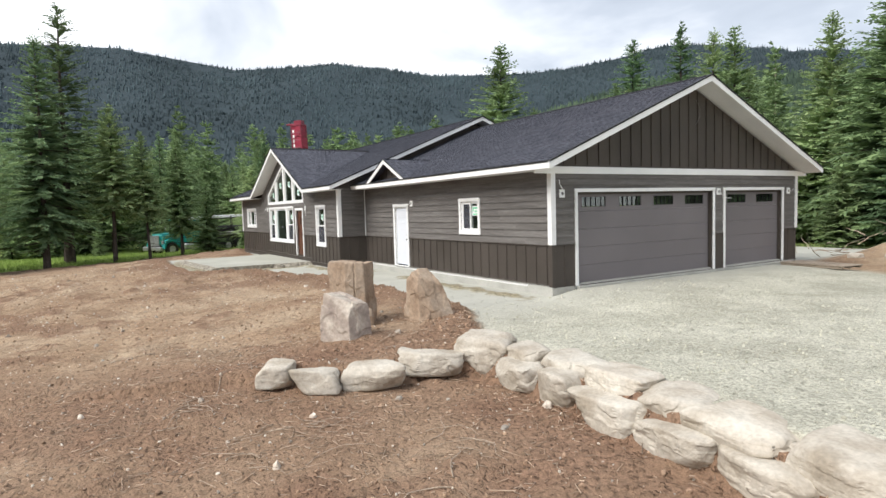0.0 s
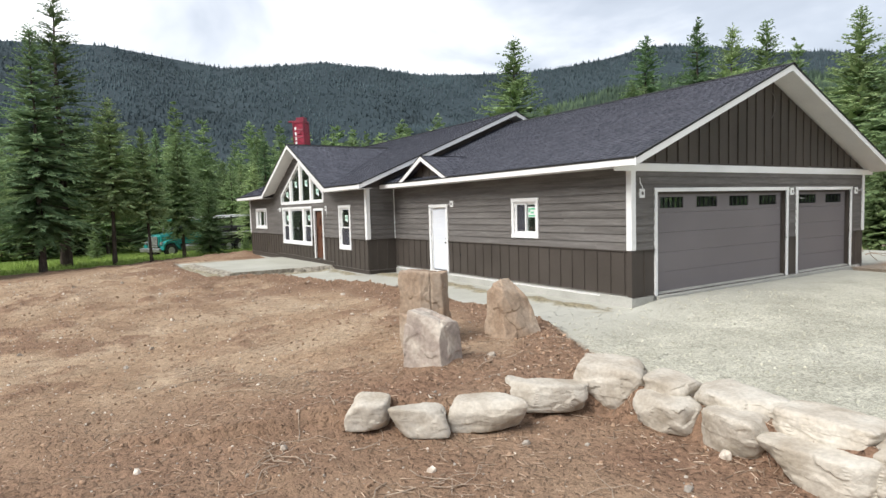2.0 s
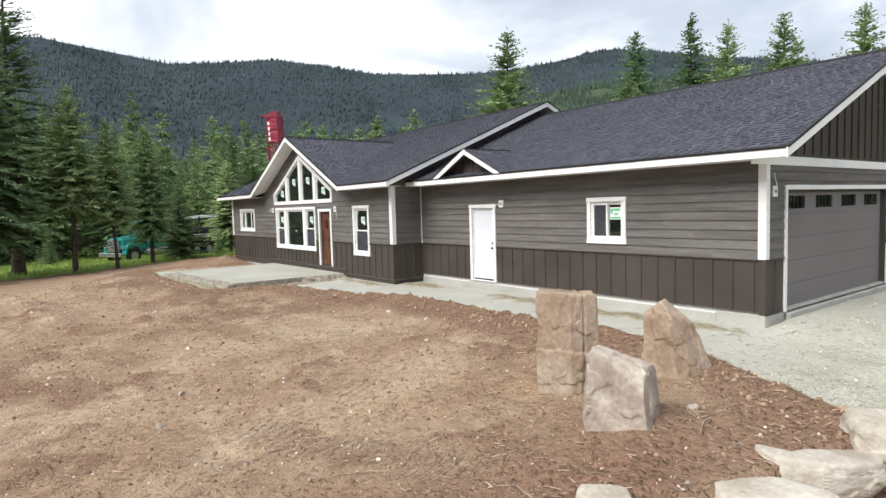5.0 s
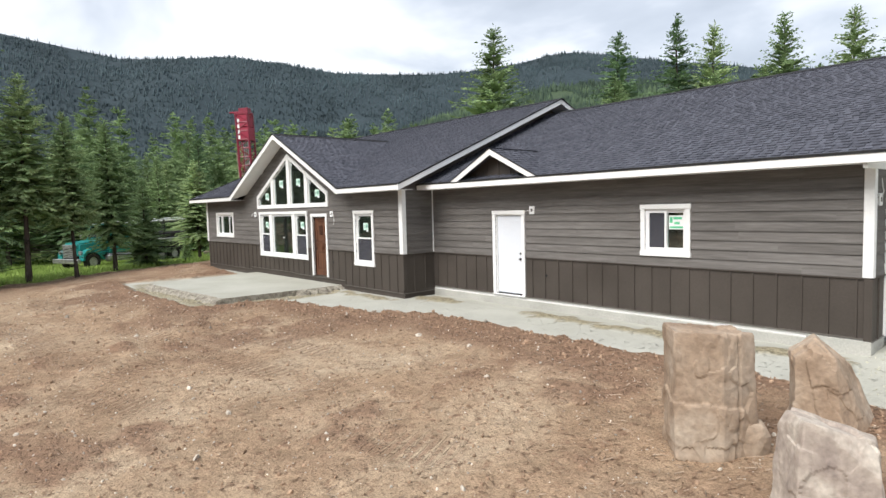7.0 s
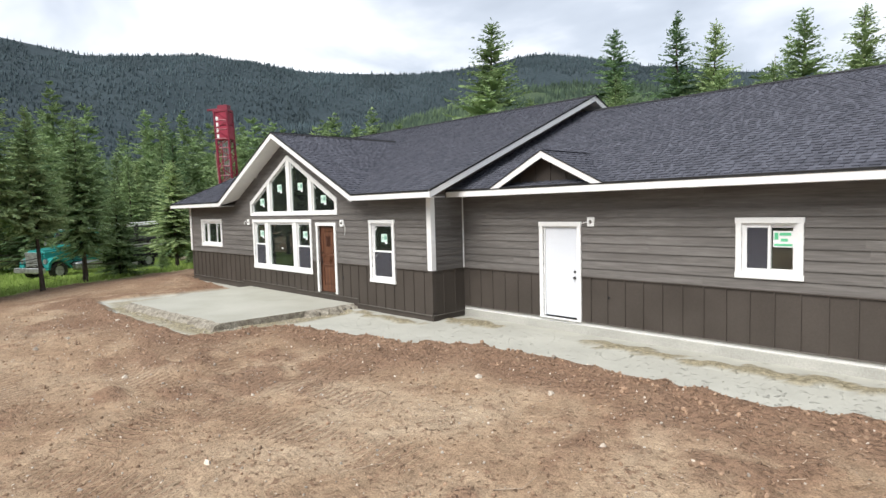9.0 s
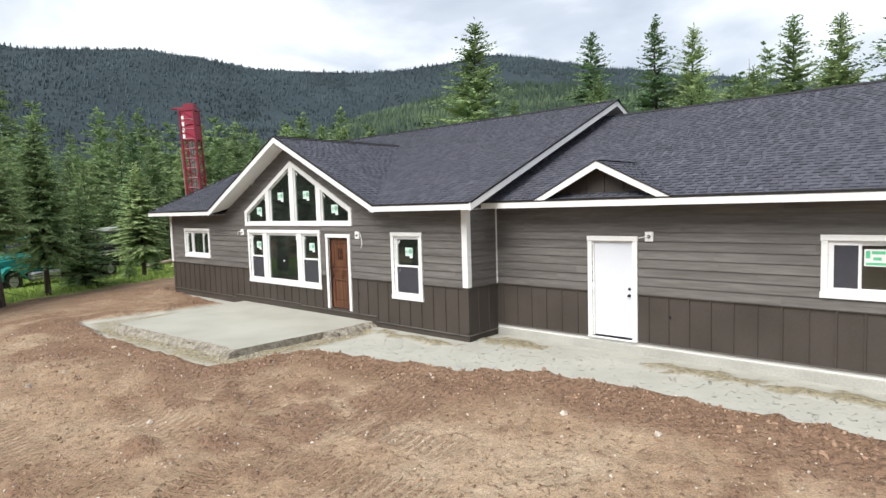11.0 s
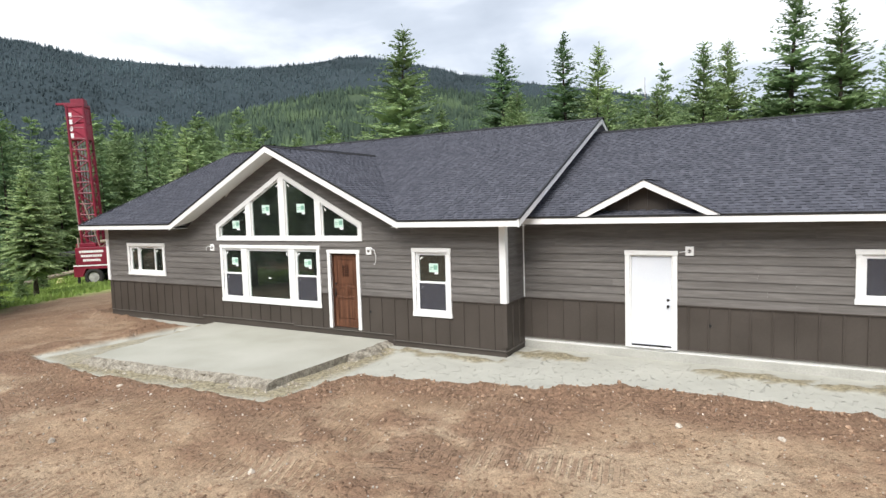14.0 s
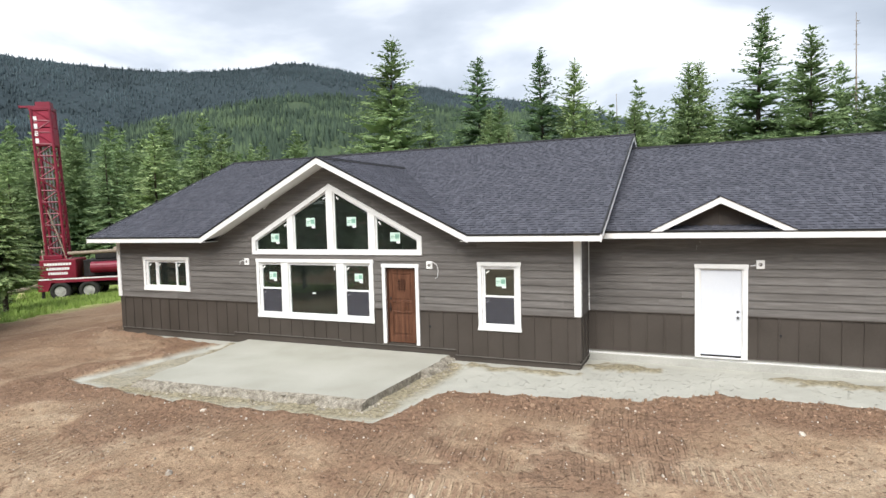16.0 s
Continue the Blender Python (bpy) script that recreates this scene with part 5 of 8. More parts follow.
def ground_height(x, y):
    """Height, and how far a place counts as hard standing (1) or bare soil (0), and as grass."""
    d, s = seg_dist(x, y, EDGE)
    wob = 0.16 * value_noise(x, y, 0.7, 5) + 0.10 * value_noise(x, y, 0.25, 6)
    out = np.where(s > 0, d, -d) + wob            # positive: on the soil's side
    hard = (1 - smooth(-0.06, 0.06, out)) * (1 - smooth(9.9, 10.4, y + 0.12 * x + 0.5 * value_noise(x, y, 1.0, 9)) * smooth(-1, 0, x))
    pad = -0.23 + 0.19 * smooth(-0.15, 0.3, x) * (1 - smooth(0.6, 4.5, x)) * smooth(-0.9, 0.7, y) + 0.07 * smooth(1, 5, x)
    pad = pad + 0.012 * value_noise(x, y, 0.5, 7) + 0.02 * value_noise(x, y, 2.0, 8)
    near_slab = smooth(-23.0, -22.0, x) * (1 - smooth(-14.0, -13.4, x)) * (1 - smooth(-2.0, -1.4, y))
    pad = pad - 0.06 * near_slab
    bank = 0.9 * smooth(13.5, 21.0, y) * smooth(-3, 1, x)
    o = np.clip(out, 0, None)
    soil = -0.24 + 0.02 * near_slab + 0.15 * smooth(0, 0.22, o) - 0.082 * np.clip(o, 0, 7) - 0.02 * np.clip(o - 7, 0, 30)
    soil = soil - 0.16 * smooth(2.6, 3.6, x)
    fd, fs = seg_dist(x, y, FOOT)
    low = smooth(-0.36, -0.08, np.where(fs > 0, fd, -fd)) * (1 - smooth(9, 14, o)) * smooth(0.5, 1.7, x - 0.25 * (y + 8))
    floor_low = -0.65 - 0.10 * smooth(5.0, 8.0, x) - 0.04 * np.clip(fd, 0, 5)
    soil = np.where(low > 0, soil * (1 - low) + np.minimum(soil, floor_low) * low, soil)
    # tracks and clods
    tm, _ = track_field(x, y)
    ruts = -0.016 * tm
    tn = turned(x, y)
    rough = 0.08 * value_noise(x, y, 3.1, 11) + 0.035 * value_noise(x, y, 0.9, 12) + 0.085 * furrow_field(x, y) + 0.03 * tn
    rough = rough + (0.15 + 1.0 * tn) * (0.03 * value_noise(x, y, 0.35, 13) + 0.06 * value_noise(x, y, 0.19, 14))
    lip = np.exp(-((o - 0.35) / 0.45) ** 2) * (0.10 * value_noise(x, y, 0.3, 15) + 0.05 * value_noise(x, y, 0.14, 16))
    soil = soil + (rough + ruts + lip) * smooth(0.0, 0.3, o) + 0.13 * np.exp(-((x - 1.05) ** 2 + (y + 5.95) ** 2) / 0.9)
    z = pad * hard + (soil + bank) * (1 - hard) + 0.06 * np.exp(-(out / 0.10) ** 2) * near_slab
    gd, gs = seg_dist(x, y, GRASS_EDGE)
    g = np.where(gs < 0, gd, -gd) + 0.9 * value_noise(x, y, 2.5, 31) + 0.4 * value_noise(x, y, 0.6, 32)
    grass = smooth(-0.2, 0.5, g) * smooth(-19, -16, y + 0.25 * (x + 26) * (x > -26))
    z = z * (1 - smooth(-1.0, 4.0, g)) + smooth(-1.0, 4.0, g) * (-0.75 - 0.45 * smooth(-37, -45, x) + 0.25 * value_noise(x, y, 6.0, 33))
    return z, hard, grass


def axis(a, b, fine, far):
    mid = np.arange(a, b + 1e-6, fine)
    out, st = [], fine
    v = b
    while v < far:
        st *= 1.22
        v += st
        out.append(v)
    lo, st, v = [], fine, a
    while v > -far:
        st *= 1.22
        v -= st
        lo.append(v)
    return np.array(lo[::-1] + list(mid) + out)


def height_at(x, y):
    z, h, g = ground_height(np.array([float(x)]), np.array([float(y)]))
    return float(z[0])


def ground_material():
    m = bpy.data.materials.new("bare_soil_gravel_and_grass")
    m.use_nodes = True
    nt = m.node_tree
    N, L = nt.nodes.new, nt.links.new
    bs = nt.nodes["Principled BSDF"]
    bs.inputs["Roughness"].default_value = 0.95
    bs.inputs["Specular IOR Level"].default_value = 0.15
    geo = N("ShaderNodeNewGeometry")

    def noise_tex(scale, detail=5, rough=0.55, dist=0.0):
        n = N("ShaderNodeTexNoise")
        n.inputs["Scale"].default_value, n.inputs["Detail"].default_value, n.inputs["Roughness"].default_value = scale, detail, rough
        n.inputs["Distortion"].default_value = dist
        L(geo.outputs["Position"], n.inputs["Vector"])
        return n.outputs[0]

    def mixc(f, a, b):
        n = N("ShaderNodeMix"); n.data_type = "RGBA"
        if isinstance(f, float):
            n.inputs[0].default_value = f
        else:
            L(f, n.inputs[0])
        L(a, n.inputs[6]); L(b, n.inputs[7])
        return n.outputs[2]

    def scaled(col, f, lo, hi):
        mr = N("ShaderNodeMapRange")
        mr.inputs["From Min"].default_value, mr.inputs["From Max"].default_value = 0.3, 0.7
        mr.inputs["To Min"].default_value, mr.inputs["To Max"].default_value = lo, hi
        L(f, mr.inputs[0])
        v = N("ShaderNodeVectorMath"); v.operation = "MULTIPLY"
        L(col, v.inputs[0]); L(mr.outputs[0], v.inputs[1])
        return v.outputs[0]
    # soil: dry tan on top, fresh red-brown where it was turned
    r1 = ramp_node(nt, [(0.30, (0.255, 0.171, 0.110)), (0.45, (0.308, 0.217, 0.142)), (0.57, (0.352, 0.260, 0.175)), (0.7, (0.40, 0.31, 0.217))])
    L(noise_tex(0.42, 6, 0.6, 0.6), r1.inputs[0])
    soil = scaled(r1.outputs[0], noise_tex(1.5, 7, 0.65, 1.2), 0.82, 1.26)
    soil = scaled(soil, noise_tex(9, 5), 0.86, 1.16)
    soil = scaled(soil, noise_tex(40, 4), 0.72, 1.28)
    soil = scaled(soil, noise_tex(110, 3), 0.84, 1.18)
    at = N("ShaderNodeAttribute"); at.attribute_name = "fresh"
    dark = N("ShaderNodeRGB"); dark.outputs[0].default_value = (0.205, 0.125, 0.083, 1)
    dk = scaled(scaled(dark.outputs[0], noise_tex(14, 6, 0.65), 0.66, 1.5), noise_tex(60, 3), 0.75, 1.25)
    # cleat prints: the shade of their hollows is put into the colour as darker soil
    atk = N("ShaderNodeAttribute"); atk.attribute_name = "track"
    ata = N("ShaderNodeAttribute"); ata.attribute_name = "along"
    ph = N("ShaderNodeMath"); ph.operation = "MULTIPLY"; ph.inputs[1].default_value = 2 * math.pi / 0.145
    L(ata.outputs["Fac"], ph.inputs[0])
    ps = N("ShaderNodeMath"); ps.operation = "SINE"; L(ph.outputs[0], ps.inputs[0])
    pr = N("ShaderNodeMapRange"); pr.inputs["From Min"].default_value, pr.inputs["From Max"].default_value = 0.35, -0.65
    pr.inputs["To Max"].default_value = 0.6
    L(ps.outputs[0], pr.inputs[0])
    pm = N("ShaderNodeMath"); pm.operation = "MULTIPLY"; L(pr.outputs[0], pm.inputs[0]); L(atk.outputs["Fac"], pm.inputs[1])
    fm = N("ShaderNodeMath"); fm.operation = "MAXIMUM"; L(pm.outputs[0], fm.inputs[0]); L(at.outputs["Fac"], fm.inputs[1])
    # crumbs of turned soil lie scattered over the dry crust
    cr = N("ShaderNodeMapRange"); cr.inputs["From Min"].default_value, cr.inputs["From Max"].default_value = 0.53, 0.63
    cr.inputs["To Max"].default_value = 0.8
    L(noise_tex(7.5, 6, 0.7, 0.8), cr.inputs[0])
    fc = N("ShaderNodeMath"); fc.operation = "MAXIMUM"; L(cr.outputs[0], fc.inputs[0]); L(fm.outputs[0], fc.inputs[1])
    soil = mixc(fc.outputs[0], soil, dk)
    # small pale stones in the soil
    vor = N("ShaderNodeTexVoronoi"); vor.inputs["Scale"].default_value = 9.0
    L(geo.outputs["Position"], vor.inputs["Vector"])
    st = N("ShaderNodeMath"); st.operation = "LESS_THAN"; st.inputs[1].default_value = 0.13
    L(vor.outputs["Distance"], st.inputs[0])
    sepc = N("ShaderNodeSeparateColor"); L(vor.outputs["Color"], sepc.inputs[0])
    pick = N("ShaderNodeMath"); pick.operation = "GREATER_THAN"; pick.inputs[1].default_value = 0.80
    L(sepc.outputs[0], pick.inputs[0])
    both = N("ShaderNodeMath"); both.operation = "MULTIPLY"
    L(st.outputs[0], both.inputs[0]); L(pick.outputs[0], both.inputs[1])
    pale = N("ShaderNodeRGB"); pale.outputs[0].default_value = (0.46, 0.40, 0.33, 1)
    soil = mixc(both.outputs[0], soil, pale.outputs[0])
    # hard standing: pale green-grey sand and crushed stone
    r2 = ramp_node(nt, [(0.36, (0.385, 0.37, 0.30)), (0.5, (0.455, 0.44, 0.36)), (0.64, (0.515, 0.50, 0.415))])
    L(noise_tex(0.6, 6, 0.6, 0.4), r2.inputs[0])
    grav = scaled(r2.outputs[0], noise_tex(14, 4), 0.93, 1.06)
    v2 = N("ShaderNodeTexVoronoi"); v2.inputs["Scale"].default_value = 38.0
    L(geo.outputs["Position"], v2.inputs["Vector"])
    sc2 = N("ShaderNodeSeparateColor"); L(v2.outputs["Color"], sc2.inputs[0])
    coarse = scaled(scaled(grav, sc2.outputs[0], 0.82, 1.16), noise_tex(2.2, 6, 0.65, 0.8), 0.88, 1.12)
    atc = N("ShaderNodeAttribute"); atc.attribute_name = "coarse"
    grav = mixc(atc.outputs["Fac"], grav, coarse)
    walk_grey = N("ShaderNodeRGB"); walk_grey.outputs[0].default_value = (0.40, 0.40, 0.365, 1)
    inv = N("ShaderNodeMapRange"); inv.inputs["To Min"].default_value, inv.inputs["To Max"].default_value = 0.7, 0.0
    L(atc.outputs["Fac"], inv.inputs[0])
    grav = mixc(inv.outputs[0], grav, scaled(walk_grey.outputs[0], noise_tex(1.1, 6, 0.6, 0.5), 0.9, 1.1))
    atd = N("ShaderNodeAttribute"); atd.attribute_name = "debris"
    deb = N("ShaderNodeRGB"); deb.outputs[0].default_value = (0.25, 0.22, 0.15, 1)
    grav = mixc(atd.outputs["Fac"], grav, scaled(scaled(deb.outputs[0], noise_tex(11, 5), 0.6, 1.5), noise_tex(50, 3), 0.7, 1.3))
    r3 = ramp_node(nt, [(0.35, (0.24, 0.32, 0.095)), (0.6, (0.39, 0.47, 0.165))])
    L(noise_tex(1.3, 6), r3.inputs[0])
    grass = scaled(r3.outputs[0], noise_tex(20, 3), 0.6, 1.4)
    ah = N("ShaderNodeAttribute"); ah.attribute_name = "hard"
    ag = N("ShaderNodeAttribute"); ag.attribute_name = "grass"
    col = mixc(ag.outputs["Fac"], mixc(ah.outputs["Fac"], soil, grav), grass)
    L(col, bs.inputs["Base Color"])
    atm = N("ShaderNodeAttribute"); atm.attribute_name = "track"
    atu = N("ShaderNodeAttribute"); atu.attribute_name = "along"
    wv = N("ShaderNodeMath"); wv.operation = "MULTIPLY"; wv.inputs[1].default_value = 2 * math.pi / 0.145
    L(atu.outputs["Fac"], wv.inputs[0])
    sn = N("ShaderNodeMath"); sn.operation = "SINE"; L(wv.outputs[0], sn.inputs[0])
    cleat = N("ShaderNodeMath"); cleat.operation = "MULTIPLY"
    shp = N("ShaderNodeMapRange"); shp.interpolation_type = "SMOOTHSTEP"
    shp.inputs["From Min"].default_value, shp.inputs["From Max"].default_value = 0.1, 0.85
    L(sn.outputs[0], shp.inputs[0])
    L(shp.outputs[0], cleat.inputs[0]); L(atm.outputs["Fac"], cleat.inputs[1])
    bp0 = N("ShaderNodeBump"); bp0.inputs["Strength"].default_value = 0.8; bp0.inputs["Distance"].default_value = 0.05
    L(cleat.outputs[0], bp0.inputs["Height"])
    bp = N("ShaderNodeBump"); bp.inputs["Strength"].default_value = 0.9; bp.inputs["Distance"].default_value = 0.05
    L(bp0.outputs[0], bp.inputs["Normal"])
    mb = N("ShaderNodeMath"); mb.operation = "MULTIPLY_ADD"; mb.inputs[1].default_value = 0.6
    L(noise_tex(45, 4), mb.inputs[0]); L(noise_tex(13, 4), mb.inputs[2])
    soft = N("ShaderNodeMapRange"); soft.inputs["To Min"].default_value, soft.inputs["To Max"].default_value = 1.0, 0.18
    lay = N("ShaderNodeMath"); lay.operation = "SUBTRACT"; L(ah.outputs["Fac"], lay.inputs[0]); L(atc.outputs["Fac"], lay.inputs[1])
    L(lay.outputs[0], soft.inputs[0])
    mb2 = N("ShaderNodeMath"); mb2.operation = "MULTIPLY"; L(mb.outputs[0], mb2.inputs[0]); L(soft.outputs[0], mb2.inputs[1])
    L(mb2.outputs[0], bp.inputs["Height"])
    # clods stand proud of the soil
    vc = N("ShaderNodeTexVoronoi"); vc.inputs["Scale"].default_value = 11.0
    wn = N("ShaderNodeTexNoise"); wn.inputs["Scale"].default_value, wn.inputs["Detail"].default_value = 16, 3
    L(geo.outputs["Position"], wn.inputs["Vector"])
    wp = N("ShaderNodeVectorMath"); wp.operation = "MULTIPLY_ADD"; wp.inputs[1].default_value = (0.12, 0.12, 0.12)
    L(wn.outputs["Color"], wp.inputs[0]); L(geo.outputs["Position"], wp.inputs[2]); L(wp.outputs[0], vc.inputs["Vector"])
    hc = N("ShaderNodeMapRange"); hc.inputs["From Min"].default_value, hc.inputs["From Max"].default_value = 0.5, 0.05
    L(vc.outputs["Distance"], hc.inputs[0])
    hm = N("ShaderNodeMath"); hm.operation = "MULTIPLY"; L(hc.outputs[0], hm.inputs[0]); L(fc.outputs[0], hm.inputs[1])
    bp2 = N("ShaderNodeBump"); bp2.inputs["Strength"].default_value = 0.9; bp2.inputs["Distance"].default_value = 0.05
    L(hm.outputs[0], bp2.inputs["Height"]); L(bp.outputs[0], bp2.inputs["Normal"]); L(bp2.outputs[0], bs.inputs["Normal"])
    return m


def build_ground():
    xs, ys = axis(-29.0, 11.0, 0.095, 3600.0), axis(-14.0, 1.0, 0.095, 3600.0)
    X, Y = np.meshgrid(xs, ys)
    z, hard, grass = ground_height(X.ravel(), Y.ravel())
    d, s = seg_dist(X.ravel(), Y.ravel(), EDGE)
    o = np.where(s > 0, d, -d)
    fresh = smooth(0.0, 0.2, o) * (1 - smooth(0.7, 1.9, o + 1.6 * value_noise(X.ravel(), Y.ravel(), 1.1, 41))) * 0.85
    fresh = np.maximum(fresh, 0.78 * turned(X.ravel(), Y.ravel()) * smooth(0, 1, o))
    fresh = np.maximum(fresh, 0.45 * smooth(-22.0, -24.5, X.ravel()))
    fresh = np.maximum(fresh, smooth(-1.5, 2.0, X.ravel() - 0.4 * (Y.ravel() + 7)) * (0.72 + 0.6 * value_noise(X.ravel(), Y.ravel(), 0.9, 44)) * smooth(0, 0.3, o))
    coarse = smooth(-1.0, 3.0, X.ravel()) * smooth(-9, 0.0, Y.ravel() + 6)
    track, along = track_field(X.ravel(), Y.ravel())
    deb = np.zeros(z.shape)
    for line, w in (([(-6.7, -0.62), (-4.5, -0.78), (-2.6, -0.72), (-0.2, -0.72)], 0.26), ([(-10.7, -0.75), (-9.3, -0.7)], 0.3), ([(-13.6, -1.5), (-11.2, -1.6)], 0.22), ([(-21.25, -1.5), (-20.55, -5.8), (-14.35, -5.35), (-14.1, -1.8)], 0.34)):
        dd, _ = seg_dist(X.ravel(), Y.ravel(), line)
        deb = np.maximum(deb, 1 - smooth(w * 0.6, w, dd + 0.35 * value_noise(X.ravel(), Y.ravel(), 0.35, 91) + 0.2 * value_noise(X.ravel(), Y.ravel(), 0.14, 92)))
    xr, yr = X.ravel(), Y.ravel()
    trench = smooth(-23.2, -22.6, xr) * (1 - smooth(-13.9, -13.6, xr)) * (1 - smooth(-2.2, -1.6, yr)) * smooth(0.08, 0.3, -o)
    deb = np.maximum(deb, trench * np.clip(0.62 + 0.7 * value_noise(xr, yr, 0.6, 94), 0, 1))
    z = z + deb * hard * (0.035 + 0.05 * value_noise(X.ravel(), Y.ravel(), 0.22, 93))
    nx, ny = len(xs), len(ys)
    me = bpy.data.meshes.new("ground")
    idx = np.arange(nx * ny).reshape(ny, nx)
    quads = np.stack([idx[:-1, :-1], idx[:-1, 1:], idx[1:, 1:], idx[1:, :-1]], -1).reshape(-1, 4)
    me.vertices.add(nx * ny)
    me.vertices.foreach_set("co", np.stack([X.ravel(), Y.ravel(), z], -1).ravel())
    me.loops.add(quads.size)
    me.loops.foreach_set("vertex_index", quads.ravel())
    me.polygons.add(len(quads))
    me.polygons.foreach_set("loop_start", np.arange(0, quads.size, 4))
    me.polygons.foreach_set("loop_total", np.full(len(quads), 4))
    me.polygons.foreach_set("use_smooth", np.ones(len(quads), bool))
    me.update()
    me.validate()
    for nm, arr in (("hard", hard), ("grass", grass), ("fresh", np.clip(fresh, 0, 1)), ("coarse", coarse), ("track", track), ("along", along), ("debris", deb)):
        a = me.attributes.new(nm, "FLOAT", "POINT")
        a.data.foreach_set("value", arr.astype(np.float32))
    g = link("ground", me, ground_material())
    tagged(g, "graded brown soil, pale gravel drive and grass meadow", "ground", kind="structure")


build_ground()


# porch slab with a rough broken edge
def porch():
    slab = thing("porch_slab", "fresh pale concrete porch slab with rough ragged edges", "slab", (-17.3, -3.6, -0.3))
    rng = random.Random(4)
    bm = bmesh.new()
    cs = [(-21.05, -1.18), (-20.35, -5.5), (-14.52, -5.08), (-14.32, -1.18)]
    outl = []
    for (xa, ya), (xb, yb) in zip(cs, cs[1:] + cs[:1]):
        n = max(2, int(math.hypot(xb - xa, yb - ya) / 0.07))
        for i in range(n):
            t = i / n
            outl.append((xa + (xb - xa) * t, ya + (yb - ya) * t))
    cx, cy = -17.3, -3.4
    rings = []
    for lvl, (z, grow) in enumerate(((-0.10, 0.0), (-0.112, 0.02), (-0.14, 0.07), (-0.18, 0.13), (-0.24, 0.20), (-0.34, 0.26))):
        ring = []
        for x, y in outl:
            dx, dy = x - cx, y - cy
            wx = math.copysign(1, dx) if abs(dx) > 2.9 else 0
            wy = -1 if y < -5.0 else 0
            rag = 0.10 * noise.noise(Vector((x * 1.3, y * 1.3, 2.0))) + 0.06 * noise.noise(Vector((x * 4.1, y * 4.1, 5.0)))
            j = rng.uniform(-1, 1) * (0.012 if lvl < 2 else 0.05) + rag
            ring.append(bm.verts.new((x + wx * (grow + j), y + wy * (grow + j), z + (rng.uniform(-0.02, 0.02) if lvl > 1 else 0))))
        rings.append(ring)
    top = bm.faces.new(rings[0])
    n = len(outl)
    for a, b in zip(rings, rings[1:]):
        for i in range(n):
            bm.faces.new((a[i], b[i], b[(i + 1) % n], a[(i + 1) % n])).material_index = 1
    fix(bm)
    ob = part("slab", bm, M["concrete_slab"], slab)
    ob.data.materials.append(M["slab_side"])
    ob.matrix_parent_inverse = slab.matrix_basis.inverted()


M["concrete_slab"] = material("fresh_concrete", [(0.34, 0.335, 0.285), (0.385, 0.38, 0.33), (0.42, 0.415, 0.365)], scale=0.7, fine=40, fine_amount=0.07, rough=0.9, bump=0.15, bump_scale=60)
porch()


# ---- stones ----
def fit_box(bm, size):
    lo = [min(v.co[k] for v in bm.verts) for k in range(3)]
    hi = [max(v.co[k] for v in bm.verts) for k in range(3)]
    for v in bm.verts:
        v.co = Vector([((v.co[k] - lo[k]) / (hi[k] - lo[k]) - 0.5) * size[k] for k in range(3)])


def boulder(name, at, size, turn, mat, seed, label="", category="boulder", group="", cuts=9, rough=0.03, tilt=(0, 0), detail=5):
    """A quarried block: a box with worn edges, corners broken off and bedding planes that stand out as ledges."""
    rng = random.Random(seed)
    bm = bmesh.new()
    bmesh.ops.create_icosphere(bm, subdivisions=detail, radius=1.0)
    planes = []
    for k in range(3):
        for sg in (-1, 1):
            n = [rng.uniform(-0.16, 0.16) for _ in range(3)]
            n[k] = sg
            planes.append((Vector(n).normalized(), 1.0))
    for i in range(cuts):
        a, b = rng.uniform(0, 2 * math.pi), rng.uniform(-0.7, 0.8)
        planes.append((Vector((math.cos(a) * math.cos(b), math.sin(a) * math.cos(b), math.sin(b))), rng.uniform(1.03, 1.22)))
    off = Vector((seed * 3.1, seed * 1.7, seed * 0.9))
    for v in bm.verts:
        u = v.co.normalized()
        # a soft minimum over the planes rounds the edges
        s = sum((max(0.0, u.dot(n)) / d) ** 13 for n, d in planes)
        p = u * s ** (-1 / 13)
        q = Vector((p.x * size[0], p.y * size[1], p.z * size[2])) * 1.4 + off
        warp = Vector((noise.noise(q * 1.5), noise.noise(q * 1.5 + Vector((4, 0, 0))), noise.noise(q * 1.5 + Vector((0, 6, 0))))) * 0.4
        w = q + warp
        ledge = noise.cell(Vector((0.2, 0.2, (q.z + 0.25 * warp.z + 0.06 * q.x) * 6.0)))
        chip = noise.cell(Vector((w.x * 1.2, w.y * 1.2, w.z * 2.0)))
        side = Vector((p.x, p.y, p.z * 0.4))
        p -= side * (0.014 * ledge + 0.045 * chip) - u * (rough * 2.0 * noise.noise(q * 1.1) + rough * noise.noise(q * 3) + rough * 0.4 * noise.noise(q * 8))
        v.co = p
    bmesh.ops.smooth_vert(bm, verts=bm.verts, factor=0.3, use_axis_x=True, use_axis_y=True, use_axis_z=True)
    fit_box(bm, size)
    ob = part(name, bm, mat)
    ob.matrix_world = pose(*at, tilt[0], tilt[1], turn)
    tagged(ob, label, category, group)
    return ob


def wall_stone(x, y, z, lx, ly, lz, turn, seed, tilt=(0, 0)):
    boulder("retaining_stone", (x, y, z), (lx * 1.04, ly * 1.04, lz * 1.05), turn, M["pale_stone"], seed, label="pale tan quarried boulder in a dry-stacked garden edge", group="retaining wall stones", tilt=tilt, cuts=7)


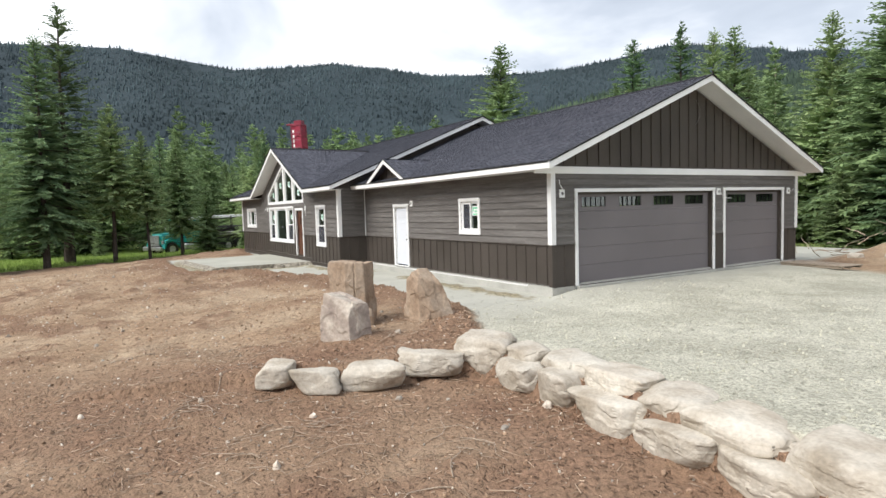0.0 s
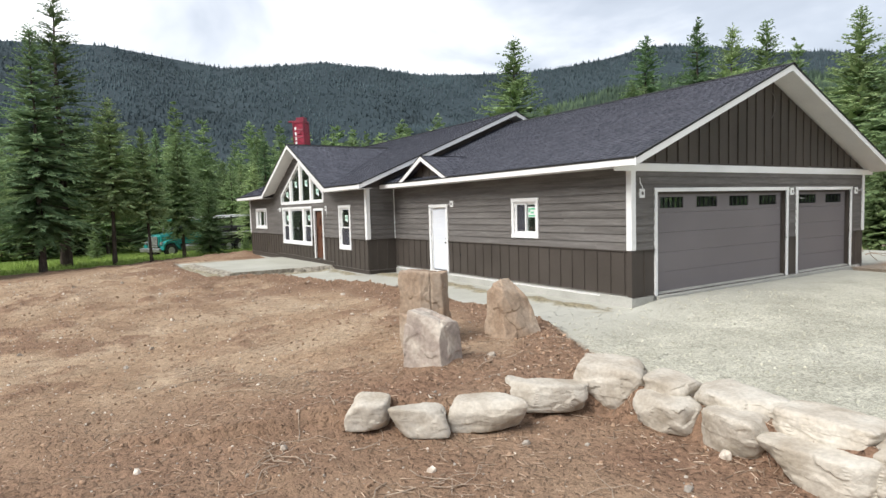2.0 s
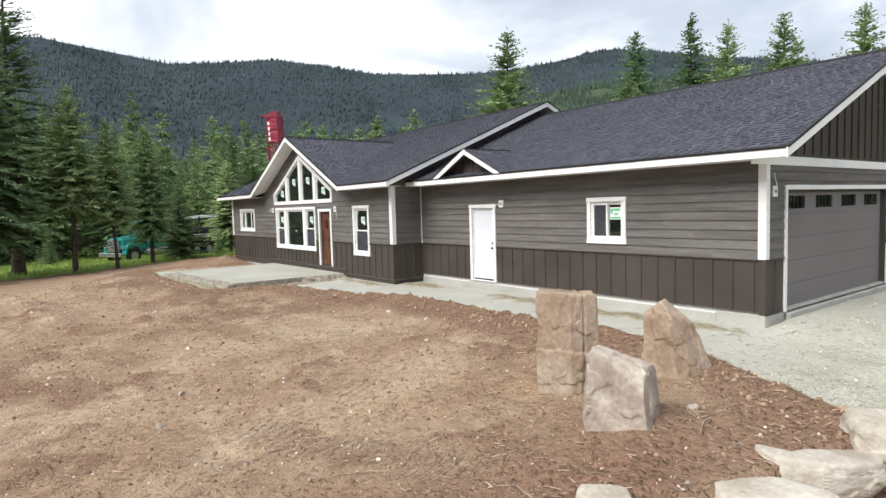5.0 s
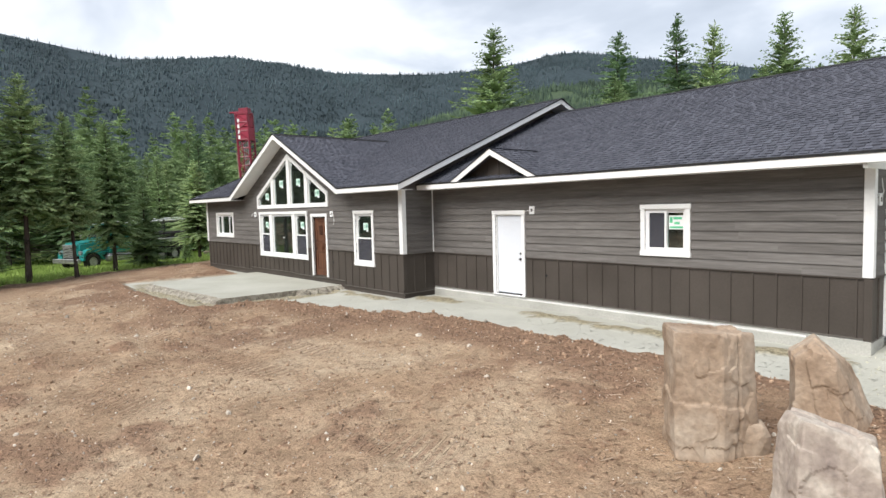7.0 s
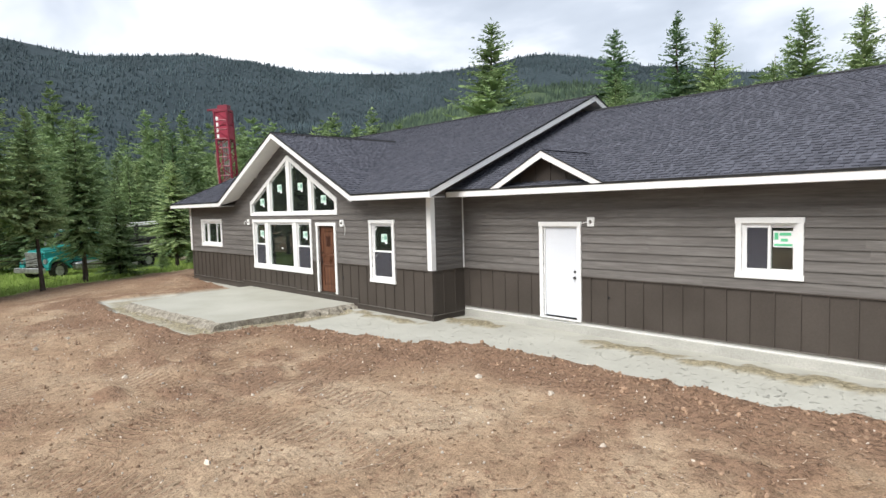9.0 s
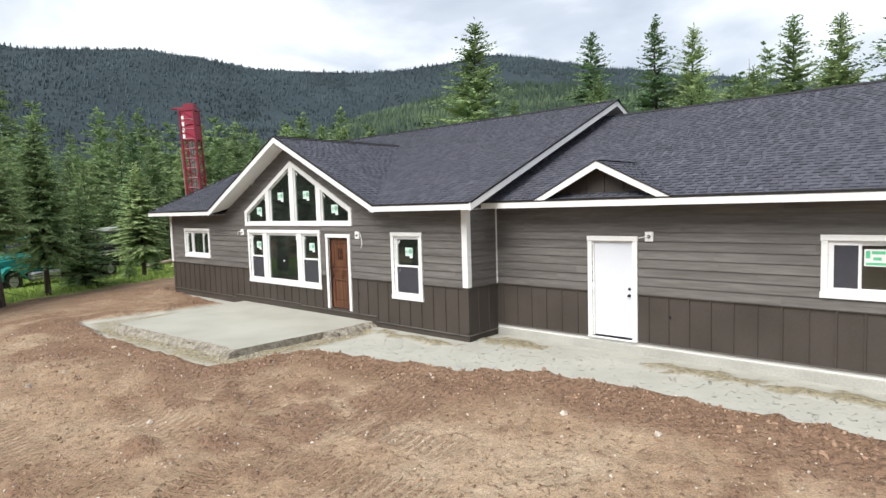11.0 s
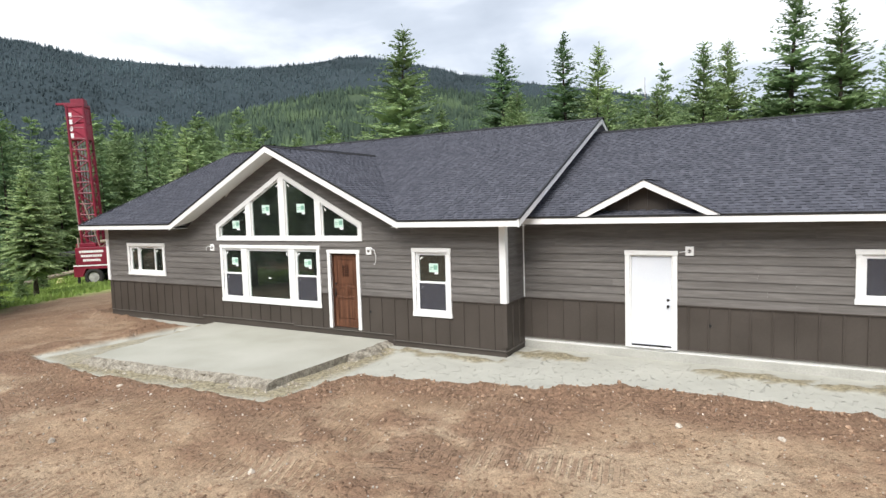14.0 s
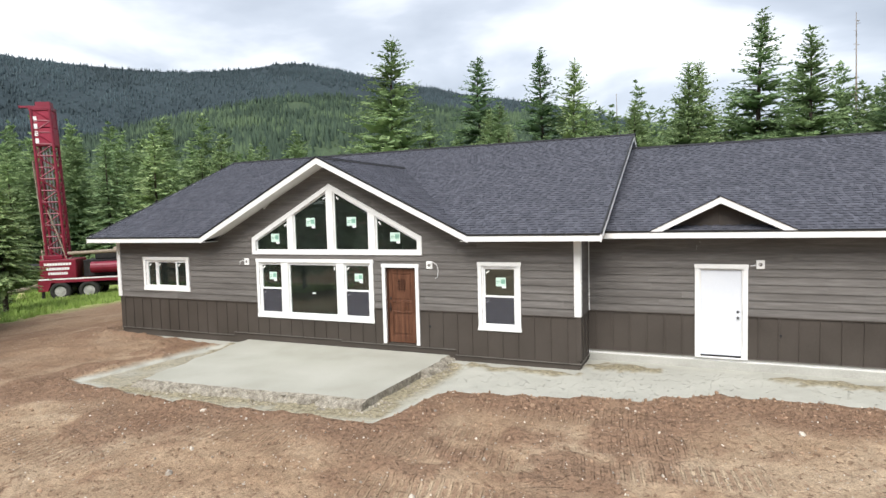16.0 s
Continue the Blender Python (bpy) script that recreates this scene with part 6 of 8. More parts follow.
for row in (
    # single course that curves round the soil bank
    (2.02, -7.46, -0.43, 0.50, 0.44, 0.42, 50, 1), (2.46, -6.97, -0.47, 0.72, 0.48, 0.38, 55, 2), (2.77, -6.17, -0.48, 0.96, 0.52, 0.41, 53, 3), (2.84, -5.21, -0.43, 1.16, 0.60, 0.42, 54, 4),
    (3.16, -4.30, -0.34, 1.02, 0.90, 0.66, 40, 5),
    # lower course of the straight run
    (4.14, -4.42, -0.47, 0.86, 0.56, 0.42, 5, 6), (5.0, -4.45, -0.46, 0.80, 0.60, 0.52, -4, 7), (5.95, -4.50, -0.46, 1.16, 0.66, 0.42, -8, 8), (6.98, -4.50, -0.53, 1.10, 0.70, 0.44, -10, 9),
    (7.95, -4.52, -0.57, 1.02, 0.74, 0.46, -8, 10), (8.9, -4.72, -0.60, 0.95, 0.7, 0.46, -10, 11), (9.9, -4.95, -0.62, 1.0, 0.7, 0.48, -14, 12),
    # upper course
    (3.97, -4.14, -0.23, 0.64, 0.58, 0.27, 10, 13), (4.80, -4.0, -0.25, 1.06, 0.78, 0.29, -8, 14), (5.83, -4.18, -0.21, 1.04, 0.72, 0.32, -10, 15), (6.72, -4.24, -0.26, 0.80, 0.72, 0.36, -4, 16),
    (7.52, -4.38, -0.28, 1.04, 0.76, 0.35, -10, 17), (8.56, -4.38, -0.30, 0.98, 0.78, 0.40, -12, 18), (9.55, -4.58, -0.28, 1.0, 0.74, 0.40, -14, 19), (10.55, -4.88, -0.28, 1.05, 0.74, 0.42, -16, 20),
):
    wall_stone(*row)


def standing_stone(at, size, turn, seed, mat, label, faces, tilt=(0, 0), slots=()):
    """An upright quarried block. faces: (outward direction, metres from its middle) of the planes that bound it; slots: upright cracks as
    (direction, offset, width)."""
    bm = bmesh.new()
    bmesh.ops.create_icosphere(bm, subdivisions=6, radius=1.0)
    planes = [(Vector(n).normalized(), d) for n, d in faces]
    off = Vector((seed * 2.3, seed * 1.1, seed * 4.7))
    for v in bm.verts:
        u = v.co.normalized()
        r = min(d / max(1e-6, u.dot(n)) for n, d in planes if u.dot(n) > 1e-6)
        p = u * r
        q = p * 2.6 + off
        warp = Vector((noise.noise(q), noise.noise(q + Vector((5, 0, 0))), noise.noise(q + Vector((0, 7, 0))))) * 0.5
        w = q + warp
        chip = noise.cell(Vector((w.x * 1.3 + w.z * 0.4, w.y * 1.3, w.z * 0.8)))
        chip2 = noise.cell(Vector((w.x * 3.1, w.y * 3.1 + w.z, w.z * 2.3)))
        k = -0.028 * chip - 0.003 * chip2 + 0.016 * noise.noise(q * 1.5) + 0.006 * noise.noise(q * 5) + 0.003 * noise.noise(q * 13)
        for d, o, wd in slots:
            s = abs(p.dot(Vector(d)) - o - 0.03 * noise.noise(Vector((0.1, 0.1, p.z * 3))))
            if s < wd:
                k -= 0.05 * (1 - s / wd)
        p += u * k
        v.co = Vector((p.x * size[0], p.y * size[1], p.z * size[2]))
    bmesh.ops.smooth_vert(bm, verts=bm.verts, factor=0.35, use_axis_x=True, use_axis_y=True, use_axis_z=True)
    ob = part("standing_stone", bm, mat)
    ob.matrix_world = pose(*at, *tilt, turn)
    tagged(ob, label, "boulder", "standing stones")


M["grey_stone"] = material("grey_pink_rock", [(0.255, 0.205, 0.18), (0.385, 0.325, 0.275), (0.55, 0.495, 0.42)], scale=2.8, fine=18, fine_amount=0.16, rough=0.9, bump=0.6, bump_scale=12, bump_dist=0.02)
# their own -y faces the meadow side
standing_stone((1.06, -5.93, 0.0), (0.75, 0.80, 0.98), 33, 3, M["grey_stone"], "grey-pink upright boulder with a broken face",
               [((0, -1, 0.10), 0.38), ((-1, -0.2, 0.10), 0.47), ((1, -0.30, 0.16), 0.47), ((0.3, 1, 0.1), 0.38), ((-0.5, 1, 0.1), 0.42), ((0.22, 0.1, 1), 0.50), ((0.75, -0.45, 0.75), 0.56), ((-0.8, 0, 0.7), 0.66), ((0, 0, -1), 0.54),
                ((0.35, -0.9, 0.6), 0.50)])
standing_stone((-0.29, -5.20, 0.33), (0.81, 0.84, 0.97), 40, 8, M["brown_stone"], "tall flat-topped brown upright boulder",
               [((-0.30, -1, 0.02), 0.44), ((0.45, -1, 0.02), 0.46), ((-1, 0, 0.0), 0.49), ((1, 0.1, 0.05), 0.46), ((0, 1, 0.02), 0.42), ((0.03, 0.05, 1), 0.69), ((0.9, -0.2, 0.75), 0.82), ((0, 0, -1), 0.70)],
               slots=(((0.9, 0.1, 0), 0.20, 0.022),))
standing_stone((0.40, -3.95, 0.15), (0.66, 0.78, 0.88), 20, 14, M["brown_stone"], "leaning brown upright boulder with a layered top",
               [((-0.15, -1, 0.10), 0.38), ((-1, -0.1, 0.06), 0.43), ((1, -0.3, 0.42), 0.47), ((0, 1, 0.1), 0.36), ((0.75, 0, 1), 0.56), ((-0.55, 0, 1), 0.66), ((0.8, -0.8, 0.2), 0.47), ((0, 0, -1), 0.64)], tilt=(0, -3))


boulder("loose_boulder", (0.12, -5.10, -0.12), (0.34, 0.26, 0.46), 40, M["brown_stone"], 71, label="broken brown block leaning against the tall upright boulder", detail=4)


# ---- loose things on the soil ----
def scatter_ground():
    rng = random.Random(12)
    ico = bmesh.new()
    bmesh.ops.create_icosphere(ico, subdivisions=1, radius=1.0)
    base_v = [v.co.copy() for v in ico.verts]
    base_f = [tuple(v.index for v in f.verts) for f in ico.faces]
    ico.free()

    def lumps(name, mat, n, smin, smax, area, label, keep_if, sink=0.3, power=2.2):
        verts, faces = [], []
        rs = np.random.RandomState(n)
        xs, ys = rs.uniform(*area[:2], n * 12), rs.uniform(*area[2:], n * 12)
        d, sd = seg_dist(xs, ys, EDGE)
        ok = keep_if(xs, ys, d, sd)
        xs, ys = xs[ok][:n], ys[ok][:n]
        zs = ground_height(xs, ys)[0]
        for x, y, z in zip(xs.tolist(), ys.tolist(), zs.tolist()):
            s = smin + (smax - smin) * rng.random() ** power
            m = pose(x, y, z + s * (0.5 - sink), rng.uniform(0, 360), rng.uniform(0, 360), rng.uniform(0, 360))
            sx, sy, sz = (s * rng.uniform(0.6, 1.2) for _ in range(3))
            b = len(verts)
            for v in base_v:
                j = rng.uniform(0.75, 1.15)
                verts.append(tuple(m @ Vector((v.x * sx * j, v.y * sy * j, v.z * sz * 0.7 * j))))
            faces += [tuple(b + i for i in f) for f in base_f]
        me = bpy.data.meshes.new(name)
        me.from_pydata(verts, [], faces)
        tagged(link(name, me, mat), label, "stones" if mat is M["pebble"] else "soil", kind="stuff")

    def on_soil(x, y, d, sd):
        return (sd > 0) & (d > 0.1) & (x > -29)

    def near_lip(x, y, d, sd):
        return (sd > 0) & (d > 0.02) & (d < 1.1) & (x > -14)

    def on_hard(x, y, d, sd):
        return (sd < 0) & (d > 0.05) & ~((x < 0.1) & (y > -0.2))
    def by_slab(x, y, d, sd):
        dd, _ = seg_dist(x, y, [(-21.15, -1.5), (-20.5, -5.65), (-14.35, -5.25), (-14.15, -1.8)])
        return dd < 0.26
    lumps("pebbles", M["pebble"], 3400, 0.007, 0.028, (-22, 12, -13, -2), "small pale stones strewn over the soil", on_soil)
    lumps("pebbles", M["pebble"], 120, 0.03, 0.085, (-22, 12, -13, -2), "flat pale stones lying on the graded soil", on_soil, sink=0.45, power=2.0)
    lumps("clods", M["clod"], 4200, 0.010, 0.042, (-22, 12, -13, -2), "loose clods of brown soil", on_soil)
    lumps("clods", M["clod"], 1100, 0.010, 0.05, (-14, 3, -6, -2), "loose clods of dark soil along the bank", near_lip, power=2.5)
    lumps("gravel", M["slab_chip"], 1500, 0.015, 0.055, (-21.3, -13.3, -6.4, -1.6), "loose grey-brown stones round the porch slab", by_slab, power=1.6)
    lumps("gravel", M["gravel_bit"], 3200, 0.008, 0.030, (0, 12, -5.2, 4), "pale crushed stone strewn over the drive", on_hard)


M["slab_chip"] = material("broken_stone", [(0.20, 0.17, 0.13), (0.40, 0.37, 0.31)], scale=9, fine=30, fine_amount=0.2, rough=0.95, bump=0.3, island=0.35)
M["gravel_bit"] = material("crushed_stone", [(0.40, 0.385, 0.30), (0.56, 0.54, 0.45)], scale=9, fine=30, fine_amount=0.15, rough=0.9, bump=0.2, island=0.2)
scatter_ground()


def twigs():
    rng = random.Random(5)
    spots = [(3.6, -7.6, 0.5, 9), (2.0, -8.4, 0.5, 8), (5.2, -6.6, 0.8, 7), (0.5, -7.8, 1.2, 6), (-1.5, -8.6, 1.5, 5), (4.4, -8.3, 1.0, 7), (6.5, -7.0, 1.0, 5), (1.4, -5.2, 0.6, 4), (-4, -7.5, 2.0, 4), (8, -6.6, 0.8, 4),
             (3.0, -9.2, 1.2, 6)]
    for x0, y0, spread, n in spots:
        for i in range(n):
            x, y = x0 + rng.gauss(0, spread * 0.5), y0 + rng.gauss(0, spread * 0.5)
            a = rng.uniform(0, 6.28)
            ln = rng.uniform(0.25, 0.9)
            pts = []
            for k in range(6):
                t = k / 5
                px, py = x + math.cos(a) * ln * t, y + math.sin(a) * ln * t
                pts.append(Vector((px, py, height_at(px, py) + 0.012 + 0.02 * math.sin(3 * t))))
                a += rng.uniform(-0.35, 0.35)
            bm = bmesh.new()
            r = rng.uniform(0.004, 0.009)
            for k, (p, q) in enumerate(zip(pts, pts[1:])):
                tube(bm, p, q, r * (1 - k * 0.13), r * (1 - (k + 1) * 0.13), n=5)
            ob = part("twig", fix(bm), M["twig"])
            tagged(ob, "thin dry dead twig lying on the soil", "twig", "dead twigs")


twigs()


def litter():
    """Bits of root, straw and bark over the turned soil."""
    rs = np.random.RandomState(23)
    n = 5200
    x, y = rs.uniform(-3, 12, n * 3), rs.uniform(-13, -3, n * 3)
    d, sd = seg_dist(x, y, EDGE)
    ok = (sd > 0) & (d > 0.15) & (rs.rand(n * 3) < 0.15 + smooth(-2.5, 2.5, x) * (0.35 + value_noise(x, y, 0.8, 24)))
    x, y = x[ok][:n], y[ok][:n]
    n = len(x)
    a, ln, w = rs.rand(n) * 6.28, rs.uniform(0.03, 0.11, n) * (1 + 1.5 * (rs.rand(n) < 0.12)), rs.uniform(0.002, 0.006, n)
    x1, y1 = x + ln * np.cos(a), y + ln * np.sin(a)
    z0, z1 = ground_height(x, y)[0] + 0.006, ground_height(x1, y1)[0] + rs.uniform(0.004, 0.03, n)
    sx, sy = -np.sin(a) * w, np.cos(a) * w
    v = np.zeros((n, 6, 3))
    for k, (px, py, pz) in enumerate(((x, y, z0), (x1, y1, z1))):
        v[:, 3 * k] = np.stack([px - sx, py - sy, pz], -1)
        v[:, 3 * k + 1] = np.stack([px + sx, py + sy, pz], -1)
        v[:, 3 * k + 2] = np.stack([px, py, pz + 1.6 * w], -1)
    f = np.array([(0, 1, 4, 3), (1, 2, 5, 4), (2, 0, 3, 5)])
    q = (np.arange(n)[:, None, None] * 6 + f[None]).reshape(-1, 4)
    me = bpy.data.meshes.new("litter")
    me.from_pydata(v.reshape(-1, 3).tolist(), [], q.tolist())
    tagged(link("litter", me, M["litter"]), "dry bits of root and bark strewn over turned soil", "litter", kind="stuff")


M["litter"] = material("dry_litter", [(0.22, 0.15, 0.10), (0.42, 0.33, 0.25)], scale=6, fine=25, fine_amount=0.2, rough=0.95, bump=0.0, island=0.45)
litter()


# ---- grass ----
def meadow():
    rs = np.random.RandomState(9)
    n = 90000
    x, y = rs.uniform(-54, -26, n), rs.uniform(-24, 13, n)
    z, hard, grass = ground_height(x, y)
    ok = (grass > 0.45) & (rs.rand(n) < 0.35 + 0.9 * (value_noise(x, y, 1.5, 71) + 0.4))
    x, y, z = x[ok], y[ok], z[ok]
    n = len(x)
    a = rs.rand(n) * 6.28
    h, w = rs.uniform(0.08, 0.32, n), rs.uniform(0.03, 0.08, n)
    lean = rs.uniform(-0.12, 0.12, (n, 2))
    v = np.zeros((n, 3, 3))
    v[:, 0] = np.stack([x - w * np.cos(a), y - w * np.sin(a), z - 0.02], -1)
    v[:, 1] = np.stack([x + w * np.cos(a), y + w * np.sin(a), z - 0.02], -1)
    v[:, 2] = np.stack([x + lean[:, 0], y + lean[:, 1], z + h], -1)
    me = bpy.data.meshes.new("meadow_grass")
    me.from_pydata(v.reshape(-1, 3).tolist(), [], np.arange(n * 3).reshape(-1, 3).tolist())
    tagged(link("meadow_grass", me, M["grass"]), "bright green meadow grass under the trees", "grass", kind="stuff")


meadow()


def brush_pile(x0, y0, spread, n, seed):
    rng = random.Random(seed)
    heap = thing("brush_pile", "heap of dry grey branches and roots on bare soil", "brush pile", (x0, y0, height_at(x0, y0)))
    for i in range(n):
        a, e = rng.uniform(0, 6.28), rng.uniform(-0.1, 0.7)
        ln = rng.uniform(0.5, 1.3)
        p = Vector((rng.gauss(0, spread * 0.5), rng.gauss(0, spread * 0.3), rng.uniform(0.0, 0.5)))
        bm = bmesh.new()
        r = rng.uniform(0.010, 0.028)
        for k in range(4):
            q = p + Vector((math.cos(a) * math.cos(e), math.sin(a) * math.cos(e), math.sin(e))) * ln / 4
            tube(bm, p, q, r * (1 - 0.2 * k), r * (0.8 - 0.2 * k) + 0.002, n=5)
            p = q
            a += rng.uniform(-0.4, 0.4)
            e += rng.uniform(-0.4, 0.25)
        part("branch", fix(bm), M["old_wood"] if i % 3 else M["twig"], heap)


brush_pile(2.2, 17.2, 2.6, 34, 3)
brush_pile(-0.8, 15.5, 1.4, 16, 4)
for i, (x, y, sx, sz) in enumerate(((3.6, 16.2, 1.0, 0.7), (4.6, 17.5, 1.4, 0.9), (0.4, 14.2, 0.5, 0.3), (1.3, 14.6, 0.4, 0.25), (2.4, 15.0, 0.6, 0.35), (5.6, 16.6, 0.9, 0.6))):
    boulder("loose_boulder", (x, y, height_at(x, y) + sz * 0.25), (sx, sx * 0.8, sz), 37 * i, M["pale_stone"], 40 + i, label="pale boulder on bare soil beside the trees", group="loose boulders", detail=4)


# ---- trees ----
def needle_mesh(name, seed, H, R, bare, levels, per, station, width, droop, shape=0.9, top_up=30, tuft=0.0, mat=None, limbs=0, fan=0.16):
    """A conifer's crown: whorls of branches set with needle sprays."""
    rng = np.random.RandomState(seed)
    tris = []
    for li in range(levels):
        t = (li + rng.rand() * 0.7) / levels
        zl = H * (bare + (1 - bare) * t)
        if zl > H * 0.985:
            continue
        Lb = (R * (1 - t) ** shape + 0.06) * (1.0 if t > 0.12 else 0.55 + 0.45 * t / 0.12)
        nb = max(4, int(per * (1 - 0.25 * t) + rng.rand()))
        a0 = rng.rand() * 6.28
        for b in range(nb):
            if rng.rand() < 0.08:
                continue
            a = a0 + 6.2832 * (b + 0.5 * rng.rand()) / nb
            L = Lb * rng.uniform(0.7, 1.12)
            z = zl + H * (1 - bare) / levels * rng.uniform(-1.5, 1.5)
            fade = min(1.0, 0.6 + 0.6 * Lb / R)
            elev = np.radians(droop + (top_up - droop) * t ** 1.5 + rng.uniform(-17, 17))
            d = np.array([np.cos(a) * np.cos(elev), np.sin(a) * np.cos(elev), np.sin(elev)])
            side = np.array([-np.sin(a), np.cos(a), 0.0])
            n = max(4, int(L / station))
            s = (np.arange(n) + 0.35 + 0.5 * rng.rand(n)) / n
            if tuft:
                s = tuft + (1 - tuft) * s
            sag = -0.10 * L * s ** 2 + 0.05 * L * s ** 4
            base = np.outer(s * L, d) + np.stack([0 * s, 0 * s, z + sag], -1)
            # side shoots make each branch a flat fan, long near the trunk and short at the tip
            for sg in (-1, 1):
                ln = (fan * L * (1 - s) ** 0.8 + station * rng.uniform(0.9, 1.7, n)) * rng.uniform(0.6, 1.1, n) * fade
                ang = np.radians(rng.uniform(30, 62, n))
                dirv = np.outer(np.cos(ang), d) + sg * np.outer(np.sin(ang), side) + np.stack([0 * s, 0 * s, rng.uniform(-0.45, 0.1, n)], -1)
                tip = base + dirv * ln[:, None]
                wv = np.cross(dirv, [0, 0, 1.0]) * rng.uniform(0.3, 1.0, n)[:, None] + np.stack([0 * s, 0 * s, rng.uniform(-1.3, 1.3, n)], -1)
                wv /= np.linalg.norm(wv, axis=1)[:, None] + 1e-6
                w = width * rng.uniform(0.7, 1.3, n) * fade
                mid = base + dirv * (ln * rng.uniform(0.35, 0.65, n))[:, None]
                tris.append(np.stack([base, mid + wv * w[:, None], tip, mid - wv * w[:, None]], 1))
            # needles under and over the branch
            ln = station * rng.uniform(0.8, 1.6, n) * fade
            up = rng.choice([-1.0, -0.8, 0.6], n)
            tip = base + np.outer(ln, d) * 0.9 + np.stack([0 * s, 0 * s, up * ln * 0.5], -1)
            mid = (base + tip) / 2
            w = width * rng.uniform(0.6, 1.1, n)
            tris.append(np.stack([base, mid + side * w[:, None], tip, mid - side * w[:, None]], 1))
            # the old shaded shoots close to the trunk
            for sg in (-1, 1):
                ic = np.array([0, 0, z])
                m1 = ic + d * L * 0.42 + sg * side * L * rng.uniform(0.08, 0.16) + np.array([0, 0, rng.uniform(-0.09, 0.02) * L])
                e1 = ic + d * L * rng.uniform(0.6, 0.75) + np.array([0, 0, -0.05 * L])
                tris.append(np.stack([ic, m1, e1, ic + d * L * 0.35 - np.array([0, 0, 0.06 * L])])[None])
    # leader
    top = np.array([0, 0, H])
    for k in range(14):
        a = rng.rand() * 6.28
        zz = H * (1 - 0.008 * k) - 0.02
        base = np.array([0, 0, zz]); d = np.array([np.cos(a) * 0.5, np.sin(a) * 0.5, 0.8])
        tip = base + d * (0.18 + 0.03 * k)
        sd = np.array([-np.sin(a), np.cos(a), 0]) * 0.03
        tris.append(np.stack([base, (base + tip) / 2 + sd, tip, (base + tip) / 2 - sd])[None])
    q = np.concatenate(tris)
    nl = 0
    if limbs:
        lt = []
        for k in range(limbs):
            zz = H * rng.uniform(0.08, 0.9)
            a = rng.rand() * 6.28
            L = R * (1 - zz / H) ** shape * rng.uniform(0.4, 0.8) + 0.15
            e = np.array([np.cos(a) * L, np.sin(a) * L, zz + rng.uniform(-0.25, 0.1) * L])
            o = np.array([0, 0, zz])
            for sd in (np.array([-np.sin(a), np.cos(a), 0]), np.array([0, 0, 1.0])):
                lt.append(np.stack([o + sd * 0.02, e + sd * 0.005, e - sd * 0.005, o - sd * 0.02])[None])
        q = np.concatenate([q, *lt])
        nl = len(lt)
    me = bpy.data.meshes.new(name)
    nq = len(q)
    me.vertices.add(nq * 4)
    me.vertices.foreach_set("co", q.reshape(-1))
    me.loops.add(nq * 4)
    me.loops.foreach_set("vertex_index", np.arange(nq * 4))
    me.polygons.add(nq)
    me.polygons.foreach_set("loop_start", np.arange(0, nq * 4, 4))
    me.polygons.foreach_set("loop_total", np.full(nq, 4))
    me.materials.append(mat)
    me.materials.append(M["bark"])
    me.polygons.foreach_set("material_index", np.r_[np.zeros(nq - nl, int), np.ones(nl, int)])
    me.update()
    me.validate()
    return me


def conifer(seed, H, R, bare, levels, per, station, width, droop, name="conifer", label="", shape=0.9, mat=None, radius=None, limbs=0, tuft=0.0, top_up=30):
    t = thing(name, label, "tree", group="conifers round the clearing")
    rng = random.Random(seed)
    bm = bmesh.new()
    r = radius or H * 0.011 + 0.03
    n, k = 6, 8
    rings = []
    for i in range(n + 1):
        z = -0.6 + (H * 0.985 + 0.6) * i / n
        jx, jy = (rng.uniform(-0.04, 0.04), rng.uniform(-0.04, 0.04)) if 0 < i < n else (0, 0)
        rr = r * (1 - i / n) + 0.012 + (0.35 * r if i == 0 else 0)
        rings.append([bm.verts.new((jx + rr * math.cos(6.2832 * q / k), jy + rr * math.sin(6.2832 * q / k), z)) for q in range(k)])
    for a, b in zip(rings, rings[1:]):
        for q in range(k):
            bm.faces.new((a[q], a[(q + 1) % k], b[(q + 1) % k], b[q]))
    part("trunk", fix(bm), M["bark"], t, smooth=True)
    link("crown", needle_mesh("crown", seed, H, R, bare, levels, per, station, width, droop, shape, mat=mat, tuft=tuft, top_up=top_up, limbs=limbs), None, t)
    return t


LBL = "tall green fir with layered drooping branches and an open trunk"
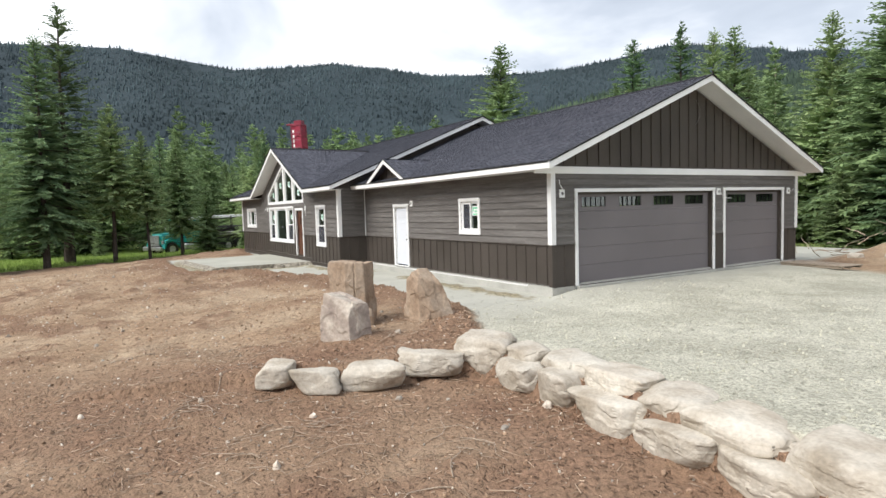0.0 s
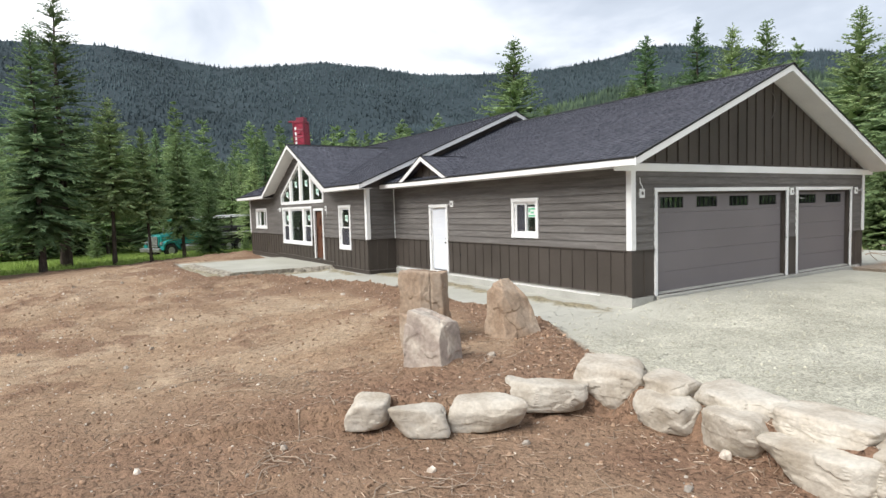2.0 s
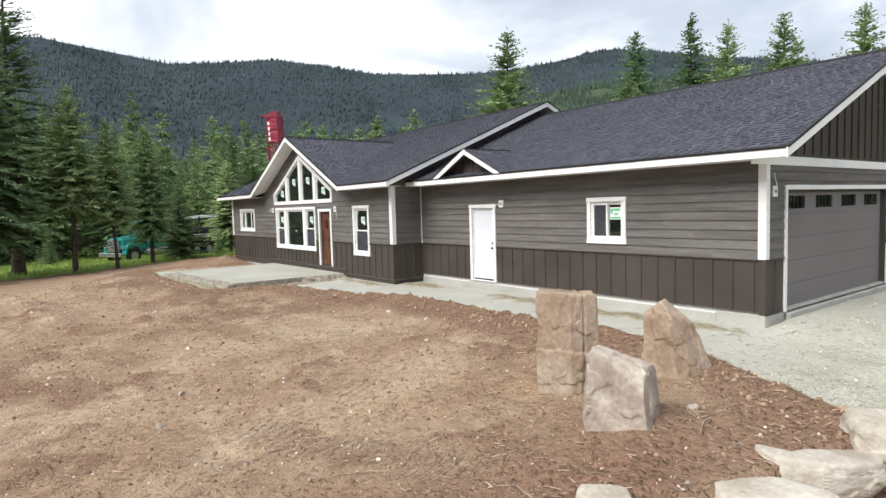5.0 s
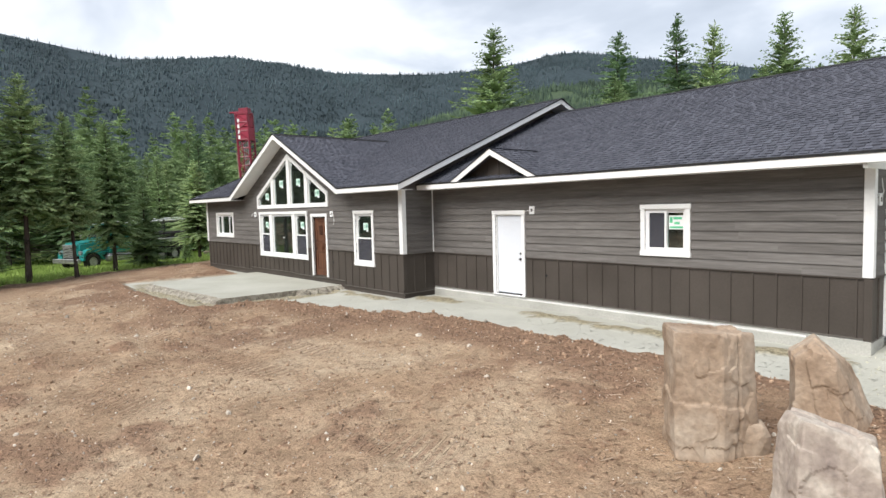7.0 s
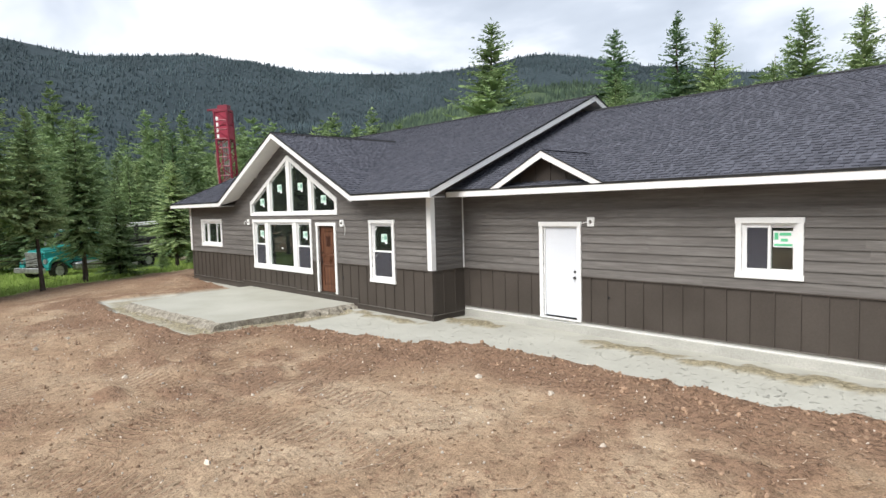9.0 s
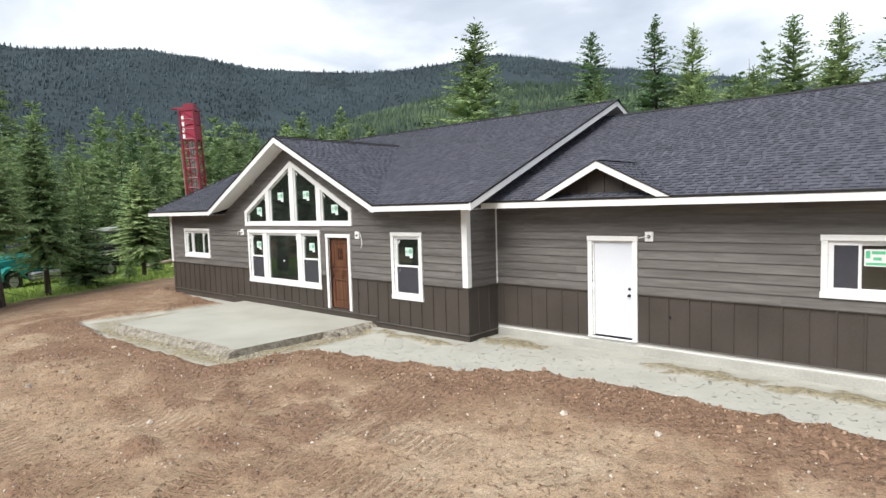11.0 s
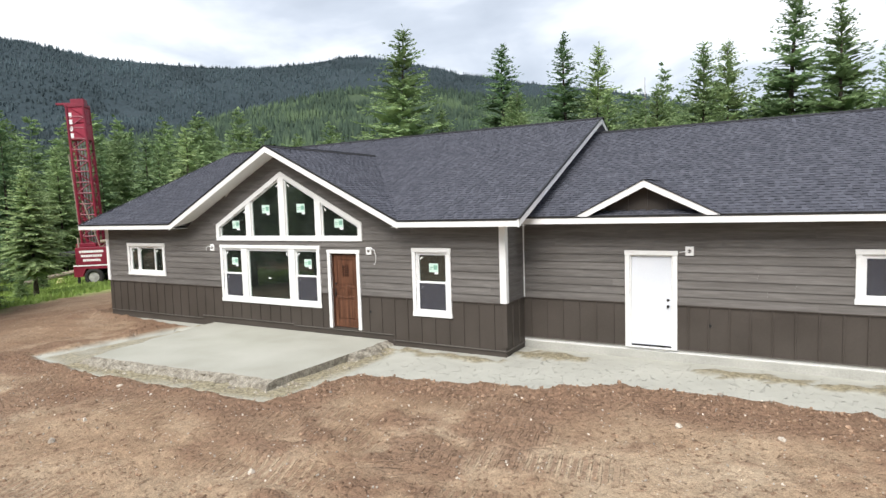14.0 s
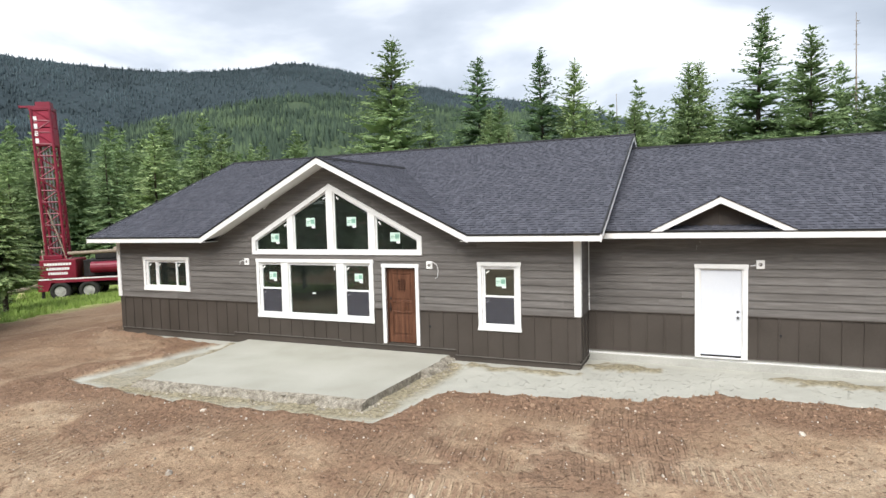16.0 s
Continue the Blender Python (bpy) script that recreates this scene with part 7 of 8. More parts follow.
# a tree of each kind stands in the wood; the others are copies of it
KINDS = {
    "fir_a": conifer(1, 10.0, 3.0, 0.05, 50, 11, 0.15, 0.040, -6, label=LBL, mat=M["needle"], limbs=20, shape=0.80),
    "fir_b": conifer(2, 10.0, 3.4, 0.04, 48, 11, 0.16, 0.042, 0, label="full bright green fir with broad lower branches", mat=M["needle"], limbs=20, shape=0.80),
    "fir_c": conifer(3, 10.0, 2.6, 0.06, 50, 10, 0.14, 0.038, -10, label="slender green spruce with short branches", mat=M["needle_dark"], limbs=30, shape=0.86),
    "pine": conifer(4, 10.0, 1.35, 0.2, 44, 7, 0.10, 0.026, -4, name="pine", label="tall thin pine with a bare trunk and open crown", mat=M["needle_pine"], limbs=70, shape=0.5, tuft=0.1, top_up=45),
    "fir_d": conifer(5, 10.0, 2.6, 0.14, 48, 10, 0.15, 0.038, -12, label="open green fir with a bare lower trunk", mat=M["needle_dark"], limbs=50, shape=0.72),
    "fir_e": conifer(9, 10.0, 2.7, 0.20, 46, 11, 0.14, 0.040, -8, label="green fir with its trunk bare at head height", mat=M["needle"], limbs=40, shape=0.72),
    "fir_f": conifer(10, 10.0, 2.5, 0.34, 42, 11, 0.14, 0.040, -10, label="green fir with a long bare lower trunk", mat=M["needle"], limbs=50, shape=0.66),
    "mid_a": conifer(11, 10.0, 2.8, 0.04, 36, 9, 0.25, 0.068, -8, label="green fir at the edge of the wood", mat=M["needle"], shape=0.80),
    "mid_b": conifer(12, 10.0, 3.2, 0.04, 34, 9, 0.27, 0.072, -4, label="broad green fir at the edge of the wood", mat=M["needle"], shape=0.80),
    "mid_c": conifer(13, 10.0, 2.3, 0.04, 38, 9, 0.23, 0.062, -10, label="slender green fir at the edge of the wood", mat=M["needle_dark"], shape=0.82),
}
TREE_AT = {}


def plant(kind, x, y, h, wide=1.0, turn=None, z=None, rng=random.Random(77)):
    src = KINDS[kind]
    turn = rng.uniform(0, 360) if turn is None else turn
    z = (height_at(x, y) if z is None else z) - 0.05
    s = h / 10.0
    m = pose(x, y, z, rng.uniform(-1.5, 1.5), rng.uniform(-1.5, 1.5), turn) @ Matrix.Diagonal((s * wide, s * wide, s, 1))
    if kind not in TREE_AT:
        src.matrix_world = m
        TREE_AT[kind] = src
        return src
    return copy_thing(TREE_AT[kind], m @ Matrix.Diagonal((*[1 / v for v in TREE_AT[kind].scale], 1)))


# trees that stand out: at the meadow, behind the roof, beside the garage
for row in (
    ("pine", -32.8, -10.3, 15.6, 1.35), ("fir_d", -30.4, -11.4, 13.2, 1.0), ("fir_f", -32.1, -7.83, 9.9, 1.02), ("fir_d", -27.6, -16.0, 11.0, 1.0), ("fir_f", -31.9, -5.85, 8.2, 0.85), ("fir_e", -34.7, -3.5, 8.4, 1.0),
    ("fir_d", -30.2, -16.2, 9.0, 1.0), ("fir_e", -45.0, -16.0, 12.0, 1.0), ("fir_e", -51.0, -7.0, 11.0, 1.0), ("fir_e", -39.9, 2.9, 7.0, 1.2), ("fir_b", -36.3, -1.5, 5.4, 1.05), ("fir_b", -40.0, -8.4, 2.8, 0.75), ("fir_b", -38.6, 1.6, 1.5, 1.3), ("fir_b", -44.8, 5.6, 1.8, 1.3), ("fir_b", -52.0, -8.8, 10.0, 1.0),
    ("fir_b", -50.0, -14.5, 6.0, 1.0), ("fir_b", -51.0, -11.5, 7.0, 1.0), ("fir_a", -53.0, -12.5, 10.5, 1.0), ("fir_c", -50.0, -3.0, 11.0, 1.1),
    ("fir_b", -26.9, 18.8, 15.3, 1.15), ("fir_d", -25.9, 33.4, 17.2, 1.15), ("fir_a", -22.0, 26.0, 12.0, 1.15), ("fir_c", -19.8, 32.0, 16.9, 1.2), ("fir_b", -17.9, 32.4, 16.0, 0.95), ("fir_a", -23.5, 30.0, 12.2, 1.15),
    ("fir_b", -16.2, 30.0, 12.0, 1.0), ("fir_a", -9.2, 21.9, 12.2, 1.1), ("fir_b", -8.4, 31.0, 14.6, 1.0), ("fir_c", -5.0, 31.0, 17.4, 1.35), ("fir_a", -2.6, 25.0, 14.2, 1.15), ("fir_b", -12.8, 29.0, 11.8, 1.1),
    ("fir_c", 1.5, 26.5, 12.5, 1.3), ("fir_c", 4.4, 24.5, 12.0, 1.35), ("fir_d", 6.2, 26.0, 15.0, 1.25), ("fir_b", -3.9, 22.6, 4.6, 1.1), ("fir_c", 3.0, 29.0, 13.5, 1.3), ("fir_c", -1.2, 23.0, 8.5, 1.2), ("fir_d", 9.0, 24.5, 13.0, 1.3),
    ("fir_b", -24.5, 20.5, 10.4, 1.1), ("fir_a", -20.0, 22.5, 9.8, 1.1),
):
    plant(*row)


def snag(x, y, z, h, r, seed, stubs):
    """A dead bare trunk with short broken limbs."""
    rng = random.Random(seed)
    t = thing("dead_tree", "thin bare grey dead tree with short broken limbs", "tree", (x, y, z))
    bm = bmesh.new()
    tube(bm, (0, 0, -0.5), (0.05, 0, h * 0.6), r, r * 0.6, n=7)
    tube(bm, (0.05, 0, h * 0.6), (-0.04, 0.05, h), r * 0.6, 0.015, n=7)
    part("trunk", fix(bm), M["old_wood"], t)
    for i in range(stubs):
        a, zz = rng.uniform(0, 6.28), h * rng.uniform(0.5, 0.97)
        ln = rng.uniform(0.3, 1.0) * (1.25 - zz / h)
        bm = bmesh.new()
        tube(bm, (0, 0, zz), (math.cos(a) * ln, math.sin(a) * ln, zz + rng.uniform(-0.2, 0.35) * ln), 0.022, 0.006, n=5)
        part("limb", fix(bm), M["old_wood"], t)


def wood():
    """The closed wood round the clearing: single trees at its edge, the depth behind them as one mesh."""
    rng = random.Random(31)
    spots = []
    src = [needle_mesh("wood_tree", 6, 10.0, 2.9, 0.04, 28, 7, 0.36, 0.085, -8, 0.78, mat=None), needle_mesh("wood_tree", 7, 10.0, 2.3, 0.04, 28, 7, 0.33, 0.078, -12, 0.80, mat=None),
           needle_mesh("wood_tree", 8, 10.0, 3.2, 0.04, 27, 7, 0.38, 0.088, -4, 0.78, mat=None)]
    cos = []
    for me in src:
        a = np.empty(len(me.vertices) * 3)
        me.vertices.foreach_get("co", a)
        a = a.reshape(-1, 3)
        tr = np.array([[(0.12, 0.0, -0.5), (-0.12, 0.0, -0.5), (-0.03, 0.0, 9.0), (0.03, 0.0, 9.0)], [(0.0, 0.12, -0.5), (0.0, -0.12, -0.5), (0.0, -0.03, 9.0), (0.0, 0.03, 9.0)]]).reshape(-1, 3)
        cos.append(np.vstack([a, tr]))
        bpy.data.meshes.remove(me)
    far_parts = []

    def free(x, y, gap):
        return all((x - a) ** 2 + (y - b) ** 2 > gap * gap for a, b in spots)
    near = ("mid_a", "mid_b", "mid_c")
    # the last row, unseen behind the viewpoint, is added for the panes to reflect
    for lo, hi, count, a0, a1, hs, single in ((46, 60, 24, 130, 188, (8, 11.5), True), (54, 88, 104, 134, 190, (10.5, 14.5), False), (88, 190, 60, 128, 190, (12, 17), False), (36, 58, 14, 84, 122, (8, 12), True),
                                              (58, 90, 26, 75, 124, (10, 14), False), (38, 56, 34, 72, 106, (11, 15), False), (40, 60, 22, 100, 130, (7, 9.5), False), (34, 52, 12, 58, 84, (9, 15), True), (40, 60, 62, 205, 325, (11, 16), False)):
        made = tries = 0
        while made < count and tries < count * 30:
            tries += 1
            a, r = radians(rng.uniform(a0, a1)), rng.uniform(lo, hi)
            x, y = -4 + r * math.cos(a), -6 + r * math.sin(a)
            if -50 < x < -30 and -18.0 < y < 16:
                continue
            if -29.5 < x < 14 and -20 < y < 19:
                continue
            if not free(x, y, 2.3):
                continue
            spots.append((x, y))
            h, wd = rng.uniform(*hs), rng.uniform(0.9, 1.25)
            made += 1
            if single:
                plant(rng.choice(near), x, y, h, wd, z=-0.9, rng=rng)
                continue
            c = rng.choice(cos)
            t, s = rng.uniform(0, 6.28), h / 10
            xy = c[:, :2] @ np.array([[math.cos(t), math.sin(t)], [-math.sin(t), math.cos(t)]]) * s * wd
            far_parts.append(np.column_stack([xy[:, 0] + x, xy[:, 1] + y, c[:, 2] * s - 1.0]))
    v = np.vstack(far_parts)
    n = len(v) // 4
    me = bpy.data.meshes.new("wood")
    me.vertices.add(len(v))
    me.vertices.foreach_set("co", v.ravel())
    me.loops.add(len(v))
    me.loops.foreach_set("vertex_index", np.arange(len(v)))
    me.polygons.add(n)
    me.polygons.foreach_set("loop_start", np.arange(0, len(v), 4))
    me.polygons.foreach_set("loop_total", np.full(n, 4))
    me.update()
    me.validate()
    tagged(link("wood", me, M["needle"]), "dense wood of green firs behind the clearing", "forest", kind="stuff")


wood()
snag(1.25, 34.0, -1.0, 17.4, 0.11, 3, 22)
snag(-14.8, 36.0, -1.0, 13.9, 0.09, 4, 16)


# ---- the mountains ----
CREST = [(50, 4.0), (75, 4.8), (88, 6.0), (95, 7.3), (98, 8.1), (100.5, 8.9), (106, 10.0), (110, 10.6), (112, 10.9), (114.5, 11.5), (118, 11.9), (120, 12.5), (122, 12.8), (124, 13.2), (127, 13.6), (129, 13.5), (131.5, 13.0), (134, 12.7), (136.5, 12.4), (139.5, 12.3),
         (144, 12.35), (149, 12.45), (153, 13.0), (157.8, 13.5), (162, 13.2), (167, 12.75), (172, 13.4), (176.4, 13.9), (180.4, 13.7), (184, 13.4), (190, 12.6), (200, 11.0), (215, 9.0)]


def mountain(name, crest, r0, r1, power, seed, label, soil, needles, count, tree_h, base=-1.0, relief=0.2):
    az = np.arange(crest[0][0], crest[-1][0] + 0.01, 0.5)
    el = np.interp(az, [c[0] for c in crest], [c[1] for c in crest])
    rr = np.linspace(0, 1, 44)
    A, T = np.meshgrid(np.radians(az), rr)
    E = np.interp(A, np.radians(az), el)
    Rr = r0 + (r1 - r0) * T
    top = np.tan(np.radians(E)) * r1
    prof = T ** power
    x, y = Rr * np.cos(A), Rr * np.sin(A)
    gul = value_noise(x, y, 260, seed) * 1.0 + value_noise(x, y, 110, seed + 1) * 0.5
    z = base + top * (prof + relief * gul * T * (1 - T) * 2.6)
    ny, nx = x.shape
    # falls away behind the crest
    x = np.vstack([x, x[-1] * 1.15]); y = np.vstack([y, y[-1] * 1.15]); z = np.vstack([z, z[-1] * 0.8])
    ny += 1
    idx = np.arange(nx * ny).reshape(ny, nx)
    quads = np.stack([idx[:-1, :-1], idx[:-1, 1:], idx[1:, 1:], idx[1:, :-1]], -1).reshape(-1, 4)
    me = bpy.data.meshes.new(name)
    me.from_pydata(np.stack([x.ravel(), y.ravel(), z.ravel()], -1).tolist(), [], quads.tolist())
    for p in me.polygons:
        p.use_smooth = True
    hill = tagged(link(name, me, soil), label, "mountain", kind="structure")
    # its wood, one mesh of small spires
    rs = np.random.RandomState(seed)
    u = rs.rand(count) ** 0.62
    a = rs.uniform(82, 190, count)
    ti = u * (len(rr) - 1)
    i0 = np.minimum(ti.astype(int), len(rr) - 2)
    f = ti - i0
    ai = (a - az[0]) / 0.5
    j0 = np.minimum(ai.astype(int), nx - 2)
    g = ai - j0
    def samp(m):
        return (m[i0, j0] * (1 - f) * (1 - g) + m[i0 + 1, j0] * f * (1 - g) + m[i0, j0 + 1] * (1 - f) * g + m[i0 + 1, j0 + 1] * f * g)
    px, py, pz = samp(x), samp(y), samp(z)
    dens = value_noise(px, py, 90, seed + 5) + 0.5 * value_noise(px, py, 30, seed + 6)
    ok = dens > -0.42
    px, py, pz = px[ok], py[ok], pz[ok]
    n = len(px)
    h = tree_h * (0.4 + 1.0 * rs.rand(n) ** 1.4)
    w = h * rs.uniform(0.20, 0.32, n)
    k = 3 if count > 30000 else 4
    ring = np.arange(k) * 2 * np.pi / k
    ph = rs.rand(n) * 6.28
    vs = np.zeros((n, 2 * k + 1, 3))
    for q in range(k):
        j = rs.uniform(0.7, 1.3, n)
        for lvl, (zf, wf) in enumerate(((0.02, 1.0), (0.45, 0.52))):
            vs[:, lvl * k + q, 0] = px + w * wf * j * np.cos(ring[q] + ph)
            vs[:, lvl * k + q, 1] = py + w * wf * j * np.sin(ring[q] + ph)
            vs[:, lvl * k + q, 2] = pz + h * zf * rs.uniform(0.8, 1.1, n) - h * 0.04
    vs[:, 2 * k] = np.stack([px, py, pz + h], -1)
    fs = []
    for q in range(k):
        fs.append([q, (q + 1) % k, k + (q + 1) % k]); fs.append([q, k + (q + 1) % k, k + q]); fs.append([k + q, k + (q + 1) % k, 2 * k])
    fs = np.array(fs)
    tri = (np.arange(n)[:, None, None] * (2 * k + 1) + fs[None]).reshape(-1, 3)
    me = bpy.data.meshes.new("forest")
    me.vertices.add(n * (2 * k + 1))
    me.vertices.foreach_set("co", vs.reshape(-1))
    me.loops.add(tri.size)
    me.loops.foreach_set("vertex_index", tri.ravel())
    me.polygons.add(len(tri))
    me.polygons.foreach_set("loop_start", np.arange(0, tri.size, 3))
    me.polygons.foreach_set("loop_total", np.full(len(tri), 3))
    me.update()
    me.validate()
    me.materials.append(needles)
    tagged(link("far_forest", me, None), "dense dark conifer forest on the far slope", "forest", kind="stuff")
    return hill


# air haze and the dark of the tree gaps are in this floor's colour
M["hazed_far_soil"] = material("hazed_forest_floor_far", [(0.026, 0.040, 0.047), (0.034, 0.050, 0.058)], scale=0.02, fine=0.2, fine_amount=0.3, rough=1.0, bump=0.0)
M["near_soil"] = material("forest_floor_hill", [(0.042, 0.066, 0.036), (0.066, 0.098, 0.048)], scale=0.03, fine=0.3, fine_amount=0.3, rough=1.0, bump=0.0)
mountain("mountain", [(a, e + 0.25) for a, e in CREST], 560, 1500, 1.25, 51, "high forested mountain ridge under cloud", M["hazed_far_soil"], M["hazed_far_needle"], 44000, 7.5, relief=0.4)
HILL = [(50, 4.0), (86, 5.4), (95, 6.8), (100, 8.0), (104, 8.9), (110, 9.6), (116, 10.3), (120, 10.9), (124, 11.2), (129, 11.1), (134, 10.0), (140, 8.6), (145, 7.2), (150, 5.9), (158, 5.0), (170, 4.6), (185, 4.6), (215, 4.0)]
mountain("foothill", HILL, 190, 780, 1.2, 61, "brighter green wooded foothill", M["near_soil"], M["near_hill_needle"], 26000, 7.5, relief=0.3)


# ---- vehicles ----
def wheel(name, parent, at, r, w, axis="y", dual=False):
    ax = Vector((0, 1, 0)) if axis == "y" else Vector((1, 0, 0))
    c = Vector(at)
    bm = bmesh.new()
    prof = [(0.55 * r, 0.5), (0.82 * r, 0.52), (0.97 * r, 0.42), (r, 0.25)]
    prof = prof + [(a, -b) for a, b in prof[::-1]]
    n = 24
    s = ax.orthogonal().normalized()
    t = ax.cross(s)
    rings = [[bm.verts.new(c + ax * (b * w) + a * (math.cos(q) * s + math.sin(q) * t)) for q in (2 * math.pi * i / n for i in range(n))] for a, b in prof]
    for p, q in zip(rings, rings[1:] + rings[:1]):
        for i in range(n):
            bm.faces.new((p[i], p[(i + 1) % n], q[(i + 1) % n], q[i]))
    wh = part(name, fix(bm), M["rubber"], parent, "black truck tyre", smooth=True)
    bm = bmesh.new()
    tube(bm, c - ax * w * 0.40, c + ax * w * 0.40, 0.60 * r, n=20)
    tube(bm, c - ax * w * 0.5, c + ax * w * 0.5, 0.2 * r, n=12)
    for i in range(8):
        q = i * math.pi / 4
        p = c + 0.36 * r * (math.cos(q) * s + math.sin(q) * t)
        tube(bm, p - ax * w * 0.44, p + ax * w * 0.44, 0.035 * r, n=6)
    part("rim", fix(bm), M["rim"], wh, "pale steel rim")
    return wh


M["rim"] = material("pale_rim", [(0.30, 0.295, 0.28), (0.46, 0.45, 0.43)], scale=4, rough=0.5, bump=0.05)
M["dark_frame"] = material("dark_frame_metal", [(0.014, 0.014, 0.015), (0.035, 0.033, 0.032)], scale=3, rough=0.6, bump=0.1)


def drill_rig():
    """Truck-mounted drill with a raised mast; its own x runs along the truck, front towards +x, the seen side faces -y."""
    rig = thing("drill_rig", "red truck-mounted drilling rig with a tall raised lattice mast", "drill rig")
    P = lambda name, bm, mat, label="": part(name, bm, mat, rig, label)
    P("chassis", boxes(((-2.55, -0.5, 0.75), (7.0, 0.5, 1.0)), bevel=0.02), M["dark_frame"])
    deck = bmesh.new()
    prism(deck, [(-2.6, -1.2, 0.62), (-2.1, -1.2, 0.62), (-1.9, -1.2, 1.12), (1.9, -1.2, 1.12), (2.3, -1.2, 0.8), (4.6, -1.2, 0.8), (4.6, -1.2, 1.35), (-2.6, -1.2, 1.35)],
          [(-2.6, 1.2, 0.62), (-2.1, 1.2, 0.62), (-1.9, 1.2, 1.12), (1.9, 1.2, 1.12), (2.3, 1.2, 0.8), (4.6, 1.2, 0.8), (4.6, 1.2, 1.35), (-2.6, 1.2, 1.35)])
    body = P("deck", fix(deck), M["red"], "red deck with wheel cut-outs")
    tr = P("deck_stripe", boxes(((-2.62, -1.215, 1.30), (4.6, -1.2, 1.38))), M["vinyl"], "white stripe along the deck")
    cab = P("side_box", boxes(((-2.5, -1.1, 1.36), (-0.55, 1.1, 2.5)), bevel=0.04), M["red"], "red side box with white lettering")
    for x0, x1, z, n in ((-2.25, -0.8, 2.16, 10), (-2.15, -0.9, 1.88, 9), (-2.05, -1.0, 1.60, 9)):
        for i in range(n):
            st = (x1 - x0) / n
            part("lettering_bar", boxes(((x0 + i * st, -1.106, z), (x0 + (i + 0.82) * st, -1.1, z + 0.15))), M["vinyl"], cab, "white lettering bar")
    bm = bmesh.new()
    tube(bm, (0.2, -0.8, 1.95), (2.2, -0.8, 1.95), 0.34, n=16)
    P("air_tank", fix(bm), M["red"], "round red tank")
    P("engine", boxes(((-0.3, -0.6, 1.36), (3.8, 0.9, 2.4)), ((0.3, -0.3, 2.4), (3.2, 0.7, 2.9)), bevel=0.05), M["dark_frame"], "dark engine and pumps on the deck")
    bm = bmesh.new()
    tube(bm, (-1.0, -0.9, 2.85), (4.4, -0.9, 3.0), 0.11, n=10)
    tube(bm, (1.4, -0.4, 3.02), (4.3, -0.4, 3.05), 0.13, n=10)
    P("muffler_pipe", fix(bm), M["old_wood"], "long pale exhaust and hose pipes")
    P("rear_frame", boxes(((2.4, -1.0, 1.36), (4.5, -0.9, 2.6)), ((4.2, -1.0, 1.36), (4.5, 1.0, 2.9)), bevel=0.03), M["red"])
    P("truck_cab", boxes(((4.8, -1.2, 0.9), (6.9, 1.2, 3.1)), bevel=0.12), M["red"], "red truck cab")
    P("hood", boxes(((6.9, -1.0, 0.9), (8.4, 1.0, 2.2)), bevel=0.12), M["red"])
    for x in (-1.45, 0.1, 7.2):
        for y in (-1.02, 1.02):
            wheel("wheel", rig, (x, y, 0.58), 0.58, 0.36)
    for x in (-2.4, 3.6):
        bm = bmesh.new()
        tube(bm, (x, -1.0, 0.05), (x, -1.0, 1.2), 0.09, n=10)
        tube(bm, (x, -1.0, 0.0), (x, -1.0, 0.06), 0.26, n=14)
        P("jack_leg", fix(bm), M["dark_frame"], "dark levelling jack")
    # mast, leaning slightly, on the tail of the deck
    mast = part("mast", boxes(((-2.6, -0.62, 2.5), (-1.4, 0.62, 2.75)), bevel=0.03), M["red"], rig, "red lattice drilling mast")
    base, top = Vector((-1.75, 0, 2.5)), Vector((-2.1, 0, 11.6))
    for sx in (-0.5, 0.5):
        for sy in (-0.45, 0.45):
            bm = bmesh.new()
            tube(bm, base + Vector((sx, sy, 0)), top + Vector((sx, sy, 0)), 0.095, n=6)
            part("mast_post", fix(bm), M["red"], mast)
    n = 13
    for i in range(n):
        a, b = base.lerp(top, i / n), base.lerp(top, (i + 1) / n)
        for sy in (-0.45, 0.45):
            bm = bmesh.new()
            s = 1 if i % 2 else -1
            tube(bm, a + Vector((-0.5 * s, sy, 0)), b + Vector((0.5 * s, sy, 0)), 0.04, n=5)
            tube(bm, a + Vector((-0.5, sy, 0)), a + Vector((0.5, sy, 0)), 0.045, n=5)
            part("brace", fix(bm), M["red"], mast)
        for sx in (-0.5, 0.5):
            bm = bmesh.new()
            tube(bm, a + Vector((sx, -0.45, 0)), b + Vector((sx, 0.45, 0)), 0.035, n=5)
            part("brace", fix(bm), M["red"], mast)
    bm = bmesh.new()
    for off in (-0.16, 0.0, 0.18):
        tube(bm, base + Vector((off, -0.1, 0)), top + Vector((off, -0.1, -0.4)), 0.05, n=8)
    part("drill_rod", fix(bm), M["steel"], mast, "steel drill rods inside the mast")
    bm = bmesh.new()
    path_tube(bm, [base + Vector((-0.62, -0.3, 0.2)), base + Vector((-0.75, -0.35, 3.0)), base + Vector((-0.95, -0.35, 6.0))], 0.05)
    path_tube(bm, [base + Vector((0.55, -0.5, 0.0)), base + Vector((0.2, -0.55, 1.4)), base + Vector((-0.3, -0.5, 3.0))], 0.045)
    path_tube(bm, [base + Vector((-0.75, -0.5, 0.6)), base + Vector((-0.6, -0.8, -0.4)), base + Vector((0.2, -0.9, -0.6)), base + Vector((1.0, -0.8, 0.2))], 0.05)
    part("hose", fix(bm), M["old_wood"], mast, "pale hydraulic hoses")
    lean = Matrix.Translation(top) @ pose(0, 0, 0, 0, -2.2, 0)
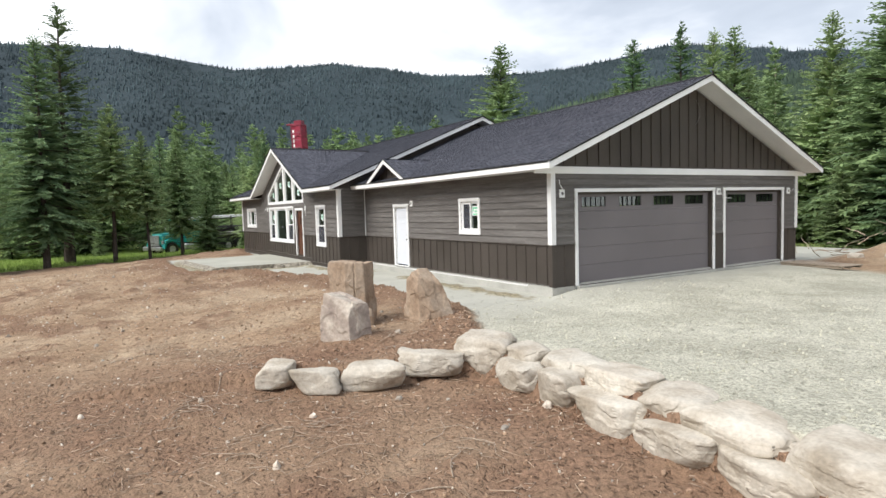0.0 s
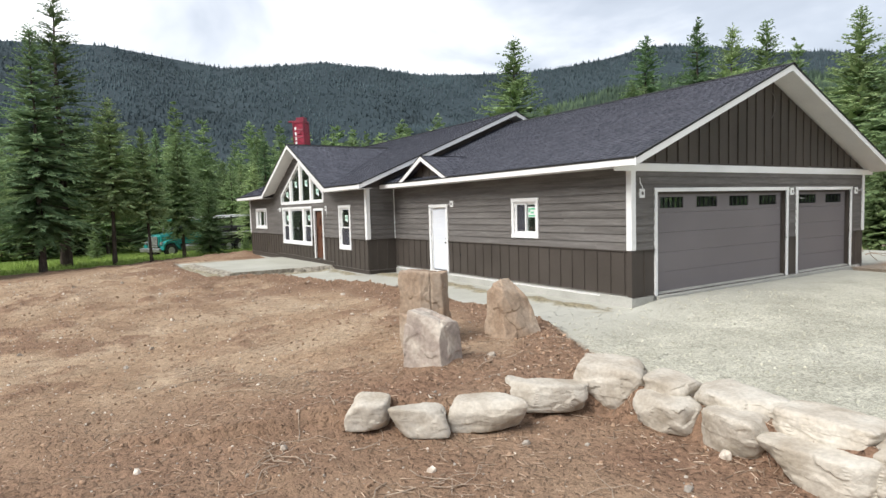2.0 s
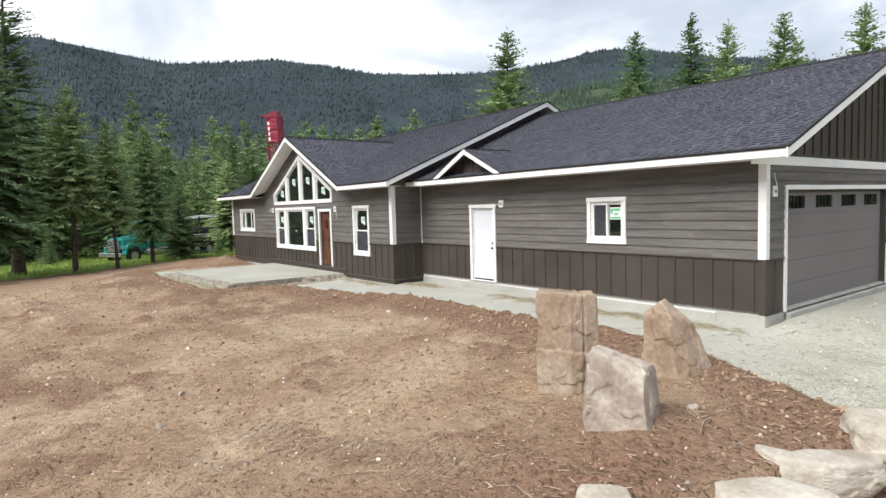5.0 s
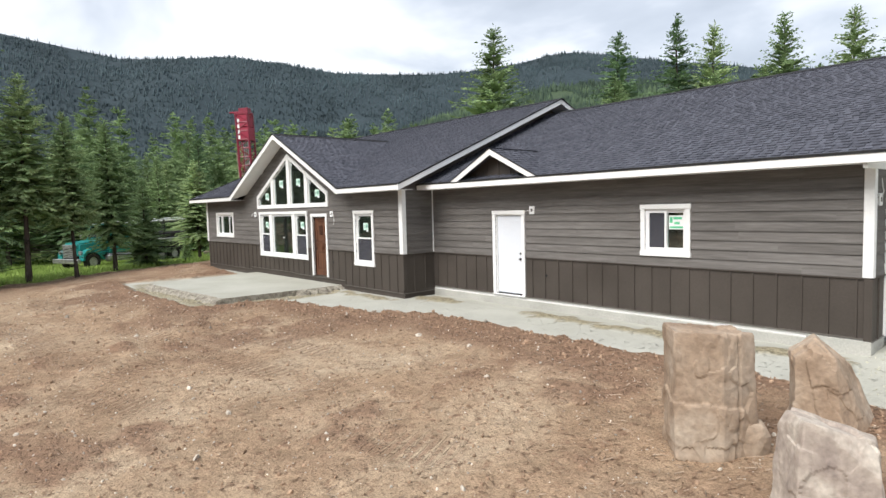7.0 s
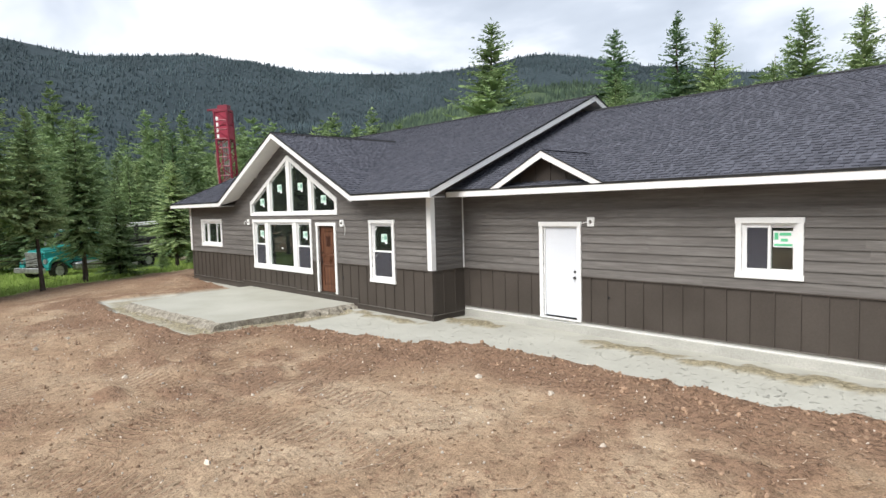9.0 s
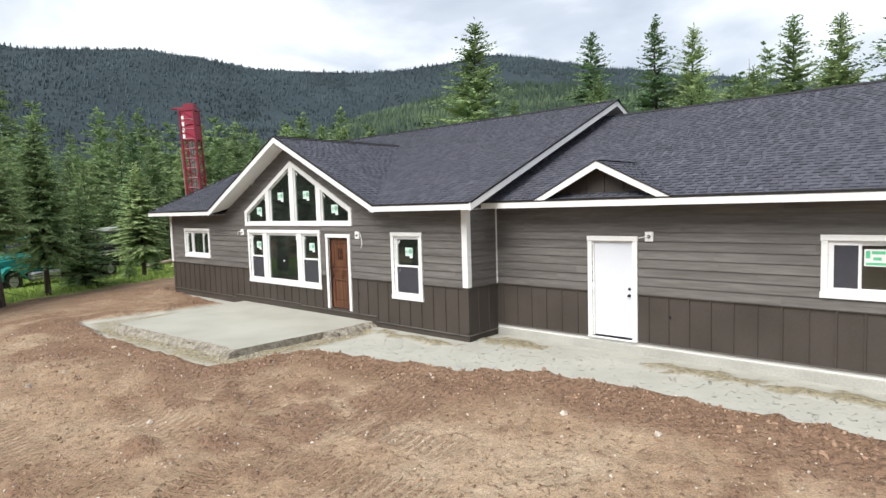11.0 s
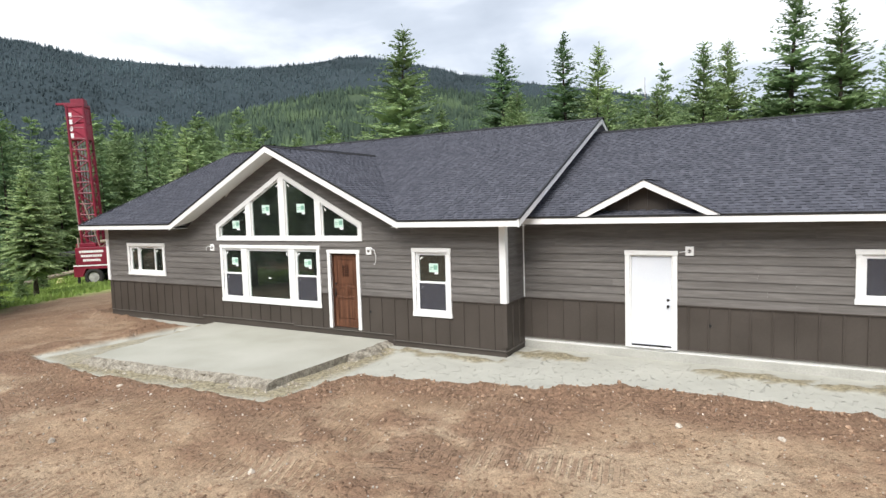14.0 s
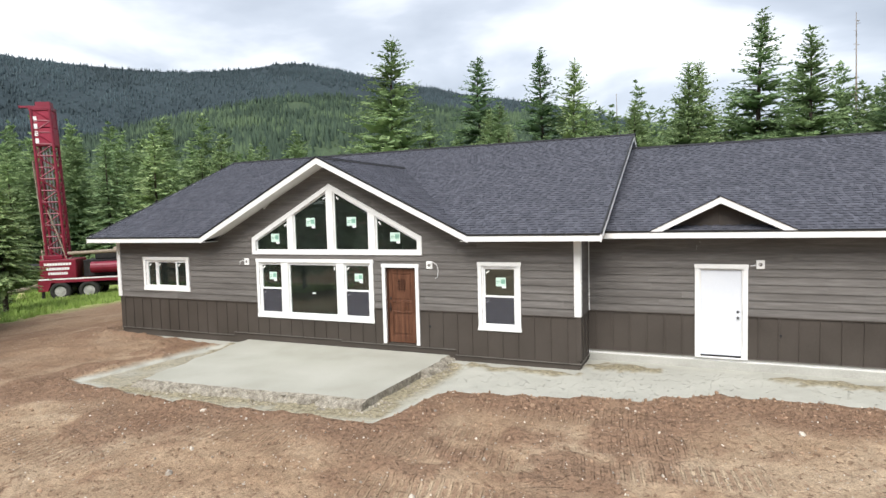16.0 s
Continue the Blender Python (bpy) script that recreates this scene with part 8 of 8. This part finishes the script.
    part("crown_box", boxes(((-0.52, -0.46, -2.2), (0.56, 0.46, -1.15)), ((-0.52, -0.46, -1.1), (0.52, 0.46, -0.1)), m=lean, bevel=0.03), M["red_light"], mast, "red sheet-metal box at the mast's head")
    part("crown_frame", boxes(((-0.62, -0.5, -0.1), (0.58, 0.5, 0.1)), ((-0.3, -0.3, 0.1), (0.5, 0.3, 0.45)), ((-1.25, -0.1, 0.12), (-0.3, 0.1, 0.26)), m=lean, bevel=0.02), M["red"], mast, "crown block")
    for i in range(4):
        bm = bmesh.new()
        add_box(bm, (-0.46, -0.48, -2.05 + i * 0.44), (-0.24, -0.462, -1.76 + i * 0.44), lean)
        part("lettering_bar", fix(bm), M["vinyl"], mast, "white lettering bar")
    bm = bmesh.new()
    tube(bm, (-2.5, -0.9, 1.0), (-5.6, -1.1, 0.35), 0.13, n=10)
    part("discharge_pipe", fix(bm), M["old_wood"], rig, "pale discharge pipe from the tail")
    part("tail_shelf", boxes(((-3.65, -0.9, 1.95), (-2.45, 0.9, 2.2)), bevel=0.05), M["dark_frame"], rig)
    return rig


M["red_light"] = material("pinkish_red_paint", [(0.25, 0.02, 0.045), (0.32, 0.034, 0.062)], scale=1.5, fine=20, fine_amount=0.1, rough=0.5, bump=0.05)
rig = drill_rig()
rig.matrix_world = pose(-43.55, 10.15, -1.2, 0, 0, 40)


def teal_truck():
    """Long-nosed lorry with a pipe rack; its own -x end is the nose, the seen side faces -y."""
    tk = thing("truck", "teal long-nosed truck with a dark pipe rack body", "truck")
    P = lambda name, bm, mat, label="": part(name, bm, mat, tk, label)
    bm = bmesh.new()
    prism(bm, [(0.0, -0.8, 0.85), (1.9, -0.9, 0.85), (1.9, -0.9, 1.85), (0.1, -0.7, 1.7)], [(0.0, 0.8, 0.85), (1.9, 0.9, 0.85), (1.9, 0.9, 1.85), (0.1, 0.7, 1.7)])
    fix(bm)
    bmesh.ops.bevel(bm, geom=bm.edges[:], offset=0.1, segments=3, affect="EDGES")
    P("hood", bm, M["teal"], "teal long hood")
    P("grille", boxes(((-0.06, -0.55, 0.8), (0.02, 0.55, 1.62)), bevel=0.02), M["steel"], "chrome grille")
    P("bumper", boxes(((-0.35, -1.15, 0.45), (-0.12, 1.15, 0.75)), bevel=0.04), M["steel"], "chrome bumper")
    for y in (-0.98, 0.98):
        bm = bmesh.new()
        pts = [(0.02, 0.62), (0.06, 1.0), (0.3, 1.25), (0.65, 1.33), (1.05, 1.22), (1.3, 0.9), (1.55, 0.62), (1.45, 0.6), (1.15, 0.85), (0.95, 1.08), (0.65, 1.17), (0.35, 1.1), (0.18, 0.9), (0.14, 0.62)]
        prism(bm, [(x, y - 0.2, z) for x, z in pts], [(x, y + 0.2, z) for x, z in pts])
        P("fender", fix(bm), M["teal"], "teal front fender")
        bm = bmesh.new()
        tube(bm, (0.0, y * 0.92, 1.1), (0.12, y * 0.92, 1.1), 0.13, n=14)
        P("headlight", fix(bm), M["steel"], "round chrome headlight")
        P("tank", boxes(((1.75, y - 0.25, 0.42), (3.6, y + 0.25, 0.92)), bevel=0.12), M["steel"], "polished fuel tank and step")
    bm = bmesh.new()
    prism(bm, [(1.85, -1.05, 0.95), (3.55, -1.05, 0.95), (3.55, -1.05, 2.75), (2.3, -1.05, 2.75), (1.95, -1.05, 1.95)], [(1.85, 1.05, 0.95), (3.55, 1.05, 0.95), (3.55, 1.05, 2.75), (2.3, 1.05, 2.75), (1.95, 1.05, 1.95)])
    fix(bm)
    bmesh.ops.bevel(bm, geom=bm.edges[:], offset=0.06, segments=2, affect="EDGES")
    cab = P("cab", bm, M["teal"], "teal cab")
    for y in (-1.056, 1.056):
        bm = bmesh.new()
        prism(bm, [(2.15, y - 0.004, 1.95), (3.2, y - 0.004, 1.95), (3.2, y - 0.004, 2.55), (2.42, y - 0.004, 2.55)], [(2.15, y + 0.004, 1.95), (3.2, y + 0.004, 1.95), (3.2, y + 0.004, 2.55), (2.42, y + 0.004, 2.55)])
        part("window", fix(bm), M["black_glass"], cab, "dark cab window")
    bm = bmesh.new()
    prism(bm, [(1.93, -0.9, 2.0), (1.93, 0.9, 2.0), (2.27, 0.9, 2.66), (2.27, -0.9, 2.66)], [(1.9, -0.9, 2.01), (1.9, 0.9, 2.01), (2.24, 0.9, 2.68), (2.24, -0.9, 2.68)])
    part("windscreen", fix(bm), M["black_glass"], cab, "dark windscreen")
    P("visor", boxes(((1.9, -0.95, 2.72), (2.4, 0.95, 2.82)), bevel=0.02), M["teal"])
    P("chassis", boxes(((0.2, -0.45, 0.6), (8.7, 0.45, 0.9)), bevel=0.02), M["dark_frame"], "dark chassis rails")
    P("water_tank", boxes(((4.3, -1.05, 1.0), (8.6, 1.05, 2.15)), bevel=0.15), M["dark_frame"], "dark body under the rack")
    P("tool_box", boxes(((4.4, -1.12, 0.5), (6.2, -0.6, 0.98)), bevel=0.03), M["dark_frame"], "dark tool box under the body")
    for z, y in ((1.45, -1.15), (1.62, -1.15), (2.9, -0.9), (3.02, -0.6), (2.9, 0.9)):
        bm = bmesh.new()
        tube(bm, (2.4 if z > 2 else 4.0, y, z - (0.1 if z > 2 else 0.0)), (8.5 if z > 2 else 9.2, y, z + (0.1 if z > 2 else 0.05)), 0.055, n=8)
        P("rack_pipe", fix(bm), M["vinyl"] if z > 2 else M["rim"], "pale steel pipe on the rack")
    for x in (4.4, 6.4, 8.3):
        P("rack_post", boxes(((x - 0.05, -1.15, 0.9), (x + 0.05, -1.05, 3.0)), ((x - 0.05, 1.05, 0.9), (x + 0.05, 1.15, 3.0)), ((x - 0.05, -1.15, 2.78), (x + 0.05, 1.15, 2.84))), M["dark_frame"])
    for y in (-0.85, 0.85):
        P("mirror", boxes(((1.75, y * 1.45 - 0.05, 1.9), (1.82, y * 1.45 + 0.12, 2.4)), bevel=0.01), M["steel"], "chrome side mirror")
    bm = bmesh.new()
    tube(bm, (3.75, -0.9, 0.9), (3.75, -0.9, 3.2), 0.08, n=10)
    P("exhaust_stack", fix(bm), M["steel"], "upright chrome exhaust")
    for x in (0.72, 6.0, 7.2):
        for y in (-1.0, 1.0):
            wheel("wheel", tk, (x, y, 0.52), 0.52, 0.32)
    return tk


M["black_glass"] = material("dark_cab_glass", [(0.012, 0.014, 0.016), (0.02, 0.022, 0.024)], rough=0.08, bump=0.0, spec=0.5, rough_var=0.02)
tk = teal_truck()
tk.matrix_world = pose(-43.0, -4.4, -1.15, 0, 0, 117) @ Matrix.Diagonal((1.05, 1.05, 1.05, 1))

# low wooden pallet beside the garage
pal = thing("pallet", "weathered wooden pallet lying on the drive beside the garage", "pallet", (1.45, 9.5, height_at(1.45, 9.5)))
for y in (-0.42, 0.0, 0.42):
    part("runner", boxes(((-0.95, y - 0.05, 0.0), (0.95, y + 0.05, 0.07)), bevel=0.005), M["old_wood"], pal)
for k in range(9):
    x = -0.9 + k * 0.225
    part("slat", boxes(((x - 0.09, -0.5, 0.07), (x + 0.09, 0.5, 0.092)), bevel=0.004), M["old_wood"], pal)
pal.rotation_euler = (0, 0, radians(-8))

# shingle tabs at the garage eave, one by one
for quad, fs in LOOSE_TABS:
    me = bpy.data.meshes.new("shingle")
    me.from_pydata([tuple(p) for p in quad], [], fs)
    link("shingle", me, M["shingle_one"], ROOF)


def step_stool(x, y):
    z = height_at(x, y)
    st = thing("step_stool", "small yellow folding step stool on the grass", "stool", (x, y, z))
    for i, (zz, w) in enumerate(((0.25, 0.30), (0.48, 0.24))):
        part("step", boxes(((-w / 2, -0.1 + 0.08 * i, zz - 0.03), (w / 2, 0.1 + 0.08 * i, zz)), bevel=0.008), M["yellow"], st)
    for sx in (-1, 1):
        for sy, ty in ((-0.22, 0.05), (0.30, 0.12)):
            bm = bmesh.new()
            tube(bm, (sx * 0.19, sy, -0.02), (sx * 0.12, ty, 0.48), 0.016, n=6)
            part("leg", fix(bm), M["yellow"], st)


M["yellow"] = material("yellow_plastic", [(0.55, 0.50, 0.22), (0.66, 0.62, 0.34)], scale=3, rough=0.5, bump=0.05)
step_stool(-46.4, 7.5)
